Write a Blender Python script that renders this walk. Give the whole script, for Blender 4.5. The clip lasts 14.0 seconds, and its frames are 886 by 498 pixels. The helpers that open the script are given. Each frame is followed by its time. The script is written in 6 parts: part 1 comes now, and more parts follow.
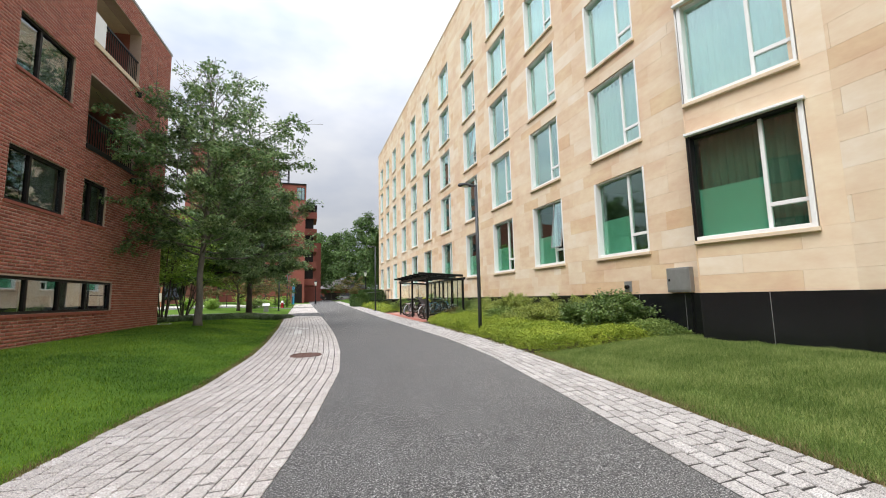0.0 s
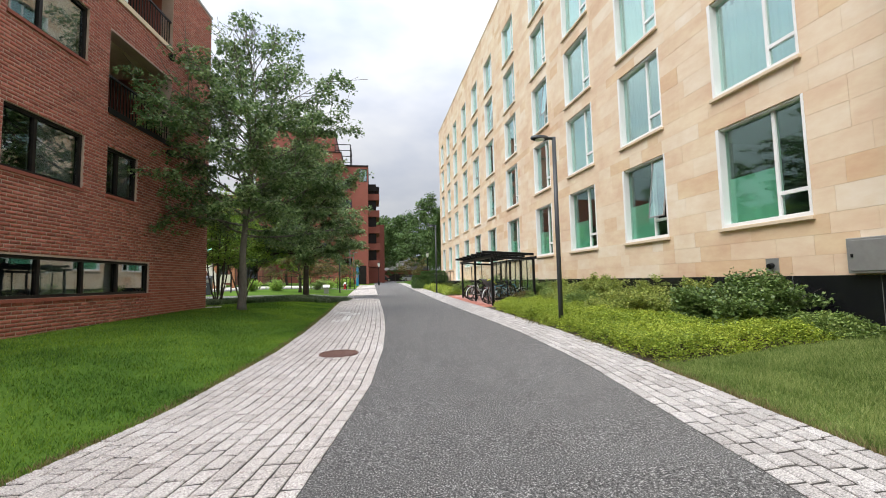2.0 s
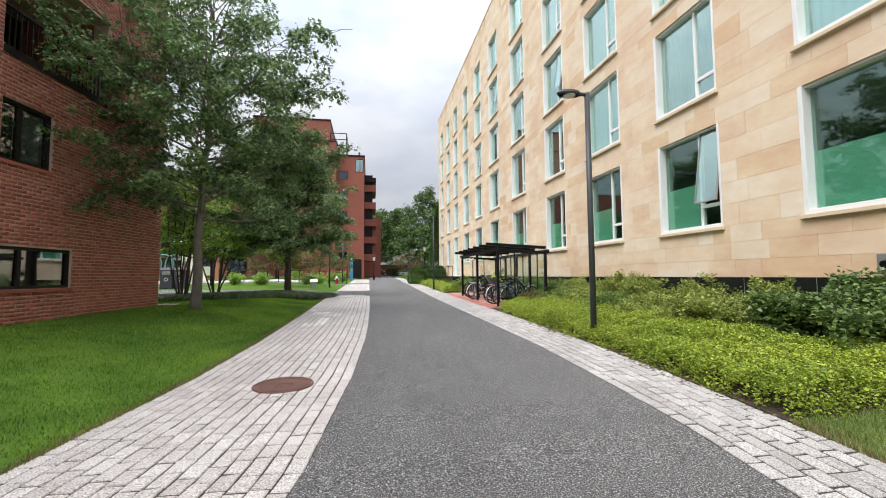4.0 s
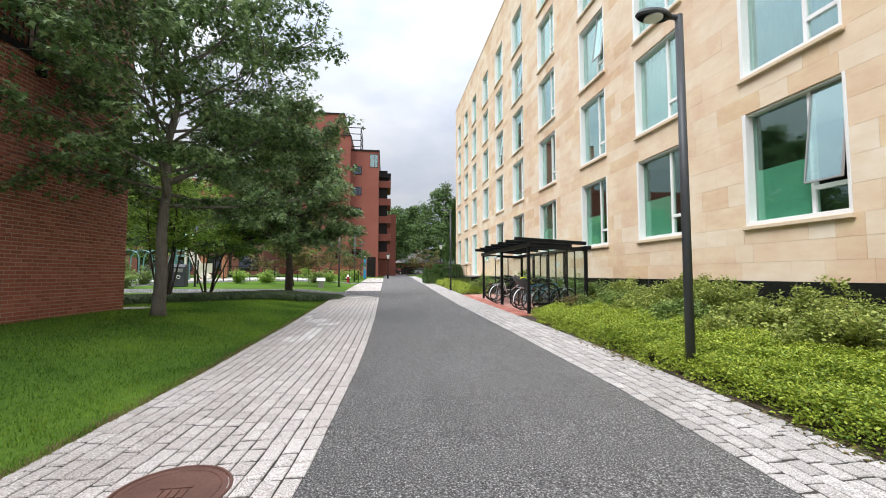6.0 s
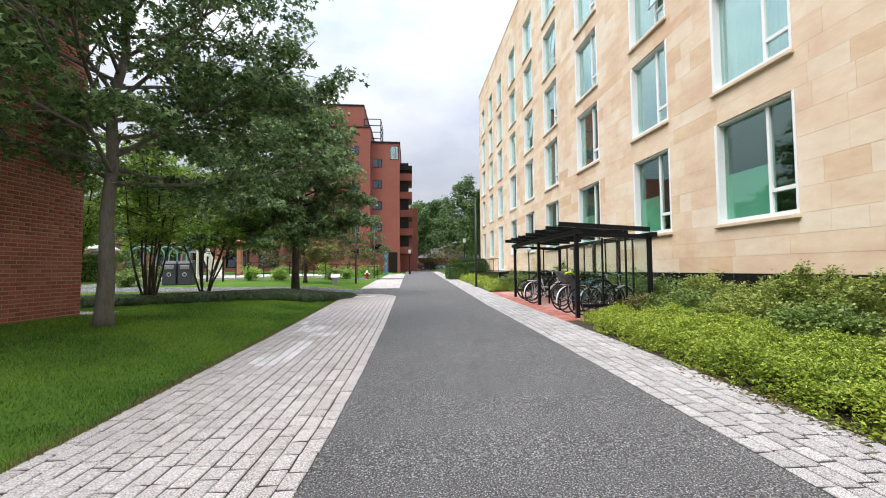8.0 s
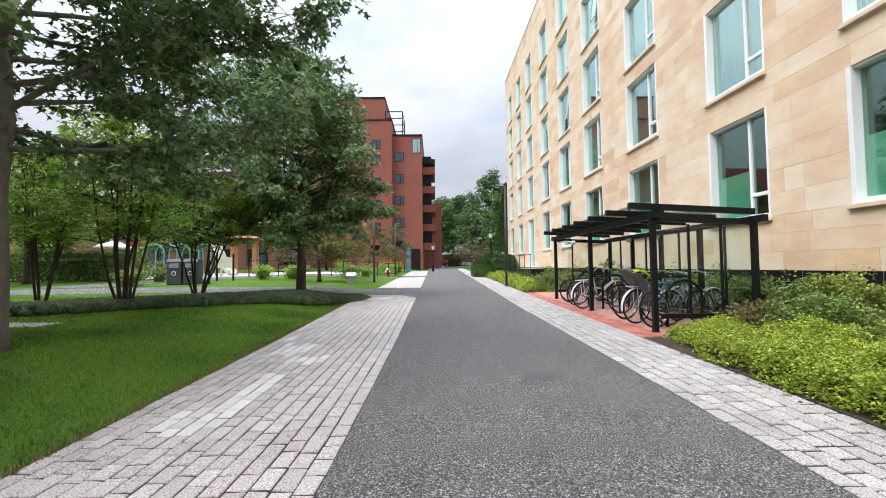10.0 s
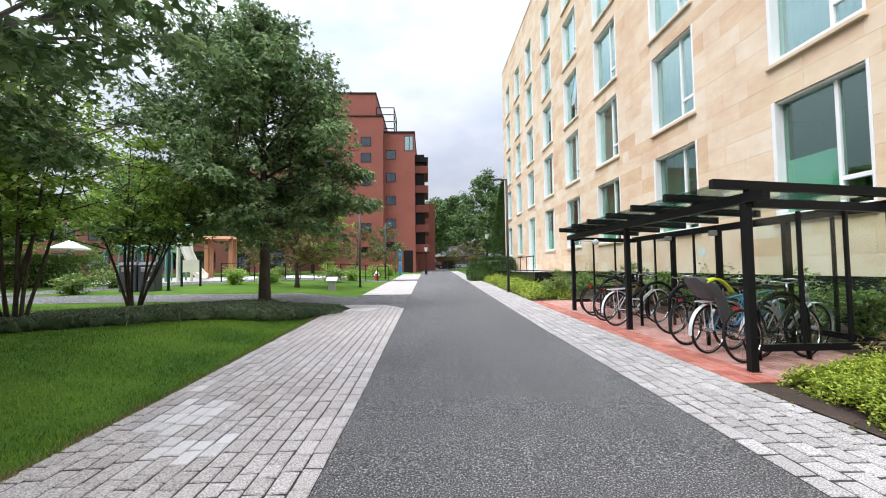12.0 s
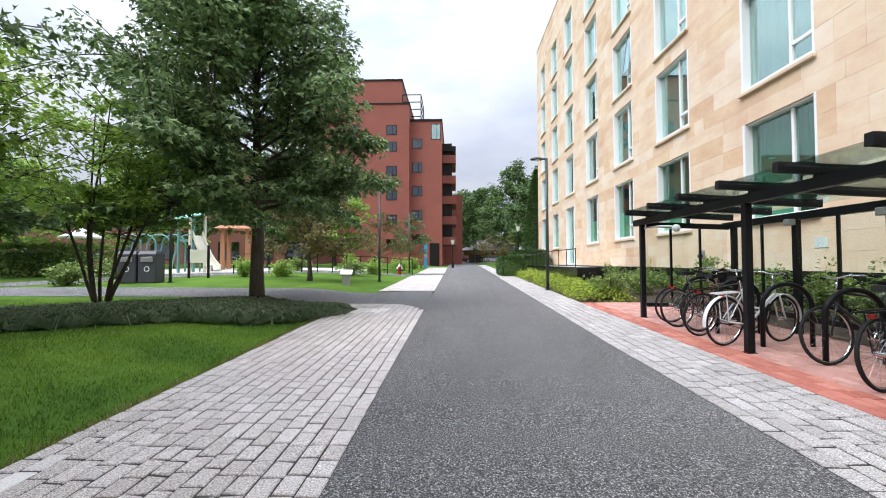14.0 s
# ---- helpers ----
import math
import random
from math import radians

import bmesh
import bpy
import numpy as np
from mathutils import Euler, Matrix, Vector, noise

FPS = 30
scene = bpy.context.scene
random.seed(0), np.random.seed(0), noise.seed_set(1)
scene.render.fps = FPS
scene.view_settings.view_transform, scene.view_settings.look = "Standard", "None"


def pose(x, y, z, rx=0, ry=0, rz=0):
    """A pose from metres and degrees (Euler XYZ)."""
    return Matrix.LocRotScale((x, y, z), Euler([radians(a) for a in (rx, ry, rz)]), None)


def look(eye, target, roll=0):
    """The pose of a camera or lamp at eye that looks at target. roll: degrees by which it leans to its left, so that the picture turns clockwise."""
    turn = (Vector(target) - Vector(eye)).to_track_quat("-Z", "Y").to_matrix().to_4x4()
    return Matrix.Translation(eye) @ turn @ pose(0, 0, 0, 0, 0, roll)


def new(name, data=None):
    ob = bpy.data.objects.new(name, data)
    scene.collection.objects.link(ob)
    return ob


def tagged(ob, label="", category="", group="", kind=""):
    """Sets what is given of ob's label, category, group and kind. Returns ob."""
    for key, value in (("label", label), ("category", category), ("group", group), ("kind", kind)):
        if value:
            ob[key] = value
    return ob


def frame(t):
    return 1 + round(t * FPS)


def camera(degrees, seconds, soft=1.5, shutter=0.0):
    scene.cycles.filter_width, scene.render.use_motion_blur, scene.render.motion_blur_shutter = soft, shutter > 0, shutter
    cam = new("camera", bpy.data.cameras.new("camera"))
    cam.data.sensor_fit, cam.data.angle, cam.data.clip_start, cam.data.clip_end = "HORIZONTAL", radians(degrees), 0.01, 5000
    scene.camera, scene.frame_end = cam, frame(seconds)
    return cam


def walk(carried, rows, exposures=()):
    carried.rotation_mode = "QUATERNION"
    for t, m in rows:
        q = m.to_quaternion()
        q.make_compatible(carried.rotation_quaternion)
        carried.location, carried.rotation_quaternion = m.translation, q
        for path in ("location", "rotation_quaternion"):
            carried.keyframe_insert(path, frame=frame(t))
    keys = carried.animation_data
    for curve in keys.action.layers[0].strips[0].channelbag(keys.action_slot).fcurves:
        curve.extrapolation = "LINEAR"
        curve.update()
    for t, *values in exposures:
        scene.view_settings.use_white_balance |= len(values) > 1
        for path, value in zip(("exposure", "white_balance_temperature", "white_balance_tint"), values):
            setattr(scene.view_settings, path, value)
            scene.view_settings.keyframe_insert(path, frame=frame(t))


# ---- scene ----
cam = camera(93.9, 14.0, 1.0)
METRES, EYE, TILT, LEAN, TURN = 16.28, 1.32, 0.0, 0.0, -18.7
ROWS = [
    (0.0, 0.0, 0.0, 0.0, 0.15, 6.69, 1.31),
    (0.5, -0.0019, 0.0376, -0.0003, 2.6, 6.99, 0.71),
    (1.0, -0.0043, 0.0728, 0.0007, 6.19, 7.04, -0.05),
    (1.5, -0.0066, 0.1094, 0.0011, 7.67, 5.42, 0.27),
    (2.0, -0.0089, 0.1455, 0.0018, 8.93, 4.32, 1.2),
    (4.5, -0.0368, 0.3201, 0.004, 8.74, 3.17, 0.13),
    (5.0, -0.0425, 0.355, 0.005, 9.14, 2.43, -0.25),
    (5.5, -0.0503, 0.3902, 0.0055, 9.98, 2.61, -0.36),
    (6.0, -0.0595, 0.4241, 0.0066, 10.79, 3.46, -0.03),
    (6.5, -0.0663, 0.4576, 0.0081, 11.49, 4.22, 0.49),
    (7.0, -0.0751, 0.4918, 0.0082, 11.74, 4.2, 0.9),
    (7.5, -0.0814, 0.5274, 0.0069, 12.52, 3.56, 0.84),
    (8.0, -0.0902, 0.5616, 0.0067, 14.02, 2.79, 0.41),
    (8.5, -0.0967, 0.5953, 0.0063, 16.06, 2.27, -0.01),
    (11.0, -0.1536, 0.7684, 0.0113, 17.45, 2.53, 0.72),
    (11.5, -0.1655, 0.8026, 0.0126, 16.7, 2.6, 0.86),
    (12.0, -0.1733, 0.8374, 0.0125, 16.47, 2.62, 0.79),
    (12.5, -0.1838, 0.8718, 0.0122, 16.74, 2.53, 0.63),
    (13.0, -0.1927, 0.9057, 0.0117, 17.61, 2.23, 0.46),
    (13.5, -0.2052, 0.9389, 0.0109, 18.88, 2.01, 0.19),
    (14.0, -0.2161, 0.9718, 0.0104, 20.22, 1.81, 0.15),
]
walk(cam, [(t, pose(0, 0, EYE, TILT, LEAN, TURN) @ pose(METRES * x, METRES * y, METRES * z, 90 + pitch, roll, yaw)) for t, x, y, z, yaw, pitch, roll in ROWS], exposures=[(0.0, 0.36, 6480, 10), (5.0, 0.44, 6350, 10), (9.0, 0.51, 6220, 11), (11.5, 0.55, 6120, 11), (14.0, 0.59, 6060, 12)])

# ---- world, sun ----
SUN_EL, SUN_AZ = radians(52), radians(232)
world = bpy.data.worlds.new("overcast_sky")
scene.world = world
world.use_nodes = True
wn, wl = world.node_tree.nodes, world.node_tree.links
wn.clear()
w_out, w_bg = wn.new("ShaderNodeOutputWorld"), wn.new("ShaderNodeBackground")
w_sky, w_mix, w_map = wn.new("ShaderNodeTexSky"), wn.new("ShaderNodeMix"), wn.new("ShaderNodeMapping")
w_co, w_noise, w_ramp, w_cloud = wn.new("ShaderNodeTexCoord"), wn.new("ShaderNodeTexNoise"), wn.new("ShaderNodeValToRGB"), wn.new("ShaderNodeMix")
w_sky.sky_type, w_sky.sun_disc = "NISHITA", False
w_sky.sun_elevation, w_sky.sun_rotation = SUN_EL, SUN_AZ
w_scale = wn.new("ShaderNodeVectorMath")
w_scale.operation = "SCALE"
w_scale.inputs["Scale"].default_value = 0.10
w_map.inputs["Scale"].default_value = (1.0, 1.0, 2.2)
w_noise.inputs["Scale"].default_value = 1.9
w_noise.inputs["Detail"].default_value = 5.0
w_noise.inputs["Roughness"].default_value = 0.5
w_ramp.color_ramp.elements[0].position, w_ramp.color_ramp.elements[0].color = 0.38, (0.58, 0.64, 0.78, 1)
w_ramp.color_ramp.elements[1].position, w_ramp.color_ramp.elements[1].color = 0.58, (0.94, 0.95, 0.98, 1)
w_mix.data_type = "RGBA"
w_mix.inputs[0].default_value = 0.88
wl.new(w_co.outputs["Generated"], w_map.inputs["Vector"])
wl.new(w_map.outputs["Vector"], w_noise.inputs["Vector"])
wl.new(w_noise.outputs["Fac"], w_ramp.inputs["Fac"])
wl.new(w_sky.outputs["Color"], w_scale.inputs[0])
wl.new(w_scale.outputs["Vector"], w_mix.inputs[6])
wl.new(w_ramp.outputs["Color"], w_mix.inputs[7])
# an overcast sky is brighter towards the zenith
w_sep, w_pow, w_gain, w_add, w_tint = wn.new("ShaderNodeSeparateXYZ"), wn.new("ShaderNodeMath"), wn.new("ShaderNodeMath"), wn.new("ShaderNodeMath"), wn.new("ShaderNodeVectorMath")
w_pow.operation, w_gain.operation, w_add.operation, w_tint.operation = "MAXIMUM", "MULTIPLY", "ADD", "SCALE"
w_pow.inputs[1].default_value, w_gain.inputs[1].default_value, w_add.inputs[1].default_value = 0.0, 2.55, 0.485
wl.new(w_co.outputs["Generated"], w_sep.inputs[0])
wl.new(w_sep.outputs["Z"], w_pow.inputs[0])
w_sq = wn.new("ShaderNodeMath")
w_sq.operation = "POWER"
w_sq.inputs[1].default_value = 2.0
wl.new(w_pow.outputs[0], w_sq.inputs[0])
wl.new(w_sq.outputs[0], w_gain.inputs[0])
wl.new(w_gain.outputs[0], w_add.inputs[0])
wl.new(w_mix.outputs[2], w_tint.inputs[0])
wl.new(w_add.outputs[0], w_tint.inputs["Scale"])
wl.new(w_tint.outputs["Vector"], w_bg.inputs["Color"])
w_bg.inputs["Strength"].default_value = 1.0
wl.new(w_bg.outputs["Background"], w_out.inputs["Surface"])

sun_data = bpy.data.lights.new("sun", "SUN")
sun_data.energy, sun_data.angle, sun_data.color = 2.2, radians(35), (1.0, 0.95, 0.88)
sun = new("sun", sun_data)
sun.matrix_world = look((-30, -22, 48), (0, 0, 0))

# ---- mesh helpers ----


class Geo:
    """Collects vertices and faces for one mesh."""

    def __init__(self):
        self.v, self.f = [], []

    def face(self, pts):
        n = len(self.v)
        self.v.extend(pts)
        self.f.append(tuple(range(n, n + len(pts))))
        return self

    def hexa(self, low, high):
        """A solid from four points below and four above, both counter-clockwise seen from above."""
        n = len(self.v)
        self.v.extend(low)
        self.v.extend(high)
        self.f += [(n + 3, n + 2, n + 1, n), (n + 4, n + 5, n + 6, n + 7)]
        for i in range(4):
            j = (i + 1) % 4
            self.f.append((n + i, n + j, n + 4 + j, n + 4 + i))
        return self

    def box(self, x0, y0, z0, x1, y1, z1, bevel=0.0):
        if bevel <= 0:
            return self.hexa([(x0, y0, z0), (x1, y0, z0), (x1, y1, z0), (x0, y1, z0)], [(x0, y0, z1), (x1, y0, z1), (x1, y1, z1), (x0, y1, z1)])
        bm = bmesh.new()
        bmesh.ops.create_cube(bm, size=1.0)
        for v in bm.verts:
            v.co = Vector(((x0 + x1) / 2 + v.co.x * (x1 - x0), (y0 + y1) / 2 + v.co.y * (y1 - y0), (z0 + z1) / 2 + v.co.z * (z1 - z0)))
        bmesh.ops.bevel(bm, geom=bm.edges[:], offset=bevel, segments=1, affect="EDGES")
        self.take(bm)
        return self

    def take(self, bm):
        n = len(self.v)
        bm.verts.index_update()
        self.v.extend(tuple(v.co) for v in bm.verts)
        self.f.extend(tuple(n + v.index for v in f.verts) for f in bm.faces)
        bm.free()

    def beam(self, a, b, w, h):
        """A square bar from a to b, w wide and h high."""
        a, b = Vector(a), Vector(b)
        d = (b - a).normalized()
        side = d.cross(Vector((0, 0, 1)))
        side = Vector((1, 0, 0)) if side.length < 1e-4 else side.normalized()
        up = side.cross(d).normalized()
        corners = [(-w / 2, -h / 2), (w / 2, -h / 2), (w / 2, h / 2), (-w / 2, h / 2)]
        return self.hexa([tuple(a + side * p + up * q) for p, q in corners], [tuple(b + side * p + up * q) for p, q in corners])

    def tube(self, pts, radii, n=8, caps=True):
        pts = [Vector(p) for p in pts]
        if not isinstance(radii, (list, tuple)):
            radii = [radii] * len(pts)
        first = len(self.v)
        ref = None
        for i, p in enumerate(pts):
            d = (pts[min(i + 1, len(pts) - 1)] - pts[max(i - 1, 0)]).normalized()
            if ref is None:
                ref = Vector((1, 0, 0)) if abs(d.x) < 0.8 else Vector((0, 1, 0))
            s = (ref - d * ref.dot(d)).normalized()
            ref = s
            u = d.cross(s)
            for k in range(n):
                a = 2 * math.pi * k / n
                self.v.append(tuple(p + (s * math.cos(a) + u * math.sin(a)) * radii[i]))
        for i in range(len(pts) - 1):
            for k in range(n):
                a, b = first + i * n + k, first + i * n + (k + 1) % n
                self.f.append((a, b, b + n, a + n))
        if caps:
            self.f.append(tuple(first + k for k in reversed(range(n))))
            self.f.append(tuple(first + (len(pts) - 1) * n + k for k in range(n)))
        return self

    def ring(self, centre, radius, thick, axis="x", n=24, m=6, start=0.0, sweep=360.0):
        """A hoop round the given axis, or a part of one."""
        closed = sweep >= 360
        steps = n if closed else n + 1
        first = len(self.v)
        for i in range(steps):
            a = radians(start + sweep * i / n)
            for k in range(m):
                b = 2 * math.pi * k / m
                r = radius + thick * math.cos(b)
                p, q, s = r * math.cos(a), r * math.sin(a), thick * math.sin(b)
                off = {"x": (s, p, q), "y": (p, s, q), "z": (p, q, s)}[axis]
                self.v.append((centre[0] + off[0], centre[1] + off[1], centre[2] + off[2]))
        for i in range(n):
            for k in range(m):
                a, b = first + i * m + k, first + i * m + (k + 1) % m
                c = first + ((i + 1) % steps) * m
                self.f.append((a, b, c + (k + 1) % m, c + k))
        return self

    def disc(self, centre, radius, z0, z1, n=32):
        x, y = centre
        return self.tube([(x, y, z0), (x, y, z1)], radius, n)

    def mesh(self, name, mat, smooth=False):
        me = bpy.data.meshes.new(name)
        me.from_pydata(self.v, [], self.f)
        if mat:
            me.materials.append(mat)
        if smooth:
            me.polygons.foreach_set("use_smooth", [True] * len(me.polygons))
        me.update()
        return me


def array_mesh(name, verts, faces, mat, smooth=False):
    """A mesh from numpy arrays of vertices and equal-sided faces."""
    me = bpy.data.meshes.new(name)
    me.vertices.add(len(verts))
    me.vertices.foreach_set("co", np.asarray(verts, dtype=np.float32).ravel())
    k = faces.shape[1]
    me.loops.add(faces.size)
    me.loops.foreach_set("vertex_index", faces.astype(np.int32).ravel())
    me.polygons.add(len(faces))
    me.polygons.foreach_set("loop_start", np.arange(0, faces.size, k, dtype=np.int32))
    me.materials.append(mat)
    me.update(calc_edges=True)
    if smooth:
        me.polygons.foreach_set("use_smooth", [True] * len(faces))
    me.validate()
    return me


def recentred(ob):
    """Move the object's origin to the low middle of its mesh."""
    me = ob.data
    co = np.empty(len(me.vertices) * 3, dtype=np.float32)
    me.vertices.foreach_get("co", co)
    co = co.reshape(-1, 3)
    mid = (co.min(0) + co.max(0)) / 2
    mid[2] = co[:, 2].min()
    me.vertices.foreach_set("co", (co - mid).ravel())
    me.update()
    ob.location = [float(c) for c in mid]
    return ob


def part(name, geo, mat, parent, label="", smooth=False):
    """Links a Geo or a mesh as one mesh object under a thing or a part."""
    ob = new(name, geo.mesh(name, mat, smooth) if isinstance(geo, Geo) else geo)
    ob.parent = parent
    if label:
        ob["label"] = label
    return ob


def thing(name, label, category, group="", at=(0, 0, 0), turn=0.0):
    ob = new(name)
    ob.empty_display_size = 0.2
    ob.matrix_basis = pose(*at, 0, 0, turn)
    return tagged(ob, label, category, group)


def structure(name, geo, mat, label="", smooth=False):
    ob = new(name, geo.mesh(name, mat, smooth) if isinstance(geo, Geo) else geo)
    return tagged(ob, label, kind="structure")


# ---- materials ----
def material(name):
    mat = bpy.data.materials.new(name)
    mat.use_nodes = True
    t = mat.node_tree
    return mat, t, t.nodes["Principled BSDF"]


def node(t, kind, **values):
    n = t.nodes.new("ShaderNode" + kind)
    for key, value in values.items():
        n.inputs[key.replace("_", " ")].default_value = value
    return n


def ramp(t, source, stops):
    n = t.nodes.new("ShaderNodeValToRGB")
    while len(n.color_ramp.elements) < len(stops):
        n.color_ramp.elements.new(0.5)
    for e, (p, c) in zip(n.color_ramp.elements, stops):
        e.position, e.color = p, (*c, 1)
    t.links.new(source, n.inputs["Fac"])
    return n.outputs["Color"]


def blend(t, fac, a, b, mode="MIX"):
    n = t.nodes.new("ShaderNodeMix")
    n.data_type, n.blend_type = "RGBA", mode
    for sock, value in ((0, fac), (6, a), (7, b)):
        if isinstance(value, (int, float)):
            n.inputs[sock].default_value = value
        elif isinstance(value, tuple):
            n.inputs[sock].default_value = (*value, 1)
        else:
            t.links.new(value, n.inputs[sock])
    return n.outputs[2]


def mathnode(t, op, a, b=0.0):
    n = t.nodes.new("ShaderNodeMath")
    n.operation = op
    for i, value in enumerate((a, b)):
        if isinstance(value, (int, float)):
            n.inputs[i].default_value = value
        else:
            t.links.new(value, n.inputs[i])
    return n.outputs[0]


def noise_out(t, scale, detail=4.0, rough=0.55, stretch=(1, 1, 1), world_space=True):
    co = t.nodes.new("ShaderNodeNewGeometry").outputs["Position"] if world_space else t.nodes.new("ShaderNodeTexCoord").outputs["Object"]
    m = node(t, "Mapping", Scale=stretch)
    t.links.new(co, m.inputs["Vector"])
    n = node(t, "TexNoise", Scale=scale, Detail=detail, Roughness=rough)
    t.links.new(m.outputs["Vector"], n.inputs["Vector"])
    return n.outputs["Fac"]


def piece_random(t):
    a = t.nodes.new("ShaderNodeObjectInfo").outputs["Random"]
    b = t.nodes.new("ShaderNodeNewGeometry").outputs["Random Per Island"]
    return mathnode(t, "FRACT", mathnode(t, "ADD", a, b))


def bump(t, bsdf, height, strength, distance=0.01):
    n = node(t, "Bump", Strength=strength, Distance=distance)
    t.links.new(height, n.inputs["Height"])
    t.links.new(n.outputs["Normal"], bsdf.inputs["Normal"])


def mat_two(name, dark, light, scale, fine, rough, bumps=0.2, metal=0.0, dist=0.01, stretch=(1, 1, 1), world_space=True):
    """Two colours by a broad and a fine noise, with a fine relief."""
    mat, t, b = material(name)
    broad, small = noise_out(t, scale, 4, 0.6, stretch, world_space), noise_out(t, fine, 3, 0.6, stretch, world_space)
    mixed = mathnode(t, "ADD", mathnode(t, "MULTIPLY", broad, 0.6), mathnode(t, "MULTIPLY", small, 0.4))
    t.links.new(ramp(t, mixed, [(0.32, dark), (0.68, light)]), b.inputs["Base Color"])
    b.inputs["Roughness"].default_value, b.inputs["Metallic"].default_value = rough, metal
    if bumps:
        bump(t, b, small, bumps, dist)
    return mat


def mat_pieces(name, stops, grain, grain_amount, rough, bumps=0.3, stain=0.25, stain_scale=0.7, stretch=(1, 1, 1)):
    """Pieces that differ one from the other, with grain and broad stains."""
    mat, t, b = material(name)
    col = ramp(t, piece_random(t), stops)
    fine = noise_out(t, grain, 4, 0.65, stretch)
    col = blend(t, grain_amount, col, ramp(t, fine, [(0.3, (0.25, 0.25, 0.25)), (0.7, (0.78, 0.78, 0.78))]), "OVERLAY")
    broad = noise_out(t, stain_scale, 4, 0.6)
    col = blend(t, stain, col, ramp(t, broad, [(0.3, (0.3, 0.3, 0.3)), (0.7, (0.72, 0.72, 0.72))]), "OVERLAY")
    t.links.new(col, b.inputs["Base Color"])
    b.inputs["Roughness"].default_value = rough
    bump(t, b, fine, bumps, 0.006)
    return mat


def mat_leaf(name, stops, rough=0.5, through_light=0.25, patch=1.5, single=0.6, gloss=0.35):
    mat, t, b = material(name)
    isl = t.nodes.new("ShaderNodeNewGeometry").outputs["Random Per Island"]
    broad = noise_out(t, patch, 2)
    fac = mathnode(t, "ADD", mathnode(t, "MULTIPLY", isl, single), mathnode(t, "MULTIPLY", broad, 1 - single))
    col = ramp(t, fac, stops)
    t.links.new(col, b.inputs["Base Color"])
    b.inputs["Roughness"].default_value = rough
    b.inputs["Specular IOR Level"].default_value = gloss
    tr = node(t, "BsdfTranslucent")
    t.links.new(col, tr.inputs["Color"])
    mx = t.nodes.new("ShaderNodeMixShader")
    mx.inputs[0].default_value = through_light
    t.links.new(b.outputs[0], mx.inputs[1])
    t.links.new(tr.outputs[0], mx.inputs[2])
    t.links.new(mx.outputs[0], t.nodes["Material Output"].inputs["Surface"])
    return mat


def mat_glass(name, tint, gloss_tint, gloss, edge_gloss=0.6):
    mat, t, b = material(name)
    t.nodes.remove(b)
    tr, gl, mx = node(t, "BsdfTransparent", Color=(*tint, 1)), node(t, "BsdfGlossy", Color=(*gloss_tint, 1), Roughness=0.01), t.nodes.new("ShaderNodeMixShader")
    lw = t.nodes.new("ShaderNodeLayerWeight")
    lw.inputs["Blend"].default_value = 0.5
    rise = mathnode(t, "MULTIPLY", mathnode(t, "POWER", lw.outputs["Facing"], 4.0), edge_gloss)
    wob = noise_out(t, 0.9, 1.0)
    bp = node(t, "Bump", Strength=0.05, Distance=0.02)
    t.links.new(wob, bp.inputs["Height"])
    t.links.new(bp.outputs["Normal"], gl.inputs["Normal"])
    fac = mathnode(t, "MINIMUM", mathnode(t, "ADD", rise, gloss), 1.0)
    t.links.new(fac, mx.inputs[0])
    t.links.new(tr.outputs[0], mx.inputs[1])
    t.links.new(gl.outputs[0], mx.inputs[2])
    t.links.new(mx.outputs[0], t.nodes["Material Output"].inputs["Surface"])
    return mat


def mat_asphalt():
    mat, t, b = material("asphalt")
    fine, broad, tiny = noise_out(t, 78, 3, 0.88), noise_out(t, 0.45, 5, 0.65), noise_out(t, 160, 1, 0.5)
    wear = noise_out(t, 2.6, 4, 0.7, (1, 0.35, 1))
    col = ramp(t, fine, [(0.40, (0.014, 0.0135, 0.013)), (0.49, (0.092, 0.090, 0.087)), (0.57, (0.178, 0.174, 0.169)), (0.65, (0.66, 0.645, 0.62))])
    col = blend(t, 0.32, col, ramp(t, broad, [(0.3, (0.28, 0.28, 0.28)), (0.7, (0.66, 0.66, 0.66))]), "OVERLAY")
    col = blend(t, 0.22, col, ramp(t, wear, [(0.35, (0.3, 0.3, 0.3)), (0.7, (0.62, 0.62, 0.62))]), "OVERLAY")
    spots = ramp(t, noise_out(t, 0.9, 5, 0.6), [(0.63, (0, 0, 0)), (0.70, (1, 1, 1))])
    col = blend(t, mathnode(t, "MULTIPLY", spots, 0.45), col, (0.05, 0.05, 0.052))
    t.links.new(col, b.inputs["Base Color"])
    b.inputs["Roughness"].default_value = 0.88
    bump(t, b, mathnode(t, "ADD", fine, tiny), 0.6, 0.006)
    return mat


def mat_granite(name, stops, speck):
    mat, t, b = material(name)
    col = ramp(t, piece_random(t), stops)
    sp = noise_out(t, 95, 2, 0.8)
    col = blend(t, speck, col, ramp(t, sp, [(0.30, (0.12, 0.12, 0.12)), (0.5, (0.5, 0.5, 0.5)), (0.7, (0.85, 0.85, 0.85))]), "OVERLAY")
    broad = noise_out(t, 0.8, 5, 0.65)
    col = blend(t, 0.35, col, ramp(t, broad, [(0.3, (0.33, 0.32, 0.31)), (0.7, (0.62, 0.62, 0.63))]), "OVERLAY")
    t.links.new(col, b.inputs["Base Color"])
    b.inputs["Roughness"].default_value = 0.82
    bump(t, b, sp, 0.35, 0.004)
    return mat


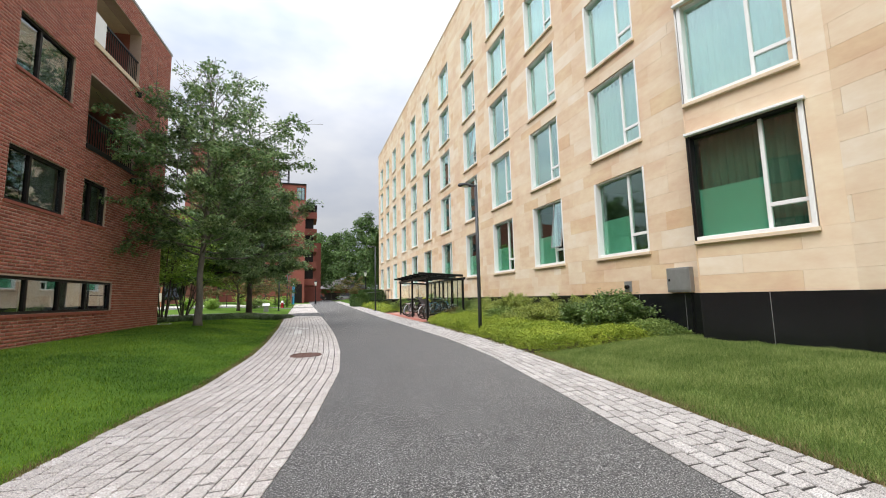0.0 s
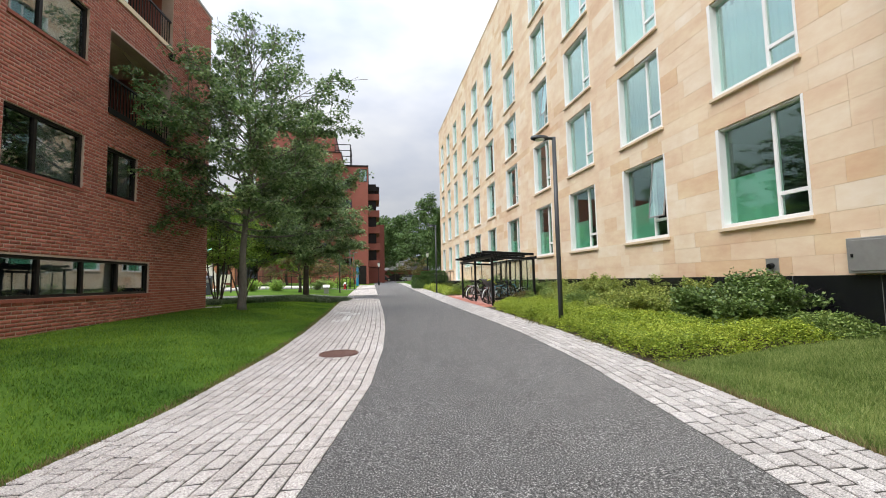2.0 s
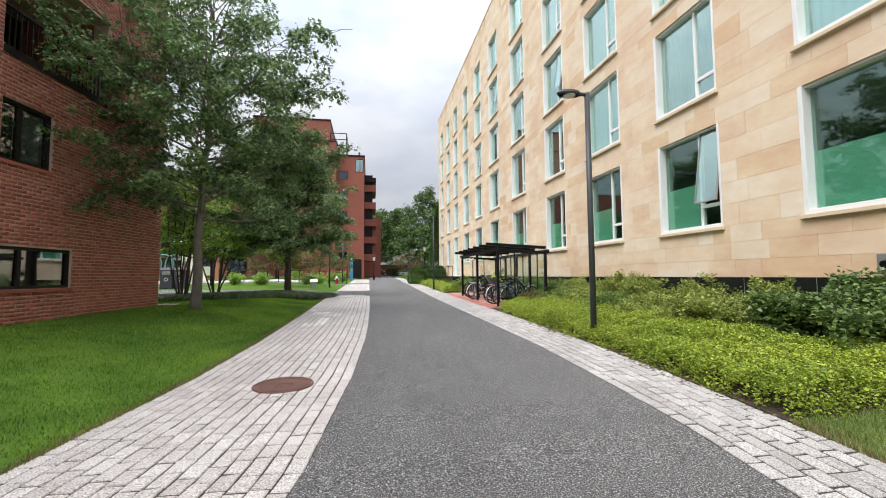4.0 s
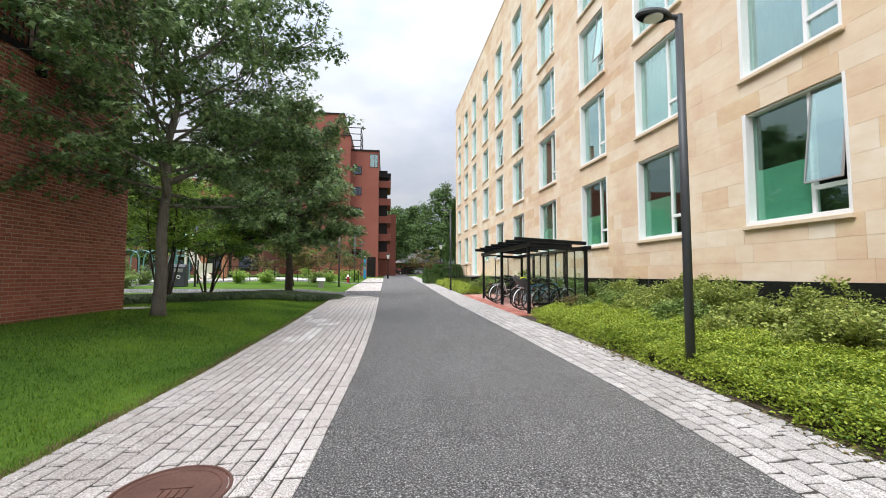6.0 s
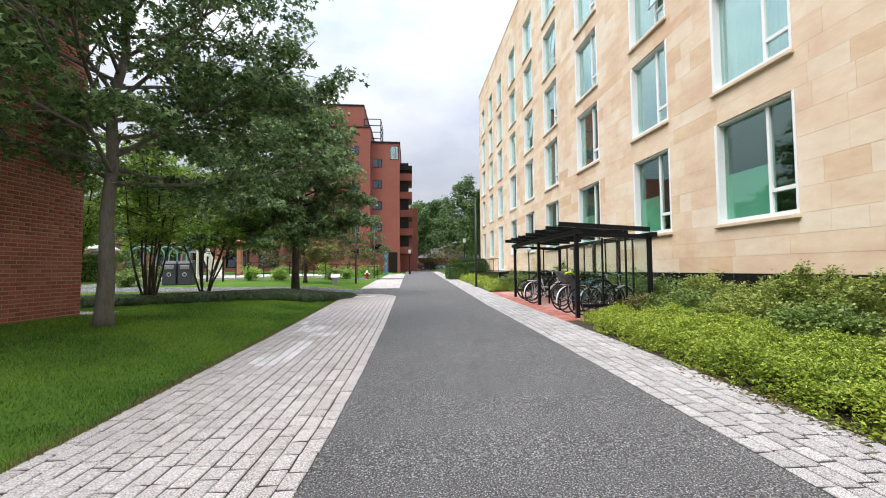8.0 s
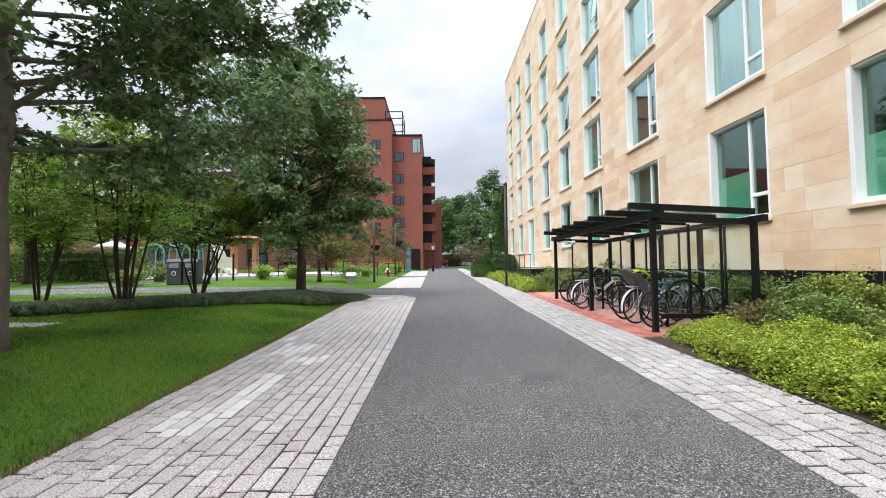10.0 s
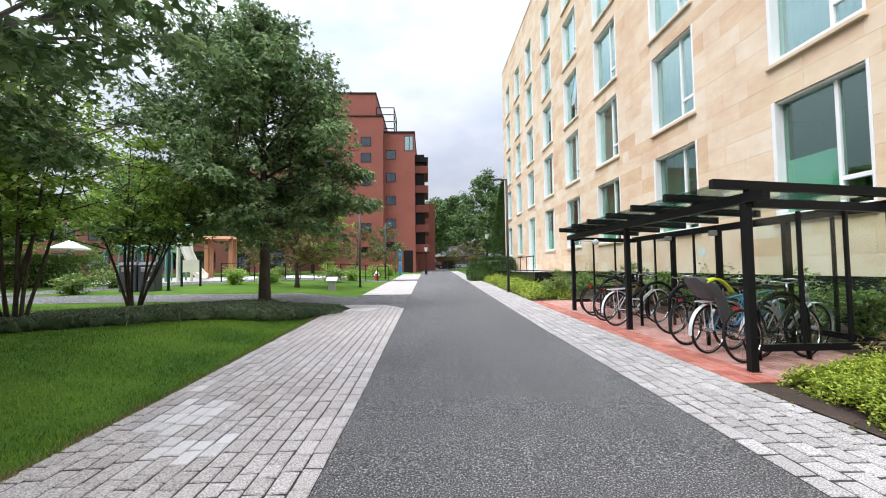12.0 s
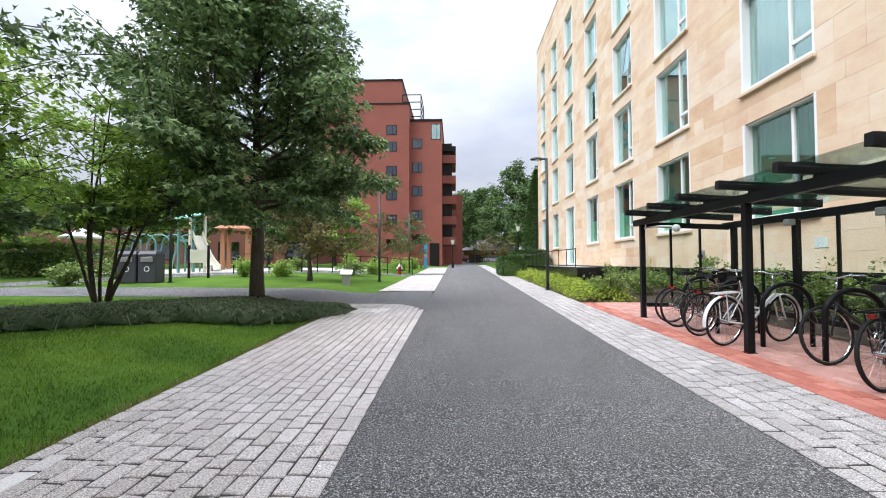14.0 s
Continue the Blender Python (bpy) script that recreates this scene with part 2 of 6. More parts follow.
def mat_plain(name, colour, rough, metal=0.0, vary=0.15, fine=40.0, coat=0.0):
    d, l = tuple(c * (1 - vary) for c in colour), tuple(min(1, c * (1 + vary)) for c in colour)
    mat = mat_two(name, d, l, 1.3, fine, rough, 0.05, metal, 0.002, world_space=False)
    if coat:
        mat.node_tree.nodes["Principled BSDF"].inputs["Coat Weight"].default_value = coat
    return mat


M_ASPHALT = mat_asphalt()
M_PAVER = mat_granite("granite_paver", [(0.0, (0.445, 0.405, 0.375)), (0.3, (0.49, 0.45, 0.42)), (0.8, (0.53, 0.49, 0.46)), (1.0, (0.575, 0.537, 0.505))], 1.0)
M_EDGING = mat_granite("grey_granite_edging", [(0.0, (0.345, 0.325, 0.308)), (0.3, (0.395, 0.373, 0.355)), (0.8, (0.44, 0.417, 0.398)), (1.0, (0.49, 0.467, 0.448))], 1.0)
M_PALEPAVER = mat_granite("chalky_granite_paver", [(0.0, (0.60, 0.575, 0.55)), (1.0, (0.76, 0.735, 0.71))], 0.7)
M_JOINT = mat_two("joint_sand", (0.02, 0.018, 0.016), (0.065, 0.058, 0.05), 2.0, 60, 0.95)
M_GRASS = mat_two("lawn_soil", (0.04, 0.095, 0.016), (0.13, 0.22, 0.032), 0.6, 24, 1.0, 0.5)
M_GRASS.node_tree.nodes["Principled BSDF"].inputs["Specular IOR Level"].default_value = 0.05
M_SIDEGRASS = mat_two("pale_lawn_soil", (0.06, 0.098, 0.022), (0.13, 0.175, 0.048), 0.8, 30, 1.0, 0.5)
M_SIDEGRASS.node_tree.nodes["Principled BSDF"].inputs["Specular IOR Level"].default_value = 0.05
M_BLADE = mat_leaf("grass_blade", [(0.30, (0.045, 0.115, 0.017)), (0.44, (0.10, 0.21, 0.026)), (0.56, (0.195, 0.335, 0.036)), (0.72, (0.33, 0.46, 0.055))], 0.7, 0.45, 0.6, 0.34)
M_DRYBLADE = mat_leaf("pale_grass_blade", [(0.28, (0.10, 0.165, 0.036)), (0.5, (0.20, 0.285, 0.07)), (0.75, (0.42, 0.47, 0.18))], 0.7, 0.45, 1.1, 0.45)
M_SOIL = mat_two("mulch", (0.03, 0.02, 0.014), (0.09, 0.06, 0.042), 3, 45, 0.95, 0.6, dist=0.03)
M_STONE = mat_pieces("sandstone_panel", [(0.0, (0.635, 0.45, 0.285)), (0.09, (0.665, 0.485, 0.32)), (0.18, (0.69, 0.52, 0.36)), (0.5, (0.715, 0.553, 0.395)), (0.75, (0.725, 0.582, 0.43)), (0.93, (0.735, 0.615, 0.475)), (0.95, (0.685, 0.505, 0.33)), (1.0, (0.64, 0.435, 0.27))], 2.2, 0.30, 0.75, 0.05, 0.30, 0.55, (0.95, 0.5, 1.15))
M_MORTAR_PALE = mat_two("pale_mortar", (0.62, 0.475, 0.335), (0.70, 0.545, 0.39), 1, 30, 0.9)
M_PLINTH = mat_plain("black_granite", (0.0095, 0.010, 0.0115), 0.22, 0.0, 0.3, 60)
M_WHITE = mat_plain("white_metal_frame", (0.78, 0.78, 0.77), 0.4, 0.0, 0.04, 20)
M_SILL = mat_plain("sandstone_sill", (0.66, 0.53, 0.38), 0.7, 0.0, 0.12, 8)
M_GLASS = mat_glass("solar_glass", (0.84, 0.94, 0.90), (0.80, 1.0, 0.97), 0.36, 0.5)
M_CLEAR = mat_glass("clear_glass", (0.94, 0.975, 0.96), (0.9, 0.95, 0.94), 0.03, 0.25)
M_ROOFGLASS = mat_glass("tinted_roof_glass", (0.80, 0.87, 0.85), (0.9, 1.0, 0.98), 0.12, 0.6)
# the solar glass again, its darker ground floor reflections set by hand
M_LOWGLASS = mat_glass("solar_glass_dim_reflections", (0.72, 0.86, 0.80), (0.82, 1.0, 0.95), 0.13, 0.5)
M_DARKGLASS = mat_glass("dark_glass", (0.62, 0.64, 0.64), (0.85, 0.9, 0.92), 0.20, 0.5)
M_GREENPANEL = mat_plain("green_lower_blind", (0.34, 0.60, 0.49), 0.6, 0, 0.06, 6)
M_CURTAIN = mat_two("pale_curtain", (0.52, 0.60, 0.58), (0.68, 0.75, 0.73), 0.7, 12, 0.8, 0.2, stretch=(1, 3.0, 0.1))
# dark sheet painting unlit interiors; a real dark curtain in the low bay window
M_CURTAIN_SHADE = mat_two("curtain_and_interior_shade", (0.10, 0.16, 0.13), (0.20, 0.28, 0.23), 0.7, 12, 0.8, 0.2, stretch=(1, 3.0, 0.1))
# interior dimness is put into this dark grey for all room surfaces
M_ROOM = mat_plain("room_painted_dim", (0.10, 0.11, 0.105), 0.9, 0, 0.3, 3)
M_BRICK = mat_pieces("red_brick", [(0.0, (0.245, 0.070, 0.048)), (0.4, (0.30, 0.086, 0.058)), (0.8, (0.345, 0.103, 0.070)), (1.0, (0.40, 0.136, 0.098))], 30, 0.35, 0.85, 0.4, 0.25, 0.4)
M_MORTAR = mat_two("grey_pink_mortar", (0.36, 0.25, 0.20), (0.50, 0.37, 0.30), 1, 40, 0.92)
M_FARBRICK = mat_two("far_red_brick", (0.225, 0.068, 0.048), (0.285, 0.092, 0.066), 0.5, 9, 0.88, 0.1)
# darker copy of the far brick, with the range's shade in its colour
M_SHADEDBRICK = mat_two("brown_brick_painted_shade", (0.13, 0.05, 0.035), (0.19, 0.072, 0.05), 0.5, 9, 0.9, 0.1)
M_TOWERGLASS = mat_glass("tower_glass", (0.30, 0.32, 0.32), (0.8, 0.85, 0.9), 0.15, 0.35)
M_BLACK = mat_plain("black_powder_coat", (0.010, 0.010, 0.011), 0.38, 0, 0.2, 30)
# bronze of the frames; also the painted shade inside balcony recesses
M_BRONZE = mat_plain("bronze_frame_and_recess_shade", (0.018, 0.015, 0.014), 0.45, 0.2, 0.2, 20)
M_POLE = mat_plain("grey_lamp_paint", (0.075, 0.080, 0.086), 0.45, 0.3, 0.15, 12)
M_STEEL = mat_plain("grey_steel_box", (0.33, 0.33, 0.32), 0.42, 0.5, 0.12, 9)
M_RUST = mat_two("rusted_iron", (0.10, 0.048, 0.036), (0.20, 0.10, 0.075), 5, 60, 0.65, 0.3, 0.25)
M_PINKPAVE = mat_pieces("faded_pink_paver", [(0.0, (0.40, 0.20, 0.165)), (0.5, (0.46, 0.245, 0.205)), (1.0, (0.52, 0.30, 0.26))], 45, 0.3, 0.85, 0.3, 0.35, 0.9)
M_REDPAVE = mat_pieces("red_brick_paver", [(0.0, (0.33, 0.10, 0.07)), (0.5, (0.40, 0.135, 0.095)), (1.0, (0.47, 0.19, 0.14))], 45, 0.3, 0.85, 0.3, 0.35, 0.9)
M_BARK = mat_two("brown_bark", (0.03, 0.024, 0.02), (0.11, 0.09, 0.072), 3, 30, 0.95, 0.8, 0, 0.02, (1, 1, 0.25))
M_PALEBARK = mat_two("grey_maple_bark", (0.085, 0.075, 0.064), (0.24, 0.215, 0.19), 3, 26, 0.95, 0.8, 0, 0.02, (1, 1, 0.3))
M_MAPLE = mat_leaf("maple_leaf", [(0.2, (0.065, 0.125, 0.042)), (0.5, (0.135, 0.225, 0.078)), (0.8, (0.32, 0.435, 0.18))], 0.42, 0.30, gloss=0.4)
M_OLIVELEAF = mat_leaf("olive_leaf", [(0.15, (0.13, 0.18, 0.038)), (0.5, (0.28, 0.345, 0.075)), (0.85, (0.49, 0.52, 0.14)), (1.0, (0.44, 0.31, 0.15))], 0.5, 0.3)
M_BRIGHTLEAF = mat_leaf("fresh_leaf", [(0.15, (0.15, 0.27, 0.045)), (0.5, (0.28, 0.43, 0.075)), (0.9, (0.47, 0.60, 0.14))], 0.5, 0.48)
M_FARLEAF = mat_leaf("far_leaf", [(0.15, (0.045, 0.09, 0.03)), (0.5, (0.095, 0.165, 0.052)), (0.9, (0.22, 0.31, 0.105))], 0.6, 0.2, 0.25, gloss=0.15)
M_SHRUB = mat_leaf("shrub_leaf", [(0.15, (0.09, 0.155, 0.04)), (0.5, (0.19, 0.28, 0.068)), (0.9, (0.38, 0.46, 0.13))], 0.45, 0.3)
M_COVER = mat_leaf("yellow_green_cover_leaf", [(0.15, (0.10, 0.175, 0.024)), (0.45, (0.27, 0.365, 0.042)), (0.85, (0.57, 0.63, 0.095))], 0.5, 0.3, 0.9, 0.58)
M_DARKSHRUB = mat_leaf("dark_shrub_leaf", [(0.15, (0.06, 0.115, 0.03)), (0.5, (0.12, 0.195, 0.05)), (0.9, (0.26, 0.35, 0.105))], 0.42, 0.28, gloss=0.5)
M_HEDGE = mat_leaf("dark_hedge_leaf", [(0.15, (0.035, 0.075, 0.022)), (0.5, (0.07, 0.13, 0.036)), (0.9, (0.155, 0.235, 0.07))], 0.55, 0.2, gloss=0.2)
M_LILY = mat_leaf("lily_turf_leaf", [(0.15, (0.16, 0.23, 0.125)), (0.5, (0.29, 0.375, 0.22)), (0.9, (0.52, 0.60, 0.40))], 0.45, 0.35)
M_RUSTLEAF = mat_leaf("autumn_leaf", [(0.15, (0.075, 0.095, 0.03)), (0.5, (0.16, 0.155, 0.05)), (0.9, (0.33, 0.20, 0.085))], 0.6, 0.3)
M_RUBBER = mat_plain("tyre_rubber", (0.018, 0.018, 0.018), 0.8, 0, 0.2, 60)
for dull in (M_BLACK, M_BRONZE, M_RUBBER, M_POLE):
    dull.node_tree.nodes["Principled BSDF"].inputs["Specular IOR Level"].default_value = 0.18
M_CHROME = mat_plain("bright_metal", (0.55, 0.55, 0.56), 0.25, 1.0, 0.1, 20)
M_LENS = mat_plain("lamp_lens", (0.75, 0.75, 0.72), 0.3, 0, 0.05, 20)
M_PALEGROUND = mat_two("pale_play_surface", (0.45, 0.43, 0.38), (0.6, 0.58, 0.52), 0.5, 20, 0.9)
M_CEDAR = mat_two("orange_cedar", (0.30, 0.13, 0.06), (0.42, 0.20, 0.10), 2, 20, 0.7, 0.2, 0, 0.005, (3, 3, 0.5))
M_ROOFGREY = mat_two("grey_shingle", (0.12, 0.11, 0.11), (0.2, 0.19, 0.185), 1, 12, 0.9)

# ---- ground ----
SLOPE = 0.0138


def smooth01(a):
    a = np.clip(a, 0, 1)
    return a * a * (3 - 2 * a)


def base_z(y):
    return SLOPE * np.clip(y, -40, 95)


ROAD_L = ([-12, 0, 3.1, 4.5, 7.4, 9.8, 12.5, 14.5, 18, 200], [-2.2, -1.05, -0.23, 0.10, 0.61, 0.82, 0.95, 1.0, 1.04, 1.0])
ROAD_R = ([-12, 0, 2.0, 4.4, 7.7, 8.8, 11.2, 15, 22, 48, 200], [0.9, 2.15, 2.6, 3.05, 3.58, 3.68, 3.84, 3.88, 3.92, 4.55, 8.0])
PAVE_L = ([-12, 0, 4.0, 5.2, 6.9, 8.9, 10.0, 12.5, 18, 24, 200], [-4.3, -2.95, -1.98, -1.78, -1.37, -1.15, -1.04, -0.95, -0.92, -0.98, -1.06])
PAVE_R = ([-12, 0, 2.3, 5, 8.0, 9.7, 12, 16, 22, 48, 200], [1.95, 3.2, 3.68, 4.13, 4.53, 4.70, 4.84, 4.95, 5.0, 5.60, 9.0])


def edge(table, y):
    return np.interp(y, table[0], table[1])


def lawn_z(x, y):
    """Height of the unpaved ground."""
    x, y = np.asarray(x, float), np.asarray(y, float)
    left = (0.31 - 0.12 * smooth01((y - 16) / 8)) * smooth01((edge(PAVE_L, y) - 0.1 - x) / 2.4) + 0.22 * smooth01((y - 27) / 16) * smooth01((-3.0 - x) / 5)
    left = np.where(y > 75, left * np.clip((110 - y) / 35, 0, 1), left)
    right = 0.16 * smooth01((x - edge(PAVE_R, y) - 0.1) / 3.0)
    level = smooth01((y - 17.4) / 0.7) * smooth01((28.0 - y) / 0.7) * smooth01((8.2 - x) / 0.7)
    right = right * (1 - level) - 0.012 * level
    return base_z(y) + 0.014 + left + right


def strip(xa, xb, y0, y1, step, lift, thick, across=4):
    """A paved strip along y between two edges; lift above the base slope."""
    ys = np.arange(y0, y1 + step / 2, step)
    g = Geo()
    for a, b in zip(ys[:-1], ys[1:]):
        for k in range(across):
            p = [(xa(a) + (xb(a) - xa(a)) * k / across, a), (xa(a) + (xb(a) - xa(a)) * (k + 1) / across, a), (xa(b) + (xb(b) - xa(b)) * (k + 1) / across, b), (xa(b) + (xb(b) - xa(b)) * k / across, b)]
            g.face([(float(x), float(y), float(base_z(y)) + lift) for x, y in p])
    for f in (xa, xb):
        for a, b in zip(ys[:-1], ys[1:]):
            g.face([(float(f(a)), float(a), float(base_z(a)) + lift), (float(f(b)), float(b), float(base_z(b)) + lift), (float(f(b)), float(b), float(base_z(b)) + lift - thick), (float(f(a)), float(a), float(base_z(a)) + lift - thick)])
    return g


gx = np.unique(np.concatenate([np.linspace(-600, -60, 10), np.linspace(-60, -14, 24), np.linspace(-14, 14, 85), np.linspace(14, 60, 16), np.linspace(60, 600, 10)]))
gy = np.unique(np.concatenate([np.linspace(-400, -20, 10), np.linspace(-20, 55, 151), np.linspace(55, 130, 40), np.linspace(130, 900, 14)]))
GX, GY = np.meshgrid(gx, gy)
GZ = lawn_z(GX, GY)
under = (GX > edge(PAVE_L, GY) + 0.25) & (GX < edge(PAVE_R, GY) - 0.25)
GZ = np.where(under, GZ - 0.06, GZ)
GZ = np.where((GX > 9.4) & (GY < 52), GZ - 0.3, GZ)
nx, ny = len(gx), len(gy)
idx = np.arange(nx * ny).reshape(ny, nx)
quads = np.stack([idx[:-1, :-1], idx[:-1, 1:], idx[1:, 1:], idx[1:, :-1]], -1).reshape(-1, 4)
tagged(new("ground", array_mesh("ground", np.stack([GX, GY, GZ], -1).reshape(-1, 3), quads, M_GRASS, True)), "mown green lawn ground", kind="structure")

CROSS0, CROSS1 = 26.6, 29.9
structure("road", strip(lambda y: edge(ROAD_L, y), lambda y: edge(ROAD_R, y), -12, 140, 0.5, 0.02, 0.12), M_ASPHALT, "dark grey asphalt path with pale aggregate")


def band(name, pts0, pts1, lift, mat, label):
    """A path between two polylines that follows the ground."""
    g = Geo()
    n = 60
    s = np.linspace(0, 1, n)
    a, b = np.array(pts0, float), np.array(pts1, float)
    ka, kb = np.linspace(0, 1, len(a)), np.linspace(0, 1, len(b))
    P = np.stack([np.interp(s, ka, a[:, 0]), np.interp(s, ka, a[:, 1])], 1)
    Q = np.stack([np.interp(s, kb, b[:, 0]), np.interp(s, kb, b[:, 1])], 1)
    m = 6
    for i in range(n - 1):
        for j in range(m):
            c = [P[i] + (Q[i] - P[i]) * j / m, P[i + 1] + (Q[i + 1] - P[i + 1]) * j / m, P[i + 1] + (Q[i + 1] - P[i + 1]) * (j + 1) / m, P[i] + (Q[i] - P[i]) * (j + 1) / m]
            g.face([(float(x), float(y), float(max(lawn_z(x, y), base_z(y) + 0.006) + lift)) for x, y in c])
    return structure(name, g, mat, label)


band("side_path", [(1.05, 25.2), (-1.1, 26.75), (-5, 27.1), (-11, 27.3), (-24, 25.5), (-60, 20)], [(0.99, 31.2), (-1.2, 30.2), (-5, 29.9), (-12, 30.2), (-24, 29.0), (-60, 24)], 0.012, M_ASPHALT, "grey asphalt side path")
band("side_path_far", [(0.99, 43.6), (-1.3, 42.0), (-6, 39.6), (-11, 35.5), (-14, 30.5)], [(0.99, 46.2), (-1.5, 44.0), (-7, 41.6), (-13, 37.5), (-17, 30.5)], 0.016, M_ASPHALT, "grey asphalt footpath past the playground")
band("far_street", [(-40, 92), (0, 90), (40, 92)], [(-40, 99), (0, 98), (40, 99)], 0.03, M_ASPHALT, "far grey street")


def x_lane(ta, tb, f):
    return lambda y: edge(ta, y) + (edge(tb, y) - edge(ta, y)) * f


# joint beds under the pavers
structure("paver_bed_left", strip(lambda y: edge(PAVE_L, y), lambda y: edge(ROAD_L, y), -12, 25.5, 0.5, 0.0215, 0.1, 2), M_JOINT, "dark sand joints")
structure("paver_bed_left_tip", strip(lambda y: edge(PAVE_L, y), lambda y: edge(PAVE_L, y) + (edge(ROAD_L, y) - edge(PAVE_L, y)) * min(1.0, max(0.001, (27.0 - y) / 1.4) ** (1 / 5)), 25.5, 27.0, 0.05, 0.0215, 0.1, 2), M_JOINT, "dark sand joints")
structure("paver_bed_left_far", strip(lambda y: edge(PAVE_L, y), lambda y: edge(ROAD_L, y), 31, 43.5, 0.5, 0.0215, 0.1, 2), M_JOINT, "dark sand joints")
structure("paver_bed_left_end", strip(lambda y: edge(PAVE_L, y), lambda y: edge(ROAD_L, y), 46, 62, 0.5, 0.0215, 0.1, 2), M_JOINT, "dark sand joints")
structure("paver_bed_right", strip(lambda y: edge(ROAD_R, y), lambda y: edge(PAVE_R, y), -12, 75, 0.5, 0.0215, 0.1, 2), M_JOINT, "dark sand joints")
PAD_Y0, PAD_Y1, PAD_X = 18.1, 27.3, 7.35
structure("bike_pad_bed", strip(lambda y: edge(PAVE_R, y), lambda y: PAD_X, PAD_Y0, PAD_Y1, 0.4, 0.012, 0.1, 2), M_JOINT, "sand joints")


def paver_solids(ta, tb, y0, y1, lanes, length, seed, gap=0.010, front=None):
    """Solids of pavers in running bond along y between two edges."""
    rng = np.random.default_rng(seed)
    out = []
    for j in range(lanes):
        fa, fb = x_lane(ta, tb, j / lanes), x_lane(ta, tb, (j + 1) / lanes)
        y = y0 + (j % 2) * length * 0.5 - length + rng.uniform(-0.06, 0.06)
        while y < y1:
            l = length * rng.choice([0.8, 0.92, 1.0, 1.0, 1.1, 1.25])
            a, b = max(y, y0), min(y + l, y1)
            y += l
            if front is not None:
                b = min(b, front((j + 0.5) / lanes))
            if b - a < 0.06:
                continue
            a, b = a + gap * 0.75, b - gap * 0.75
            low = [(fa(a) + gap / 2, a), (fb(a) - gap / 2, a), (fb(b) - gap / 2, b), (fa(b) + gap / 2, b)]
            low = [(x + rng.uniform(-0.004, 0.004), yy + rng.uniform(-0.007, 0.007)) for x, yy in low]
            lift = 0.030 + rng.uniform(-0.0025, 0.0025)
            tilt = rng.uniform(-0.0015, 0.0015, 4)
            inset = 0.006
            cx, cy = sum(p[0] for p in low) / 4, sum(p[1] for p in low) / 4
            bot = [(float(x), float(yy), float(base_z(yy)) + 0.004) for x, yy in low]
            top = [(float(x + (inset if x < cx else -inset)), float(yy + (inset if yy < cy else -inset)), float(base_z(yy) + lift + tilt[i])) for i, (x, yy) in enumerate(low)]
            mid = [(float(x), float(yy), float(base_z(yy) + lift + tilt[i] - 0.006)) for i, (x, yy) in enumerate(low)]
            out.append((bot, mid, top))
    return out


def add_paver(g, s):
    bot, mid, top = s
    n = len(g.v)
    g.v.extend(bot + mid + top)
    g.f.append((n + 8, n + 9, n + 10, n + 11))
    for i in range(4):
        j = (i + 1) % 4
        g.f.append((n + i, n + j, n + 4 + j, n + 4 + i))
        g.f.append((n + 4 + i, n + 4 + j, n + 8 + j, n + 8 + i))


LATE = []


# chalky patches on the left pavement: middle and half sizes across and along
CHALK = [(-0.2, 15.45, 0.16, 0.75), (-0.45, 14.75, 0.18, 0.25), (-0.5, 17.5, 0.26, 0.36), (-0.05, 16.8, 0.22, 0.22), (-0.78, 18.4, 0.12, 0.15), (-0.35, 25.6, 0.5, 0.35)]


def chalky(p):
    return any(abs(p[0] - x) < a and abs(p[1] - y) < b for x, y, a, b in CHALK)


def lay(name, label, solids, mat, near, piece):
    """A pavement of pieces: those in the stretch near are objects of their own, the rest one mesh."""
    picked, rest, pale = [], Geo(), Geo()
    for s in solids:
        if mat == M_PAVER and chalky(s[0][0]):
            add_paver(pale, s)
        elif near[0] < s[0][0][1] < near[1] and len(picked) < 300:
            picked.append(s)
        else:
            add_paver(rest, s)
    root = tagged(new(name, rest.mesh(name, mat)), label, kind="structure")
    if pale.f:
        part("chalky_paver_patch", pale, M_PALEPAVER, root, "chalky white granite blocks")
    LATE.append((root, picked, mat, piece))


def curve_front(f):
    return 27.0 - 1.4 * f ** 5


lay("pavement_left", "pale grey granite block pavement", paver_solids(PAVE_L, ROAD_L, -6, 27.0, 15, 0.205, 3, 0.012, front=curve_front), M_PAVER, (3.5, 11.0), "paver")
lay("pavement_left_far", "pale grey granite block pavement", paver_solids(PAVE_L, ROAD_L, 31, 43.5, 12, 0.30, 5) + paver_solids(PAVE_L, ROAD_L, 46, 62, 12, 0.30, 6), M_PAVER, (0, 0), "paver")
lay("pavement_right", "pale grey granite block edging", paver_solids(ROAD_R, PAVE_R, -6, 75, 7, 0.225, 8, 0.015), M_EDGING, (3.0, 15.5), "paver")
lay("bike_pad", "red brick edge of the bike shelter pad", paver_solids(PAVE_R, ([0, 100], [5.42, 5.52]), PAD_Y0, PAD_Y1, 4, 0.21, 12, 0.004), M_REDPAVE, (0, 0), "paver")
lay("bike_pad_inner", "faded pink brick paving under the bike shelter", paver_solids(([0, 100], [5.42, 5.52]), ([0, 100], [PAD_X, PAD_X]), PAD_Y0, PAD_Y1, 18, 0.21, 13, 0.004), M_PINKPAVE, (0, 0), "paver")


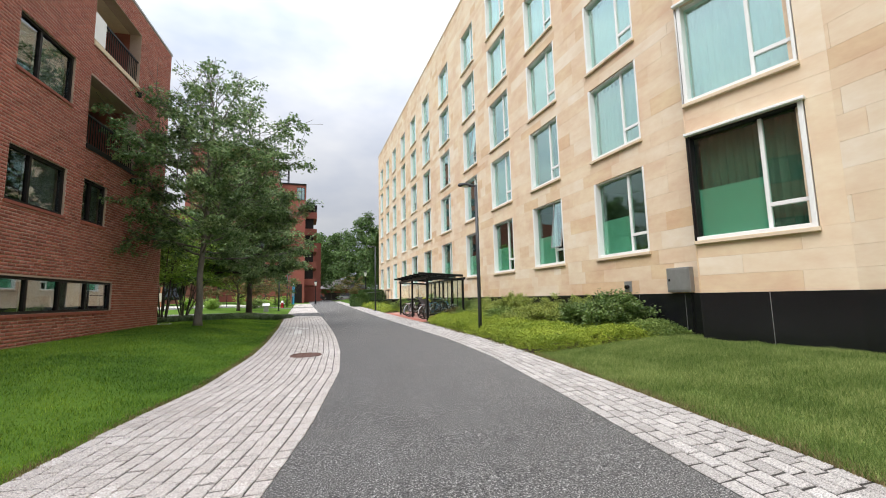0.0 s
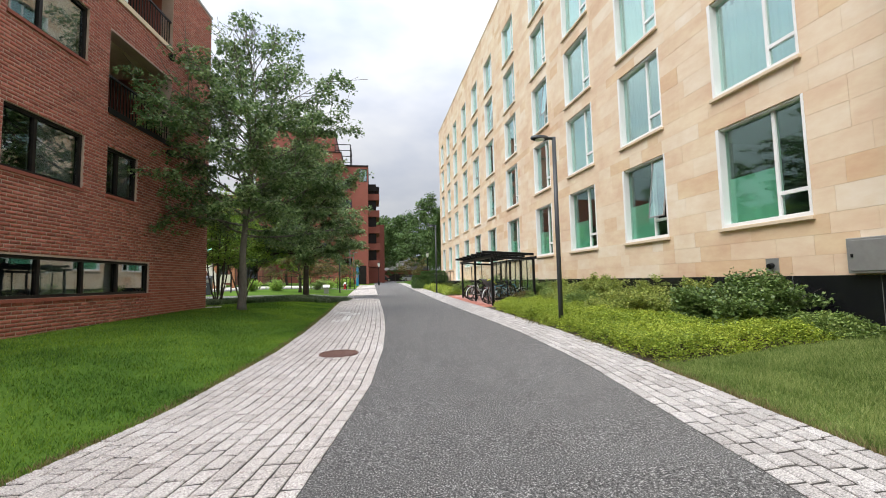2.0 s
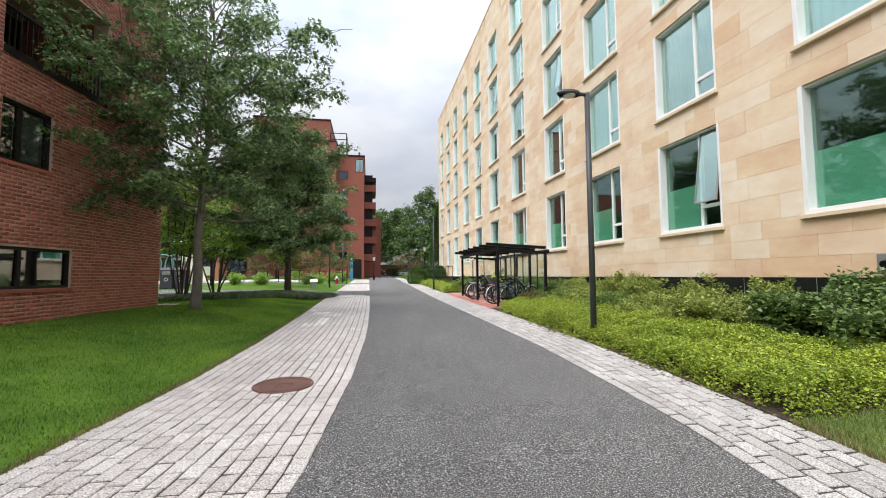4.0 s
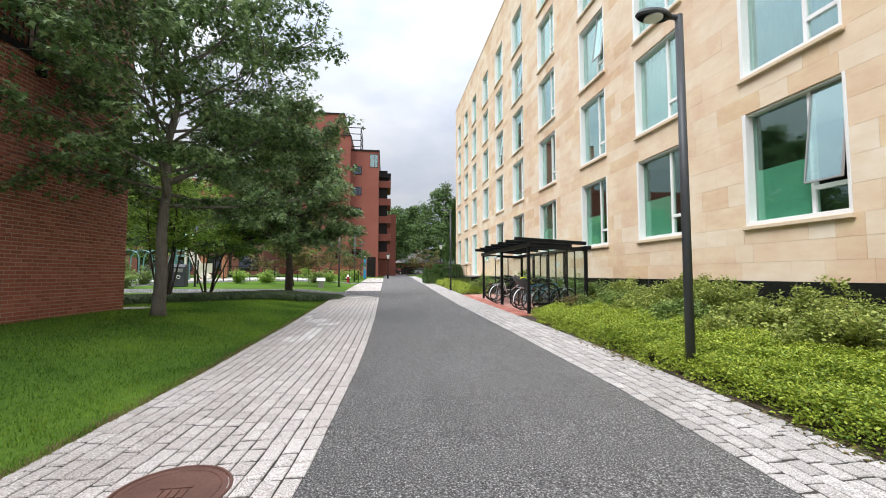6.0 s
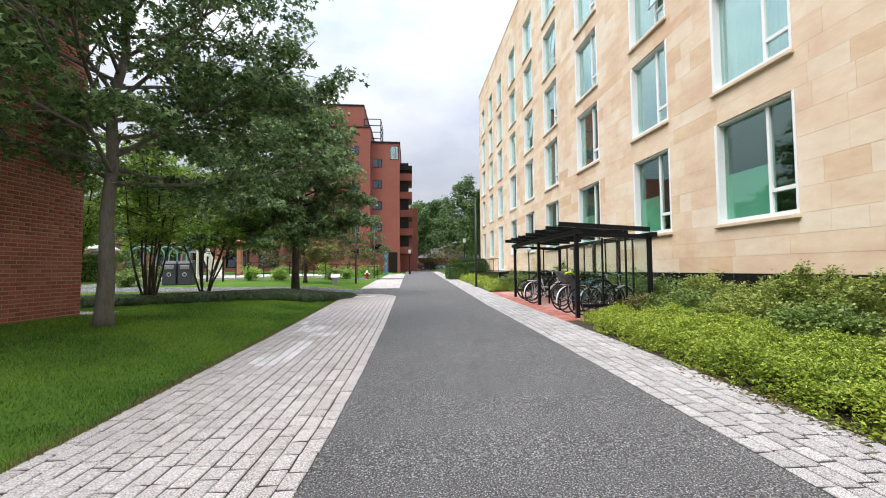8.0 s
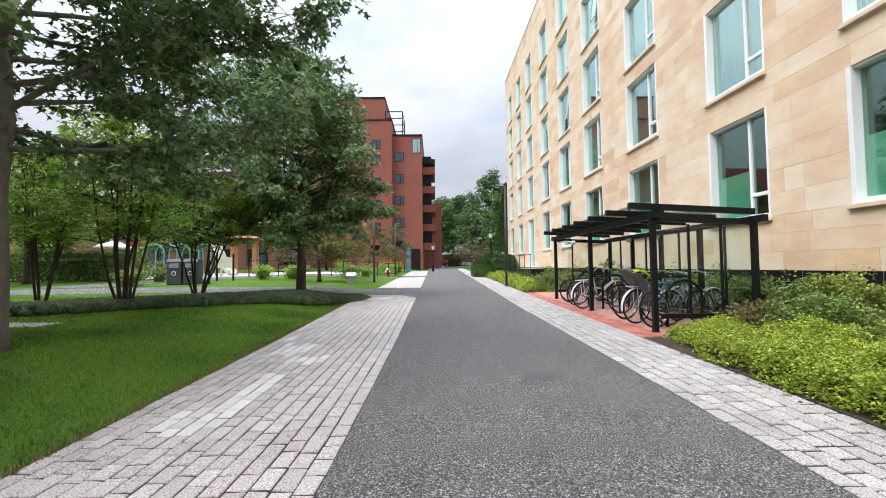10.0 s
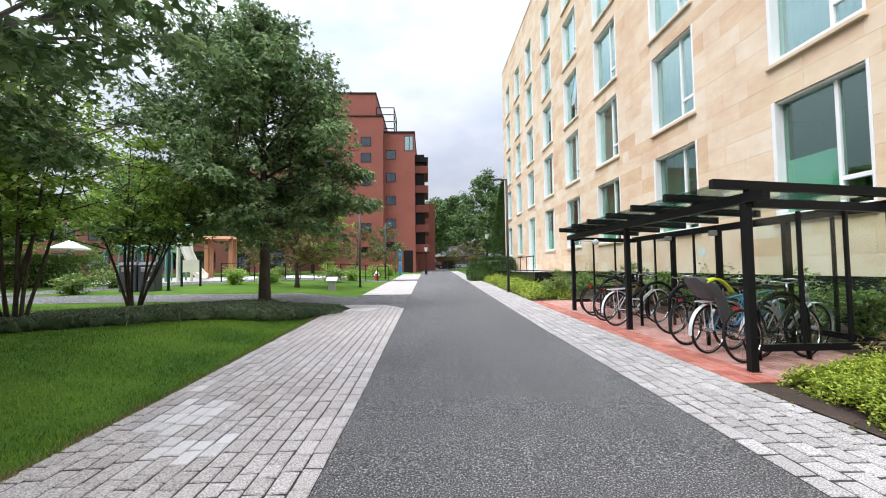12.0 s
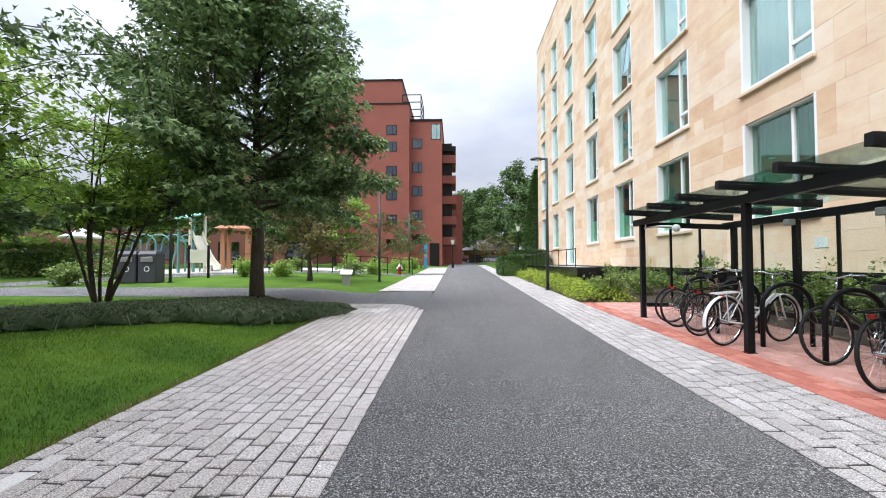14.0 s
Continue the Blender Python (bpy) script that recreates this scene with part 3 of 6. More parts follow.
# ---- sandstone building ----
WX = 8.844
COLS = [(4.95, 7.25), (8.69, 10.82), (12.53, 14.61), (16.24, 18.37), (20.02, 21.98), (24.28, 26.41), (28.62, 30.72), (32.55, 34.55), (36.45, 38.40), (40.55, 42.45), (44.20, 46.0), (47.9, 49.6)]
COLS = [(-10.4, -8.2), (-6.6, -4.4), (-2.8, -0.6), (1.05, 3.25)] + COLS
SILLS = [2.43, 5.58, 8.57, 11.58, 14.57]
WIN_H = 2.38
Y0, Y1, ROOF = -14.0, 51.0, 19.25
DOOR_COL = 13
openings = []
for ci, (a, b) in enumerate(COLS):
    for ri, z in enumerate(SILLS):
        openings.append((a + 0.03, b - 0.03, 1.30 if (ci == DOOR_COL and ri == 0) else z, z + WIN_H, ci, ri))

sandstone = thing("sandstone_building", "five-storey sandstone residence with white framed windows", "building", at=(0, 0, 0))


def cut_wall(x_out, x_in, ys, zs, holes):
    """A wall slab across x with holes, from a grid of its edges."""
    ys, zs = sorted(set(round(v, 4) for v in ys)), sorted(set(round(v, 4) for v in zs))
    def solid(i, j):
        if i < 0 or j < 0 or i >= len(ys) - 1 or j >= len(zs) - 1:
            return False
        cy, cz = (ys[i] + ys[i + 1]) / 2, (zs[j] + zs[j + 1]) / 2
        return not any(h[0] < cy < h[1] and h[2] < cz < h[3] for h in holes)
    g = Geo()
    for i in range(len(ys) - 1):
        for j in range(len(zs) - 1):
            if not solid(i, j):
                continue
            a, b, c, d = ys[i], ys[i + 1], zs[j], zs[j + 1]
            g.face([(x_out, b, c), (x_out, a, c), (x_out, a, d), (x_out, b, d)])
            g.face([(x_in, a, c), (x_in, b, c), (x_in, b, d), (x_in, a, d)])
            if not solid(i - 1, j):
                g.face([(x_out, a, c), (x_in, a, c), (x_in, a, d), (x_out, a, d)])
            if not solid(i + 1, j):
                g.face([(x_in, b, c), (x_out, b, c), (x_out, b, d), (x_in, b, d)])
            if not solid(i, j - 1):
                g.face([(x_in, a, c), (x_in, b, c), (x_out, b, c), (x_out, a, c)])
            if not solid(i, j + 1):
                g.face([(x_out, a, d), (x_out, b, d), (x_in, b, d), (x_in, a, d)])
    return g


hole_ys = [v for o in openings for v in o[:2]]
hole_zs = [v for o in openings for v in o[2:4]]
part("wall", cut_wall(WX + 0.012, WX + 0.35, hole_ys + [Y0, Y1], hole_zs + [-0.5, ROOF - 0.01], openings), M_MORTAR_PALE, sandstone)
# core, floors and partitions coloured dark to read as unlit rooms
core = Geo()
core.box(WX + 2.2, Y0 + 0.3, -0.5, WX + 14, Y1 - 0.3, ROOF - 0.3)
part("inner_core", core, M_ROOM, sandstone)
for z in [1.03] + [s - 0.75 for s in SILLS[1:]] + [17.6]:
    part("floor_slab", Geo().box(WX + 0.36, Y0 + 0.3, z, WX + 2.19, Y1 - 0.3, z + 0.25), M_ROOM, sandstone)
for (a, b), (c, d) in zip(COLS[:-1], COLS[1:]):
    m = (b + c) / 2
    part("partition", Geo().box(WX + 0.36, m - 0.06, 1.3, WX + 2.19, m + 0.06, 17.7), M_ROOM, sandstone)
part("end_wall", Geo().box(WX + 0.36, Y1 - 0.02, -0.5, WX + 14, Y1, ROOF - 0.012), M_MORTAR_PALE, sandstone)
part("end_wall", Geo().box(WX + 0.36, Y0, -0.5, WX + 14, Y0 + 0.02, ROOF - 0.012), M_MORTAR_PALE, sandstone)
part("rear_wall", Geo().box(WX + 14.0, Y0, -0.5, WX + 14.02, Y1, ROOF - 0.012), M_MORTAR_PALE, sandstone)
part("roof", Geo().box(WX - 0.03, Y0 - 0.03, ROOF - 0.008, WX + 14.03, Y1 + 0.03, ROOF + 0.10), M_SILL, sandstone)

# black granite base
PL_TOP = 1.29
y = Y0
ql = 1.45
while y < Y1 - 0.1:
    e = min(y + ql, Y1)
    part("plinth_slab", Geo().box(WX - 0.02, y + 0.006, -0.35, WX + 0.01, e - 0.006, PL_TOP, 0.003), M_PLINTH, sandstone)
    part("plinth_joint", Geo().box(WX - 0.015, e - 0.0055, -0.35, WX + 0.005, e + 0.0055, PL_TOP - 0.004), M_STEEL, sandstone)
    y = e

# sandstone panels, coursed between the heads and sills
courses = [(PL_TOP, 1.67), (1.67, 2.05), (2.05, SILLS[0])]
for r, z in enumerate(SILLS):
    top = z + WIN_H
    courses += [(z + WIN_H * k / 5, z + WIN_H * (k + 1) / 5) for k in range(5)]
    nxt = SILLS[r + 1] if r < 4 else ROOF - 0.01
    n = 2 if r < 4 else 6
    courses += [(top + (nxt - top) * k / n, top + (nxt - top) * (k + 1) / n) for k in range(n)]
rng = np.random.default_rng(21)
panels = []
for c, d in courses:
    blocked = sorted((o[0], o[1]) for o in openings if o[2] < (c + d) / 2 < o[3])
    free, cur = [], Y0
    for a, b in blocked:
        free.append((cur, a))
        cur = b
    free.append((cur, Y1))
    for a, b in free:
        y = a
        while y < b - 0.01:
            l = rng.choice([0.45, 0.6, 0.75, 0.9, 1.1, 1.35, 1.6])
            e = y + l if b - (y + l) > 0.3 else b
            panels.append((y, e, c, d, rng.uniform(-0.0015, 0.0015)))
            y = e


def panel_geo(g, p):
    y0, y1, z0, z1, o = p
    j, e, x = 0.0006, 0.0015, WX + o
    n = len(g.v)
    a, b, c, d = y0 + j, y1 - j, z0 + j, z1 - j
    g.v.extend([(WX + 0.014, b, c), (WX + 0.014, a, c), (WX + 0.014, a, d), (WX + 0.014, b, d), (x, b - e, c + e), (x, a + e, c + e), (x, a + e, d - e), (x, b - e, d - e)])
    g.f.append((n + 4, n + 5, n + 6, n + 7))
    for i in range(4):
        k = (i + 1) % 4
        g.f.append((n + i, n + k, n + 4 + k, n + 4 + i))


far_panels, near_panels = Geo(), []
for p in panels:
    if 3.0 < p[0] < 17.0 and p[2] < 7.5 and len(near_panels) < 300:
        near_panels.append(p)
    else:
        panel_geo(far_panels, p)
far_panel_ob = part("stone_cladding", far_panels, M_STONE, sandstone)
far_panel_ob["kind"] = "stuff"


def window_meshes(w, h, proud, dark_edges=False):
    """Shared meshes of one window; origin at the near low corner, y across, x inwards."""
    f, fn, ft = 0.085, 0.055, 0.045
    out = {}
    frame_geo = Geo()
    x0, x1 = -proud, 0.27
    if dark_edges:
        frame_geo.box(x0, 0, 0, x1, f, h, 0.006).box(x0, f, 0, x1, w - 0.001, f, 0.006)
        fn, f_far = f, 0.035
        out["far_jamb"] = Geo().box(x0, w - f_far, f + 0.002, 0.20, w, h, 0.004).mesh("jamb", M_BRONZE)
        # dark rail is the thin soffit together with the painted shadow under it
        out["top_rail"] = Geo().box(0.02, f + 0.002, h - ft, 0.20, w - f_far - 0.002, h, 0.004).mesh("top_rail", M_BRONZE)
    else:
        f_far = f
        frame_geo.box(x0, 0, 0, x1, fn, h, 0.006).box(x0, w - f, 0, x1, w, h, 0.006).box(x0, fn, 0, x1, w - f, f, 0.006).box(0.04, fn, h - ft, x1, w - f, h, 0.006)
    out["frame"] = frame_geo.mesh("window_frame", M_WHITE)
    m = w * 0.36
    out["mullion"] = Geo().box(0.13, m - 0.035, f, 0.23, m + 0.035, h - ft, 0.004).mesh("mullion", M_WHITE)
    out["transom"] = Geo().box(0.13, fn, 0.52, 0.23, m - 0.035, 0.60, 0.004).mesh("transom", M_WHITE)
    out["pane"] = Geo().box(0.175, m + 0.035, f, 0.19, w - f_far, h - ft).mesh("pane", M_GLASS)
    out["sash_pane"] = Geo().box(0.175, fn, 0.60, 0.19, m - 0.035, h - ft).mesh("sash_pane", M_GLASS)
    out["low_pane"] = Geo().box(0.175, fn, f, 0.19, m - 0.035, 0.52).mesh("low_pane", M_GLASS)
    s = Geo()
    sw, sh = m - 0.035 - fn, h - ft - 0.60
    s.box(-0.02, 0, -sh, 0.02, 0.025, 0).box(-0.02, sw - 0.025, -sh, 0.02, sw, 0).box(-0.02, 0.025, -sh, 0.02, sw - 0.025, -sh + 0.03).box(-0.02, 0.025, -0.03, 0.02, sw - 0.025, 0)
    out["sash"] = s.mesh("sash", M_STEEL)
    for nm in ("pane", "sash_pane", "low_pane"):
        low = out[nm].copy()
        low.materials[0] = M_LOWGLASS
        out["ground_" + nm] = low
    out["open_glass"] = Geo().box(-0.006, 0.025, -sh + 0.03, 0.006, sw - 0.025, -0.03).mesh("pane", M_GLASS)
    out["sill"] = Geo().box(-0.07 - proud, -0.04, -0.085, 0.0, w + 0.04, -0.004, 0.01).mesh("sill", M_SILL)
    out["head"] = Geo().box(-0.10 - proud, -0.05, h, 0.0, w + 0.05, h + 0.06, 0.008).mesh("head", M_WHITE)
    out["panel"] = Geo().box(0.235, m, f, 0.255, w - f_far, h * 0.49).mesh("lower_blind", M_GREENPANEL)
    for nm, mt in (("curtain", M_CURTAIN), ("dark_curtain", M_CURTAIN_SHADE)):
        c = Geo()
        n = 36
        prev = None
        for k in range(n + 1):
            yy = f + (w - 2 * f) * k / n
            xx = 0.36 + 0.03 * math.sin(k * 1.9) + 0.012 * math.sin(k * 0.7)
            if prev:
                c.face([(prev[0], prev[1], 0.03), (xx, yy, 0.03), (xx, yy, h - 0.03), (prev[0], prev[1], h - 0.03)])
            prev = (xx, yy)
        out[nm] = c.mesh("curtain", mt)
    return out


rngw = random.Random(4)
OPEN = {(6, 0), (8, 2), (11, 2), (10, 3)}
# windows given the sheet that paints a dark interior
DARK = {(8, 0), (8, 1), (9, 1), (9, 0), (7, 0), (10, 0), (11, 0), (8, 2), (10, 2)}
cache = {}


def fit_window(ms, at, turn, h, ri, is_open, dark, extra=()):
    """One window of the sandstone building with its panes, blind, curtain or dark interior sheet."""
    win = part("window", ms["frame"], None, sandstone)
    win.matrix_basis = pose(*at, 0, 0, turn)
    lead = "ground_" if ri == 0 else ""
    names = ["mullion", "transom", lead + "pane", lead + "low_pane", *extra]
    if not is_open:
        names.append(lead + "sash_pane")
    if ri == 0:
        names.append("panel")
    if ri > 0 or dark:
        names.append("dark_curtain" if dark else "curtain")
    for nm in names:
        part({"dark_curtain": "curtain", "panel": "lower_blind", "far_jamb": "jamb"}.get(nm, nm.replace("ground_", "")), ms[nm], None, win)
    if is_open:
        sash = part("sash", ms["sash"], None, win)
        sash.matrix_basis = pose(0.15, 0.055, h - 0.045, 0, 8, 0)
        part("pane", ms["open_glass"], None, sash)


# oblique bay at the near end of the facade: one corner stands out from the wall
BAY_C, BAY_TURN, BAY_W, BAY_ON = (WX, 4.38), 14.4, 2.50, Vector((WX - 0.622, 6.80))
bay_low, bay_high = window_meshes(2.06, WIN_H, 0.012, True), window_meshes(2.06, WIN_H, 0.012)
zs_bay = [(SILLS[k] + WIN_H, SILLS[k + 1]) for k in range(4)]
for z0, z1 in [(PL_TOP, SILLS[0])] + zs_bay + [(SILLS[4] + WIN_H, ROOF - 0.02)]:
    n = max(1, round((z1 - z0) / 0.42))
    for k in range(n):
        cuts = [0.0, rng.uniform(0.6, 1.9), BAY_W]
        for u0, u1 in zip(cuts[:-1], cuts[1:]):
            p = part("stone_panel", Geo().box(0.0, u0 + 0.001, z0 + (z1 - z0) * k / n + 0.001, 0.30, u1 - 0.001, z0 + (z1 - z0) * (k + 1) / n - 0.001, 0.002), M_STONE, sandstone)
            p.matrix_basis = pose(*BAY_C, 0, 0, 0, BAY_TURN)
    part("bay_return", Geo().hexa([(WX - 0.60, 6.812, z0), (WX + 0.01, 7.18, z0), (WX + 0.01, 7.22, z0), (WX - 0.622, 6.84, z0)], [(WX - 0.60, 6.812, z1), (WX + 0.01, 7.18, z1), (WX + 0.01, 7.22, z1), (WX - 0.622, 6.84, z1)]), M_STONE, sandstone)
for ri, z in enumerate(SILLS):
    p = part("stone_panel", Geo().box(0.0, 0.001, z + 0.001, 0.30, 0.40, z + WIN_H - 0.001, 0.002), M_STONE, sandstone)
    p.matrix_basis = pose(*BAY_C, 0, 0, 0, BAY_TURN)
    # lowest return is a dark sheet painting the unlit open corner
    part("bay_return", Geo().hexa([(WX - 0.60, 6.812, z), (WX + 0.01, 7.18, z), (WX + 0.01, 7.22, z), (WX - 0.622, 6.84, z)], [(WX - 0.60, 6.812, z + WIN_H), (WX + 0.01, 7.18, z + WIN_H), (WX + 0.01, 7.22, z + WIN_H), (WX - 0.622, 6.84, z + WIN_H)]), M_STEEL if ri else M_BRONZE, sandstone)
    c, sn = math.cos(radians(BAY_TURN)), math.sin(radians(BAY_TURN))
    fit_window(bay_high if ri else bay_low, (WX - sn * 0.42, 4.38 + c * 0.42, z), BAY_TURN, WIN_H, ri, False, ri == 0 or ri == 3, ("sill", "head") if ri else ("sill", "head", "far_jamb", "top_rail"))
p = part("plinth_slab", Geo().box(-0.02, 0.0, -0.35, 0.30, 1.25, PL_TOP, 0.003), M_PLINTH, sandstone)
p.matrix_basis = pose(*BAY_C, 0, 0, 0, BAY_TURN)
p = part("plinth_slab", Geo().box(-0.02, 1.262, -0.35, 0.30, BAY_W, PL_TOP, 0.003), M_PLINTH, sandstone)
p.matrix_basis = pose(*BAY_C, 0, 0, 0, BAY_TURN)
p = part("plinth_joint", Geo().box(-0.015, 1.2505, -0.35, 0.02, 1.2615, PL_TOP - 0.004), M_STEEL, sandstone)
p.matrix_basis = pose(*BAY_C, 0, 0, 0, BAY_TURN)
part("plinth_slab", Geo().hexa([(WX - 0.60, 6.812, -0.35), (WX + 0.01, 7.18, -0.35), (WX + 0.01, 7.22, -0.35), (WX - 0.622, 6.84, -0.35)], [(WX - 0.60, 6.812, PL_TOP), (WX + 0.01, 7.18, PL_TOP), (WX + 0.01, 7.22, PL_TOP), (WX - 0.622, 6.84, PL_TOP)]), M_PLINTH, sandstone)

for a, b, z0, z1, ci, ri in openings:
    if ci == 4:
        continue
    w, h = round(b - a, 3), round(z1 - z0, 3)
    if (w, h) not in cache:
        cache[(w, h)] = window_meshes(w, h, 0.012)
    entrance = (ci, ri) == (DOOR_COL, 0)
    dark = ci in (9, 10) if ri == 0 else ((ci, ri) in DARK or rngw.random() < 0.6)
    fit_window(cache[(w, h)], (WX, a, z0), 0, h, 1 if entrance else ri, (ci, ri) in OPEN, dark, () if entrance else ("sill",))



# ---- brick apartment building beside the lawn ----
A_P, A_ANG, A_TOP = Vector((-5.15, 18.2, 0)), 5.0, 11.2
apartments = thing("brick_apartment_building", "red brick apartment block with recessed balconies", "building", at=(A_P.x, A_P.y, 0), turn=-A_ANG)
# in its own frame y runs along the facade towards the corner at 0, x points out of the facade
A_WIN = [(-7.60, -5.73, 6.42, 7.68), (-7.57, -5.72, 3.54, 4.73), (-5.0, -3.9, 3.57, 4.73), (-8.9, -3.26, 1.17, 1.98), (-15.2, -10.4, 1.17, 1.98), (-13.4, -11.5, 3.54, 4.73), (-13.4, -11.5, 6.42, 7.68)]
A_BALC = [(-5.05, -2.44, 5.70, 7.63), (-5.05, -2.46, 8.66, 10.45)]
A_HOLES = A_WIN + A_BALC
A_Y0 = -24.0
BC, BL = 0.0755, 0.215


def a_wall(x_out, x_in):
    ys = [A_Y0, 0] + [v for h in A_HOLES for v in h[:2]]
    zs = [-0.2, A_TOP] + [v for h in A_HOLES for v in h[2:]]
    g = cut_wall(x_out, x_in, ys, zs, A_HOLES)
    g.f = [tuple(reversed(f)) for f in g.f]
    return g


part("wall", a_wall(-0.003, -0.35), M_MORTAR, apartments)
part("side_wall", Geo().box(-14, -0.35, -0.2, -0.36, -0.006, A_TOP), M_FARBRICK, apartments)
part("side_wall", Geo().box(-13.69, A_Y0, -0.2, -0.36, A_Y0 + 0.3, A_TOP), M_FARBRICK, apartments)
part("rear_wall", Geo().box(-14, A_Y0, -0.2, -13.7, -0.36, A_TOP), M_FARBRICK, apartments)
part("inner_core", Geo().box(-13.6, A_Y0 + 0.4, -0.2, -2.1, -0.5, A_TOP - 0.3), M_ROOM, apartments)
part("roof", Geo().box(-14, A_Y0, A_TOP - 0.002, 0.03, 0.03, A_TOP + 0.07), M_STEEL, apartments, "pale metal roof edge")
for a, b, c, d in A_BALC:
    bal = part("balcony", Geo().box(-2.05, a + 0.005, c - 0.16, 0.03, b - 0.005, c - 0.02), M_BRONZE if c < 7 else M_SILL, apartments, "recessed balcony with dark railing")
    part("ceiling_panel", Geo().box(-2.05, a, d + 0.003, -0.36, b, d + 0.1), M_SILL, bal)
    part("side_wall", Geo().box(-2.05, a - 0.2, c - 0.1, -0.36, a - 0.003, d + 0.1), M_FARBRICK, bal)
    part("side_wall", Geo().box(-2.05, b + 0.003, c - 0.1, -0.36, b + 0.2, d + 0.1), M_FARBRICK, bal)
    # near-black back wall: the balcony's inner shade is put into its colour
    part("back_wall", Geo().box(-2.09, a, c, -2.04, b, d), M_BRONZE, bal)
    part("door_pane", Geo().box(-2.03, a + 0.4, c, -2.01, b - 0.7, d - 0.2), M_DARKGLASS, bal)
    part("top_rail", Geo().box(-0.10, a, c + 0.78, -0.05, b, c + 0.83), M_BRONZE, bal)
    for k in range(22):
        yy = a + 0.06 + (b - a - 0.12) * k / 21
        part("baluster", Geo().box(-0.085, yy - 0.008, c - 0.02, -0.065, yy + 0.008, c + 0.78), M_BRONZE, bal)
for a, b, c, d in A_WIN:
    f = 0.06
    wide = b - a
    fr = Geo().box(-0.16, a, c, -0.05, a + f, d).box(-0.16, b - f, c, -0.05, b, d).box(-0.16, a + f, c, -0.05, b - f, c + f).box(-0.16, a + f, d - f, -0.05, b - f, d)
    win = part("window", fr, M_BRONZE, apartments, "dark bronze framed window")
    n = 5 if wide > 3 else 2
    cuts = [a + f + (wide - 2 * f) * k / n for k in range(n + 1)]
    if n == 2:
        cuts[1] = a + f + (wide - 2 * f) * 0.38
    for k in range(1, n):
        part("mullion", Geo().box(-0.15, cuts[k] - 0.035, c + f, -0.06, cuts[k] + 0.035, d - f), M_BRONZE, win)
    for k in range(n):
        part("pane", Geo().box(-0.115, cuts[k] + 0.005, c + f, -0.10, cuts[k + 1] - 0.005, d - f), M_DARKGLASS, win)
        if (k % 2 == 1 or wide > 3) and not (wide > 3 and k % 3 == 1):
            part("blind", Geo().box(-0.22, cuts[k] + 0.02, c + f, -0.20, cuts[k + 1] - 0.02, d - f), M_CURTAIN, win, "pale drawn blind")
    part("sill", Geo().box(-0.10, a - 0.02, c - 0.07, 0.03, b + 0.02, c - 0.004), M_BRICK, win)
# bricks of the facade
rng = np.random.default_rng(31)
near_bricks, bv, bf = [], [], []
rows = int((A_TOP + 0.1) / BC)
for r in range(rows):
    z = -0.1 + r * BC
    zc = z + BC / 2
    off = (r % 2) * BL / 2
    for k in range(int(17.0 / BL)):
        a, b = -k * BL - BL + off, -k * BL + off
        b = min(b, 0.0)
        segs = [(a, b)]
        for h in A_HOLES:
            if h[2] - 0.03 < zc < h[3] + 0.03:
                nxt = []
                for s0, s1 in segs:
                    if s1 <= h[0] or s0 >= h[1]:
                        nxt.append((s0, s1))
                    else:
                        if s0 < h[0]:
                            nxt.append((s0, h[0]))
                        if s1 > h[1]:
                            nxt.append((h[1], s1))
                segs = nxt
        for s0, s1 in segs:
            if s1 - s0 < 0.03:
                continue
            p = (s0 + 0.006, s1 - 0.006, z + 0.006, z + BC - 0.006, rng.uniform(-0.002, 0.002))
            if -3.2 < s0 and 0.45 < z < 2.1 and len(near_bricks) < 300:
                near_bricks.append(p)
            else:
                n = len(bv)
                x = 0.002 + p[4]
                bv += [(-0.009, p[0], p[2]), (-0.009, p[1], p[2]), (-0.009, p[1], p[3]), (-0.009, p[0], p[3]), (x, p[0] + 0.003, p[2] + 0.003), (x, p[1] - 0.003, p[2] + 0.003), (x, p[1] - 0.003, p[3] - 0.003), (x, p[0] + 0.003, p[3] - 0.003)]
                bf += [(n + 4, n + 5, n + 6, n + 7), (n, n + 1, n + 5, n + 4), (n + 1, n + 2, n + 6, n + 5), (n + 2, n + 3, n + 7, n + 6), (n + 3, n, n + 4, n + 7)]
ob = part("brickwork", array_mesh("brickwork", np.array(bv), np.array(bf), M_BRICK), None, apartments)
ob["kind"] = "stuff"


# ---- far brick tower with corner balconies ----
def plain_window(parent, x0, x1, y, z0, z1, mat=M_TOWERGLASS):
    """A window in a wall that faces -y, at depth y."""
    f = 0.07
    g = Geo().box(x0, y - 0.03, z0, x0 + f, y + 0.05, z1).box(x1 - f, y - 0.03, z0, x1, y + 0.05, z1).box(x0 + f, y - 0.03, z0, x1 - f, y + 0.05, z0 + f).box(x0 + f, y - 0.03, z1 - f, x1 - f, y + 0.05, z1)
    w = part("window", g, M_BRONZE, parent)
    m = x0 + (x1 - x0) * 0.6
    part("mullion", Geo().box(m - 0.03, y - 0.025, z0 + f, m + 0.03, y + 0.02, z1 - f), M_BRONZE, w)
    part("pane", Geo().box(x0 + f, y - 0.012, z0 + f, m - 0.03, y - 0.004, z1 - f), mat, w)
    part("pane", Geo().box(m + 0.03, y - 0.012, z0 + f, x1 - f, y - 0.004, z1 - f), mat, w)
    return w


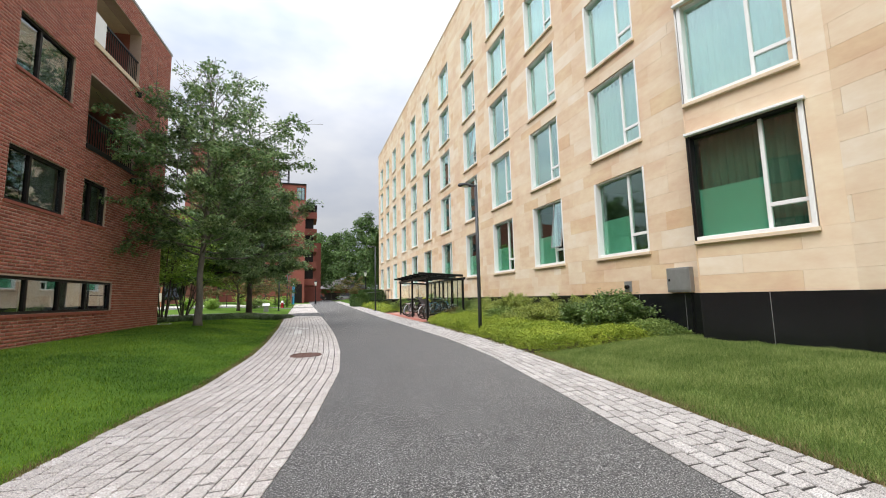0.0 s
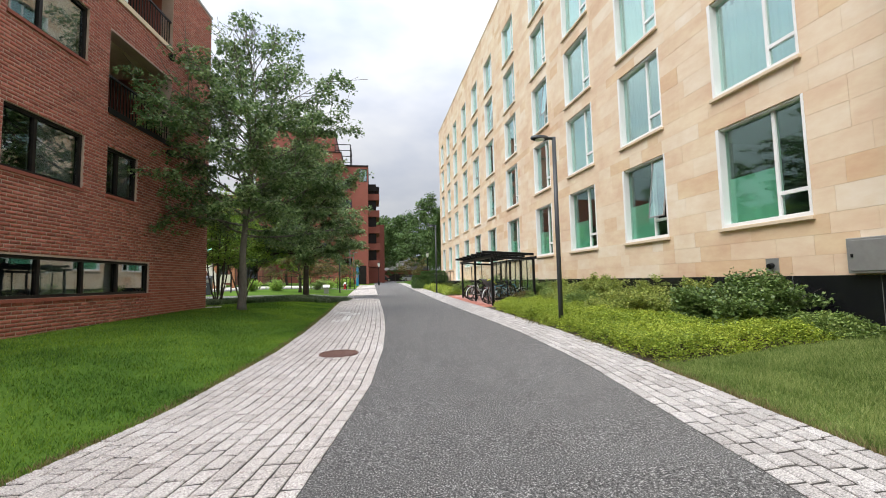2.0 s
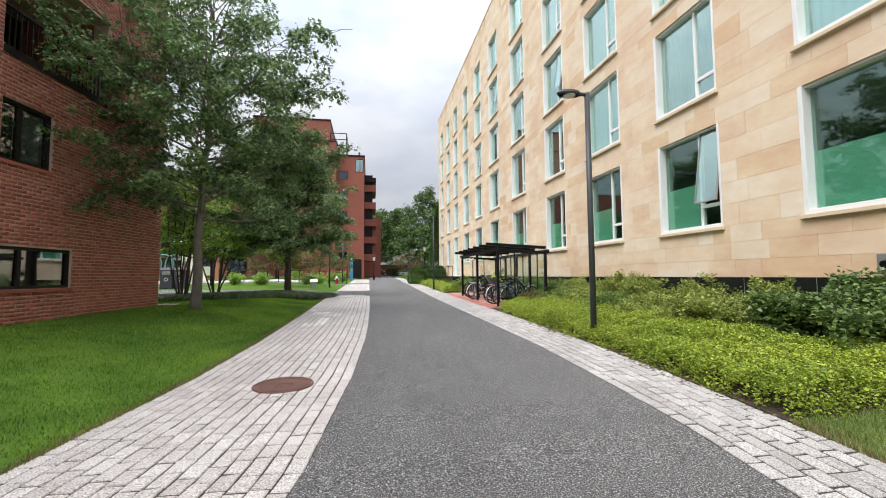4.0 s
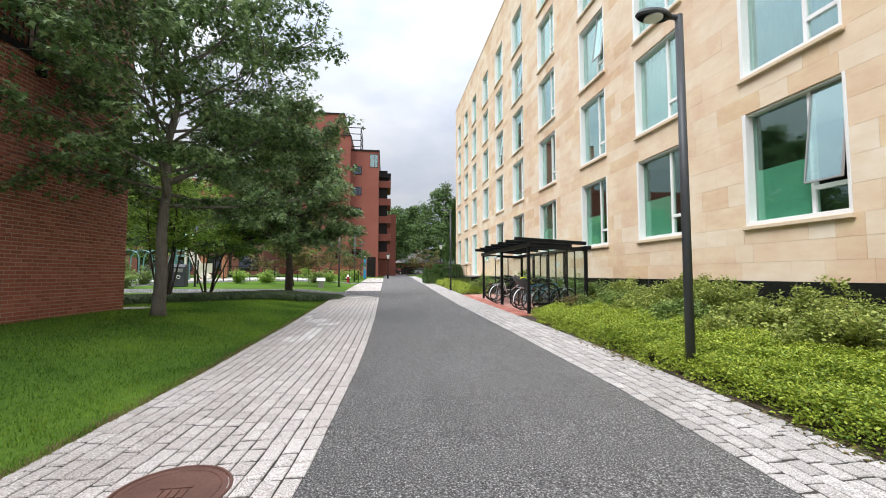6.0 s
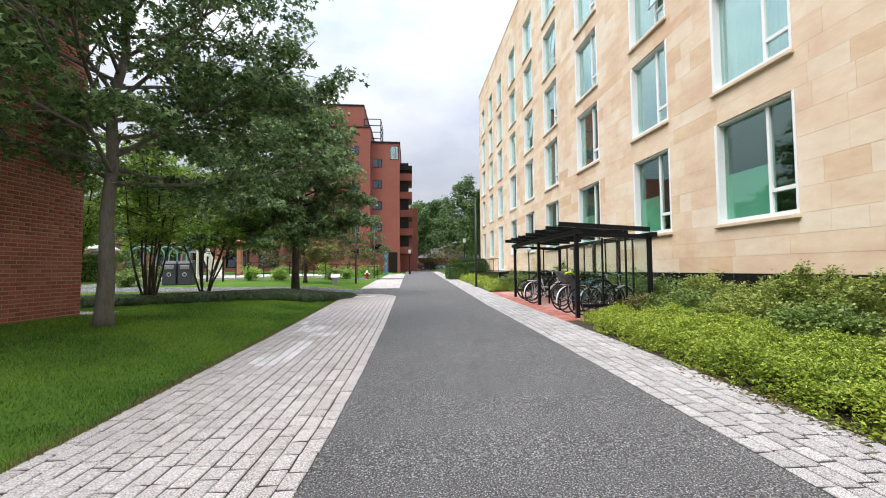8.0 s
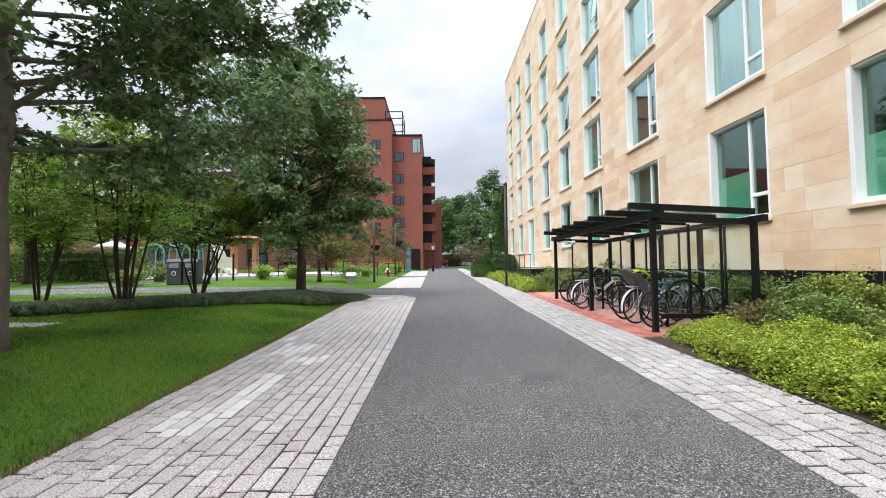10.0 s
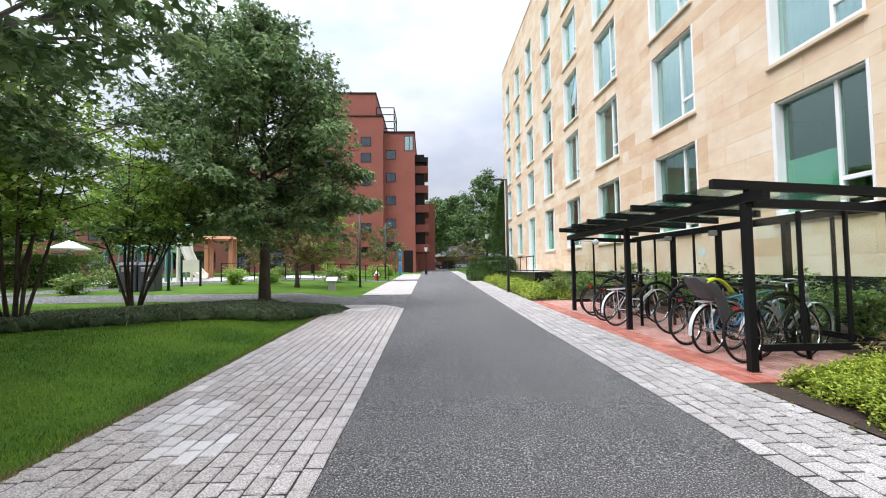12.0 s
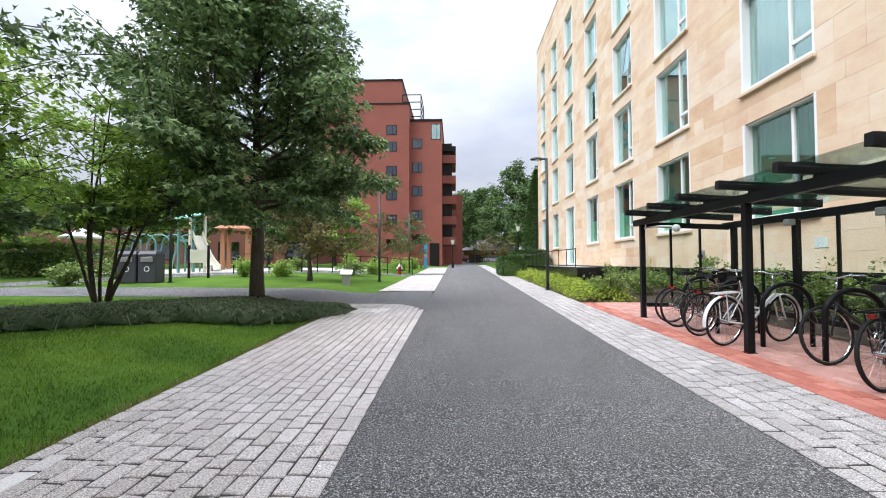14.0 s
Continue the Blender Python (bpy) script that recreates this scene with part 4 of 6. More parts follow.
tower = thing("brick_tower", "far red brick apartment tower with stacked corner balconies", "building", at=(0, 0, 0))
BZ = 0.6
BY = 71.0
part("wall", Geo().box(-4.1, BY, BZ, 0.15, 100, 20.4), M_FARBRICK, tower)
part("wing_wall", Geo().box(-17, BY - 1.2, BZ, -4.1, 96, 22.3), M_FARBRICK, tower)
# wing added behind the trees, so that the facade glass reflects less sky
part("added_reflection_wall", Geo().box(-34, BY + 0.5, BZ, -17, 96, 15.5), M_FARBRICK, tower)
part("penthouse_wall", Geo().box(-17, BY + 1, 22.3, -5.3, 90, 26.4), M_FARBRICK, tower)
part("roof_edge", Geo().box(-4.1, BY - 0.1, 20.4, 0.25, 100, 20.65), M_BRONZE, tower)
part("wing_roof_edge", Geo().box(-17, BY - 1.3, 22.3, -4.0, 96, 22.45), M_BRONZE, tower)
part("penthouse_roof_edge", Geo().box(-17, BY + 0.9, 26.4, -5.2, 90, 26.6), M_BRONZE, tower)
cage = part("roof_cage", Geo().beam((-5.2, BY + 1, 20.5), (-5.2, BY + 1, 24.4), 0.12, 0.12), M_BRONZE, tower, "black steel roof frame")
for xx, yy in ((-2.7, 1), (-5.2, 6), (-2.7, 6)):
    part("post", Geo().beam((xx, BY + yy, 20.5), (xx, BY + yy, 24.4), 0.12, 0.12), M_BRONZE, cage)
for zz in (21.4, 22.4, 23.4, 24.4):
    part("rail", Geo().beam((-5.2, BY + 1, zz), (-2.7, BY + 1, zz), 0.1, 0.1).beam((-2.7, BY + 1, zz), (-2.7, BY + 6, zz), 0.1, 0.1), M_BRONZE, cage)
for zz in (4.0, 7.2, 10.4, 13.6, 16.8, 19.0):
    if zz < 18:
        plain_window(tower, -3.8, -2.45, BY, zz - 0.1, zz + 1.2)
    plain_window(tower, -7.1, -5.7, BY - 1.2, zz - 0.8, zz + 0.5)
    plain_window(tower, -12.1, -10.7, BY - 1.2, zz - 0.8, zz + 0.5)
plain_window(tower, -1.25, 0.0, BY, 17.9, 20.0, M_GLASS)
part("door", Geo().box(-1.5, BY - 0.04, 0.95, -0.2, BY + 0.03, 4.0), M_BRONZE, tower, "dark glazed door")
for k in range(5):
    z = 3.9 + k * 2.85
    bal = part("balcony", Geo().box(0.15, BY + 2.2, z - 0.05, 2.05, BY + 8.5, z + 1.05, 0.02), M_FARBRICK, tower, "brick balcony parapet")
    # solid dark block stands in for the shade of the open balcony
    part("recess_shade_block", Geo().box(0.15, BY + 2.6, z + 1.06, 1.5, BY + 8.1, z + 2.79), M_BRONZE, bal)
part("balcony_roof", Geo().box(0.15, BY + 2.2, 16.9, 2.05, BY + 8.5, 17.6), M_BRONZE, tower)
part("rear_wall", Geo().box(0.15, BY + 11, BZ, 3.1, 100, 12.2), M_FARBRICK, tower)

# long brick range behind the playground
rear = thing("brick_range", "long red brick building with dark windows behind the playground", "building", at=(0, 0, 0))
part("wall", Geo().box(-60, 62, 0.3, -14, 74, 9.0), M_SHADEDBRICK, rear)
part("roof", Geo().box(-60.2, 61.8, 9.0, -13.8, 74.2, 9.3), M_BRONZE, rear)
for k in range(11):
    x = -56 + k * 3.9
    for z in (1.8, 5.2):
        plain_window(rear, x, x + 2.4, 62, z, z + 2.0)

# low pavilion at the end of the path
pav = thing("low_house", "low far brick house with grey hipped roof", "house", at=(0, 0, 0))
part("wall", Geo().box(4.0, 112, 1.0, 16, 122, 4.2), M_FARBRICK, pav)
part("roof", Geo().hexa([(3.2, 111.2, 4.2), (16.8, 111.2, 4.2), (16.8, 122.8, 4.2), (3.2, 122.8, 4.2)], [(7.5, 116, 6.8), (12.5, 116, 6.8), (12.5, 118, 6.8), (7.5, 118, 6.8)]), M_ROOFGREY, pav)
part("door", Geo().box(5.2, 111.9, 1.2, 9.5, 112.05, 3.2), M_BRONZE, pav)


# ---- plants ----
def leaf_arrays(pos, way, size, aspect, rng, fold=0.25, lobed=False):
    """Folded lozenge leaves at pos that point along way."""
    n = len(pos)
    way = way / np.maximum(np.linalg.norm(way, axis=1, keepdims=True), 1e-6)
    side = np.cross(way, rng.normal(size=(n, 3)) * 0.55 + np.array([0, 0, 1.0]))
    side /= np.maximum(np.linalg.norm(side, axis=1, keepdims=True), 1e-6)
    up = np.cross(side, way)
    s = (size * rng.uniform(0.65, 1.3, n))[:, None]
    a = pos
    tip = pos + way * s - up * s * 0.12
    l = pos + way * s * 0.45 + side * s * aspect * 0.5 + up * s * fold * 0.5
    r = pos + way * s * 0.45 - side * s * aspect * 0.5 + up * s * fold * 0.5
    if lobed:
        nr, nl = pos + way * s * 0.50 - side * s * 0.13 + up * s * 0.05, pos + way * s * 0.50 + side * s * 0.13 + up * s * 0.05
        v = np.stack([a, r, nr, tip, nl, l], 1).reshape(-1, 3)
        return v, np.arange(6 * n).reshape(n, 6)
    v = np.stack([a, r, tip, l], 1).reshape(-1, 3)
    return v, np.arange(4 * n).reshape(n, 4)


def leaf_mesh(name, pos, way, size, aspect, mat, rng, lobed=False):
    v, f = leaf_arrays(np.asarray(pos), np.asarray(way), size, aspect, rng, lobed=lobed)
    return array_mesh(name, v, f, mat)


def rosettes(hubs, n_leaf, radius, rng, droop=0.4, tilt=-0.35, loose=0.3, flat=0.22):
    """Leaves set round each hub like the fingers of a spray: places and directions."""
    n = len(hubs)
    scale = rng.uniform(0.6, 1.3, n) * radius
    k = rng.integers(0, n, n_leaf)
    a = rng.uniform(0, 6.283, n_leaf)
    q = np.sqrt(rng.uniform(0.01, 1, n_leaf)) * scale[k]
    dirs = np.stack([np.cos(a), np.sin(a), 0 * a], 1)
    pos = hubs[k] + dirs * q[:, None]
    pos[:, 2] += rng.normal(0, flat, n_leaf) * scale[k] - droop * q
    way = dirs + rng.normal(0, loose, (n_leaf, 3)) + np.array([0, 0, tilt])
    return pos, way


def limb_path(rng, start, way, length, n, bend, rise):
    pts, p, d = [Vector(start)], Vector(start), Vector(way).normalized()
    for k in range(n):
        d = (d + Vector(rng.normal(0, bend, 3)) + Vector((0, 0, rise))).normalized()
        p = p + d * (length / n)
        pts.append(p.copy())
    return pts


def grow(wood, anchors, rng, start, way, length, radius, depth, rise, spread):
    pts = limb_path(rng, start, way, length, 5, 0.10, rise)
    radii = [max(0.006, radius * (1 - 0.85 * k / 5)) for k in range(6)]
    wood.tube(pts, radii, 5 if depth < 2 else 6, False)
    if depth == 0:
        for k in range(1, 6):
            anchors.append(pts[k])
            anchors.append((pts[k] + pts[k - 1]) / 2)
        return
    for k in range(1, 6):
        anchors.append(pts[k])
        anchors.append((pts[k] + pts[k - 1]) / 2)
    n = 8 if depth == 1 else 5
    for i in range(n):
        s = 0.28 + 0.72 * (i + rng.uniform(0, 0.6)) / n
        j = min(4, int(s * 5))
        p = pts[j].lerp(pts[j + 1], s * 5 - j) if s < 1 else pts[5]
        d = (pts[j + 1] - pts[j]).normalized()
        q = Vector(rng.normal(0, 1, 3)).cross(d).normalized()
        w = (d + q * spread * rng.uniform(0.6, 1.3)).normalized()
        grow(wood, anchors, rng, p, w, length * rng.uniform(0.28, 0.45), radius * 0.4, depth - 1, rise * 0.5, spread)


ROUND = ([0, 0.12, 0.35, 0.55, 0.75, 0.9, 1.0], [0.85, 1.0, 1.0, 0.86, 0.58, 0.33, 0.18])
PYRAMID = ([0, 0.12, 0.35, 0.55, 0.75, 0.9, 1.0], [0.86, 1.0, 0.97, 0.80, 0.52, 0.28, 0.10])


def tree(name, label, at, height, r, z0, trunk_r, n_leaf, leaf, mat, seed, limbs=26, category="tree", group="", aspect=0.8, lean=0.0, spray=26, spray_r=0.26, shape=ROUND, rise=12, high=1.0, droop=0.4, flat=0.22, bark=None):
    """A tapered trunk with limbs to the outline of shape, and leaves in drooping sprays on the twigs."""
    rng = np.random.default_rng(seed)
    z = float(lawn_z(at[0], at[1])) - 0.03
    root = thing(name, label, category, group, (at[0], at[1], z))
    wood, anchors, weights = Geo(), [], []
    H = height
    trunk = [Vector((rng.normal(0, 0.02) * k + lean * 0.5 * (k / 10) ** 1.5, rng.normal(0, 0.02) * k, H * 0.95 * k / 10)) for k in range(11)]
    trunk[0] = Vector((0, 0, 0))
    rad = [trunk_r * (1.35 if k == 0 else 1.0 - 0.9 * (k / 10) ** 0.9) for k in range(11)]
    trunk.insert(1, Vector((0, 0, 0.25)))
    rad.insert(1, trunk_r * 1.05)
    wood.tube(trunk, rad, 12)
    for i in range(limbs):
        f = (i + 0.5) / limbs
        h = z0 + (H * 0.92 - z0) * f ** 1.15
        az = i * 2.399 + rng.normal(0, 0.25)
        reach = r * np.interp(f, *shape) * rng.uniform(0.78, 1.12) * (1 + 0.3 * lean * math.cos(az)) + 0.2
        el = radians(rise + (58 - rise) * f ** 1.2 + rng.normal(0, 6))
        k = min(9.99, h / (H * 0.95) * 10)
        kk = int(k)
        a, b = (trunk[kk + 1] if kk > 0 else trunk[0]), trunk[kk + 2]
        p = a.lerp(b, k - kk)
        way = (math.cos(az) * math.cos(el), math.sin(az) * math.cos(el), math.sin(el))
        grow(wood, anchors, rng, p, way, float(reach), trunk_r * 0.36 * (1 - 0.65 * f), 1, 0.015, 0.75)
        weights += [reach ** 1.5 * (1 - (1 - high) * f ** 0.7)] * (len(anchors) - len(weights))
    part("trunk", wood, bark or M_BARK, root, smooth=True)
    anc = np.array([tuple(a) for a in anchors])
    weights = np.array(weights)
    hubs = anc[rng.choice(len(anc), max(60, int(n_leaf / spray)), p=weights / weights.sum())] + rng.normal(0, 0.05, (max(60, int(n_leaf / spray)), 3))
    hubs[:, 2] = np.maximum(hubs[:, 2], z0 - 0.35 if z0 > 1.5 else 0.3)
    pos, way = rosettes(hubs, n_leaf, spray_r, rng, droop, -droop, 0.3, flat)
    part("crown", leaf_mesh("crown", pos, way, leaf, aspect, mat, rng, mat == M_MAPLE), None, root)
    return root


def multistem(name, label, at, height, spread, n_leaf, leaf, mat, seed, stems=6, category="small tree", z0=1.9, group=""):
    rng = np.random.default_rng(seed)
    z = float(lawn_z(at[0], at[1])) - 0.03
    root = thing(name, label, category, group, (at[0], at[1], z))
    wood, anchors = Geo(), []
    for i in range(stems):
        az = 2 * math.pi * i / stems + rng.normal(0, 0.3)
        lean = rng.uniform(0.08, 0.40)
        way = (math.cos(az) * lean, math.sin(az) * lean, 1)
        start = (math.cos(az) * 0.1, math.sin(az) * 0.1, 0)
        pts = limb_path(rng, start, way, height * rng.uniform(0.8, 1.0), 7, 0.06, 0.02)
        wood.tube(pts, [0.036 * (1 - 0.75 * k / 7) for k in range(8)], 7, False)
        for k in range(3, 8):
            for q in range(3):
                a = rng.uniform(0, 6.28)
                grow(wood, anchors, rng, pts[k], (math.cos(a), math.sin(a), 0.35), spread * rng.uniform(0.4, 0.75), 0.014, 0, 0.0, 0.7)
    part("stem", wood, M_BARK, root, smooth=True)
    anc = np.array([tuple(a) for a in anchors])
    anc = anc[anc[:, 2] > z0]
    hubs = anc[rng.integers(0, len(anc), max(40, n_leaf // 22))]
    pos, way = rosettes(hubs, n_leaf, 0.26, rng, 0.3, -0.2, 0.35)
    part("crown", leaf_mesh("crown", pos, way, leaf, 0.62, mat, rng), None, root)
    return root


def shrub(name, label, at, height, r, n_leaf, leaf, mat, seed, category="shrub", group="", z=None):
    """A loose bush: stems from the ground with leaves along their outer part."""
    rng = np.random.default_rng(seed)
    z = float(lawn_z(at[0], at[1])) - 0.02 if z is None else z
    root = thing(name, label, category, group, (at[0], at[1], z))
    wood, anchors = Geo(), []
    for i in range(15):
        az, lean = rng.uniform(0, 6.28), rng.uniform(0.1, 1.15)
        top = height * rng.uniform(0.72, 1.05) * (1 - 0.18 * lean)
        out = min(r, r * lean)
        pts = [Vector((math.cos(az) * out * s ** 1.3 + rng.normal(0, 0.03), math.sin(az) * out * s ** 1.3 + rng.normal(0, 0.03), top * s)) for s in (0, 0.25, 0.5, 0.75, 1.0)]
        wood.tube(pts, [0.013, 0.011, 0.009, 0.006, 0.003], 4, False)
        for s in np.linspace(0.2, 1.0, 9):
            j = min(3, int(s * 4))
            p = pts[j].lerp(pts[j + 1], s * 4 - j)
            anchors += [tuple(p)] * 2
            for q in range(2):
                anchors.append((p.x + rng.normal(0, 0.13 * r / 0.6), p.y + rng.normal(0, 0.13 * r / 0.6), p.z + rng.normal(0, 0.05)))
    part("stem", wood, M_BARK, root)
    anc = np.array(anchors)
    anc[:, 2] *= 1 - 0.25 * np.clip(np.hypot(anc[:, 0], anc[:, 1]) / r, 0, 1.3) ** 2
    hubs = anc[rng.integers(0, len(anc), max(30, n_leaf // 18))] + rng.normal(0, 0.03, (max(30, n_leaf // 18), 3))
    pos, way = rosettes(hubs, n_leaf, leaf * 1.7, rng, 0.15, 0.30, 0.45, 0.45)
    pos[:, 2] = np.maximum(pos[:, 2], 0.03)
    part("leaves", leaf_mesh("leaves", pos, way, leaf, 0.66, mat, rng), None, root)
    return root


def cover(name, label, xa, xb, y0, y1, height, n_leaf, leaf, mat, seed, aspect=0.6):
    """A low mat of leaves between two edges along y, with a rounded rim and uneven top."""
    rng = np.random.default_rng(seed)
    y = rng.uniform(y0, y1, n_leaf)
    f = rng.uniform(0, 1, n_leaf)
    a, b = xa(y), xb(y)
    x = a + (b - a) * f
    ragged = np.array([noise.noise(Vector((0.0, float(q) * 1.6, seed))) for q in y]) * 0.10
    x = x + ragged * (1 - f)
    rim = np.minimum(np.minimum((x - a) / 0.16, (b - x) / 0.5), np.minimum((y - y0) / 0.3, (y1 - y) / 0.3)).clip(0.02, 1)
    rim = rim * (2 - rim)
    lumps = np.array([noise.noise(Vector((float(p) * 2.3, float(q) * 2.3, seed))) for p, q in zip(x, y)])
    fine = np.array([noise.noise(Vector((float(p) * 7.0, float(q) * 7.0, seed + 3))) for p, q in zip(x, y)])
    top = height * rim * (1 + 0.5 * lumps + 0.3 * fine)
    z = lawn_z(x, y) + top * rng.uniform(0.55, 1.0, n_leaf) ** 0.6
    hubs = np.stack([x, y, z], 1)[: n_leaf // 9]
    pos, way = rosettes(hubs, n_leaf, leaf * 1.25, rng, 0.1, 0.30, 0.4, 0.6)
    pos[:, 2] = np.maximum(pos[:, 2], lawn_z(pos[:, 0], pos[:, 1]) + 0.01)
    ob = new(name, leaf_mesh(name, pos, way, leaf, aspect, mat, rng))
    recentred(ob)
    return tagged(ob, label, "ground cover", kind="stuff")


def blades(name, label, xs, ys, h, mat, seed, lift=-0.004):
    rng = np.random.default_rng(seed)
    n = len(xs)
    z = lawn_z(xs, ys) + lift
    a = rng.uniform(0, 6.28, n)
    w = 0.003 + 0.0025 * rng.uniform(0, 1, n)
    clump = np.array([noise.noise(Vector((float(p) * 3.0, float(q) * 3.0, seed))) for p, q in zip(xs, ys)])
    hh = h * rng.uniform(0.5, 1.2, n) * (1 + 0.6 * clump)
    dx, dy = np.cos(a) * w, np.sin(a) * w
    lx, ly = rng.normal(0, 0.35, n) * hh, rng.normal(0, 0.35, n) * hh
    v = np.stack([np.stack([xs - dx, ys - dy, z], 1), np.stack([xs + dx, ys + dy, z], 1), np.stack([xs + lx, ys + ly, z + hh], 1)], 1).reshape(-1, 3)
    ob = new(name, array_mesh(name, v, np.arange(3 * n).reshape(n, 3), mat))
    recentred(ob)
    return tagged(ob, label, "grass", kind="stuff")


rg = np.random.default_rng(90)
ys = 0.5 + 25.0 * rg.uniform(0, 1, 330000) ** 1.15
xs = edge(PAVE_L, ys) + 0.02 - rg.uniform(0, 1, len(ys)) ** 1.25 * 8.5
ok = (xs - A_P.x) * math.cos(radians(A_ANG)) - (ys - A_P.y) * math.sin(radians(A_ANG)) > 0.05
ok |= ys > A_P.y + 0.5
ok &= ys < 24.35 + (xs + 1.0) * 0.8
blades("lawn_grass", "short mown lawn grass", xs[ok], ys[ok], 0.040, M_BLADE, 91)
ys = rg.uniform(-1.0, 7.5, 230000)
xs = edge(PAVE_R, ys) - 0.02 + rg.uniform(0, 1, len(ys)) * (WX - 0.05 - edge(PAVE_R, ys))
blades("side_lawn_grass", "short mown lawn grass beside the plinth", xs, ys, 0.062, M_DRYBLADE, 92, 0.016)

# worn straw-coloured rim of the lawns along the stone
M_STRAW = mat_leaf("dry_grass_blade", [(0.2, (0.13, 0.11, 0.045)), (0.5, (0.27, 0.21, 0.10)), (0.9, (0.42, 0.34, 0.19))], 0.8, 0.3, 1.2)
ys = rg.uniform(1.5, 25.5, 15000)
blades("dry_grass_edge", "dry straw-coloured grass along the pavement edge", edge(PAVE_L, ys) + 0.03 - np.abs(rg.normal(0, 0.07, len(ys))), ys, 0.045, M_STRAW, 93)
ys = rg.uniform(-1.0, 7.5, 9000)
blades("dry_side_grass_edge", "dry straw-coloured grass along the granite edging", edge(PAVE_R, ys) - 0.03 + np.abs(rg.normal(0, 0.09, len(ys))), ys, 0.045, M_STRAW, 94, 0.014)

# planting bed in front of the sandstone wall
def bed(name, xa, xb, y0, y1, lift, label, mat=M_SOIL):
    g = Geo()
    ys_ = np.linspace(y0, y1, 40)
    for p, q in zip(ys_[:-1], ys_[1:]):
        for k in range(5):
            c = [(xa(p) + (xb(p) - xa(p)) * k / 5, p), (xa(p) + (xb(p) - xa(p)) * (k + 1) / 5, p), (xa(q) + (xb(q) - xa(q)) * (k + 1) / 5, q), (xa(q) + (xb(q) - xa(q)) * k / 5, q)]
            g.face([(float(x), float(y), float(max(lawn_z(x, y), base_z(y))) + lift) for x, y in c])
    return structure(name, g, mat, label)


bed("side_lawn", lambda y: edge(PAVE_R, y) + 0.0, lambda y: WX + 0.1 + 0 * y, -6, 7.7, 0.018, "pale mown lawn between edging and plinth", M_SIDEGRASS)
bed("planting_bed_soil", lambda y: edge(PAVE_R, y) + 0.0, lambda y: WX - 0.02 + 0 * y, 7.5, 18.05, 0.02, "dark mulch of a planting bed")
bed("planting_bed_soil_far", lambda y: edge(PAVE_R, y) + 0.0, lambda y: WX - 0.02 + 0 * y, 27.35, 50, 0.02, "dark mulch of a planting bed")
bed("planting_bed_soil_rear", lambda y: PAD_X + 0 * y, lambda y: WX - 0.02 + 0 * y, 18.1, 27.3, 0.02, "dark mulch behind the bike shelter")
cover("ground_cover", "yellow-green leafy ground cover along the granite edging", lambda y: edge(PAVE_R, y) + 0.04 + 0.28 * smooth01((y - 16.3) / 1.5), lambda y: edge(PAVE_R, y) + 2.3 + 0.9 * smooth01((9.0 - y) / 0.6), 7.5, 18.0, 0.28, 300000, 0.034, M_COVER, 101, 0.6)
cover("ground_cover_rear", "mid-green leafy ground cover reaching the plinth", lambda y: edge(PAVE_R, y) + 3.0, lambda y: WX - 0.1 + 0 * y, 7.55, 8.6, 0.28, 26000, 0.046, M_SHRUB, 102)
cover("ground_cover_far", "yellow-green leafy ground cover beyond the shelter", lambda y: edge(PAVE_R, y) + 0.08, lambda y: edge(PAVE_R, y) + 1.5, 27.4, 46, 0.28, 26000, 0.08, M_COVER, 103)
rs = random.Random(12)
k = 0
for x, y, h, r in ((7.35, 9.0, 0.95, 0.72), (8.1, 9.2, 1.08, 0.8), (7.2, 9.85, 0.88, 0.62)):
    shrub("shrub", "dense dark green shrub in the planting bed", (x, y), h, r, 11000, 0.072, M_DARKSHRUB, 200 + k, group="shrubs along the sandstone wall")
    k += 1
for row, x, y, step, low, high in ((0, 8.15, 10.9, 1.75, 0.85, 1.12), (1, 7.35, 11.2, 1.45, 0.62, 0.92), (2, 6.75, 11.6, 1.5, 0.40, 0.58)):
    while y < 18.0:
        h = rs.uniform(low, high)
        pale = rs.random() < (0.75, 0.65, 0.45)[row]
        shrub("shrub", "loose yellow-green shrub in the planting bed" if pale else "loose mid-green shrub in the planting bed", (x + rs.uniform(-0.2, 0.2), y), h, h * rs.uniform(0.66, 0.82) + 0.1, int(9500 * (0.5 + h / 2)), 0.055, M_OLIVELEAF if pale else M_SHRUB, 200 + k, group="shrubs along the sandstone wall")
        k += 1
        y += step * rs.uniform(0.85, 1.15)
shrub("shrub", "small reddish shrub beside the bike shelter", (6.35, 17.55), 0.66, 0.45, 2600, 0.05, M_RUSTLEAF, 255, group="shrubs along the sandstone wall")
y = 18.6
while y < 27:
    shrub("shrub", "green shrub behind the bike shelter", (8.1 + rs.uniform(-0.15, 0.15), y), rs.uniform(0.8, 1.15), 0.62, 2600, 0.065, M_SHRUB, 260 + k, group="shrubs along the sandstone wall")
    k += 1
    y += 1.0
for x, y in ((6.2, 28.0), (7.2, 28.3), (8.2, 28.1), (7.6, 29.6), (8.3, 30.4), (6.9, 29.9)):
    shrub("shrub", "green shrub beyond the bike shelter", (x, y), rs.uniform(0.75, 1.0), 0.62, 1500, 0.07, M_SHRUB, 300 + k, group="shrubs along the sandstone wall")
    k += 1


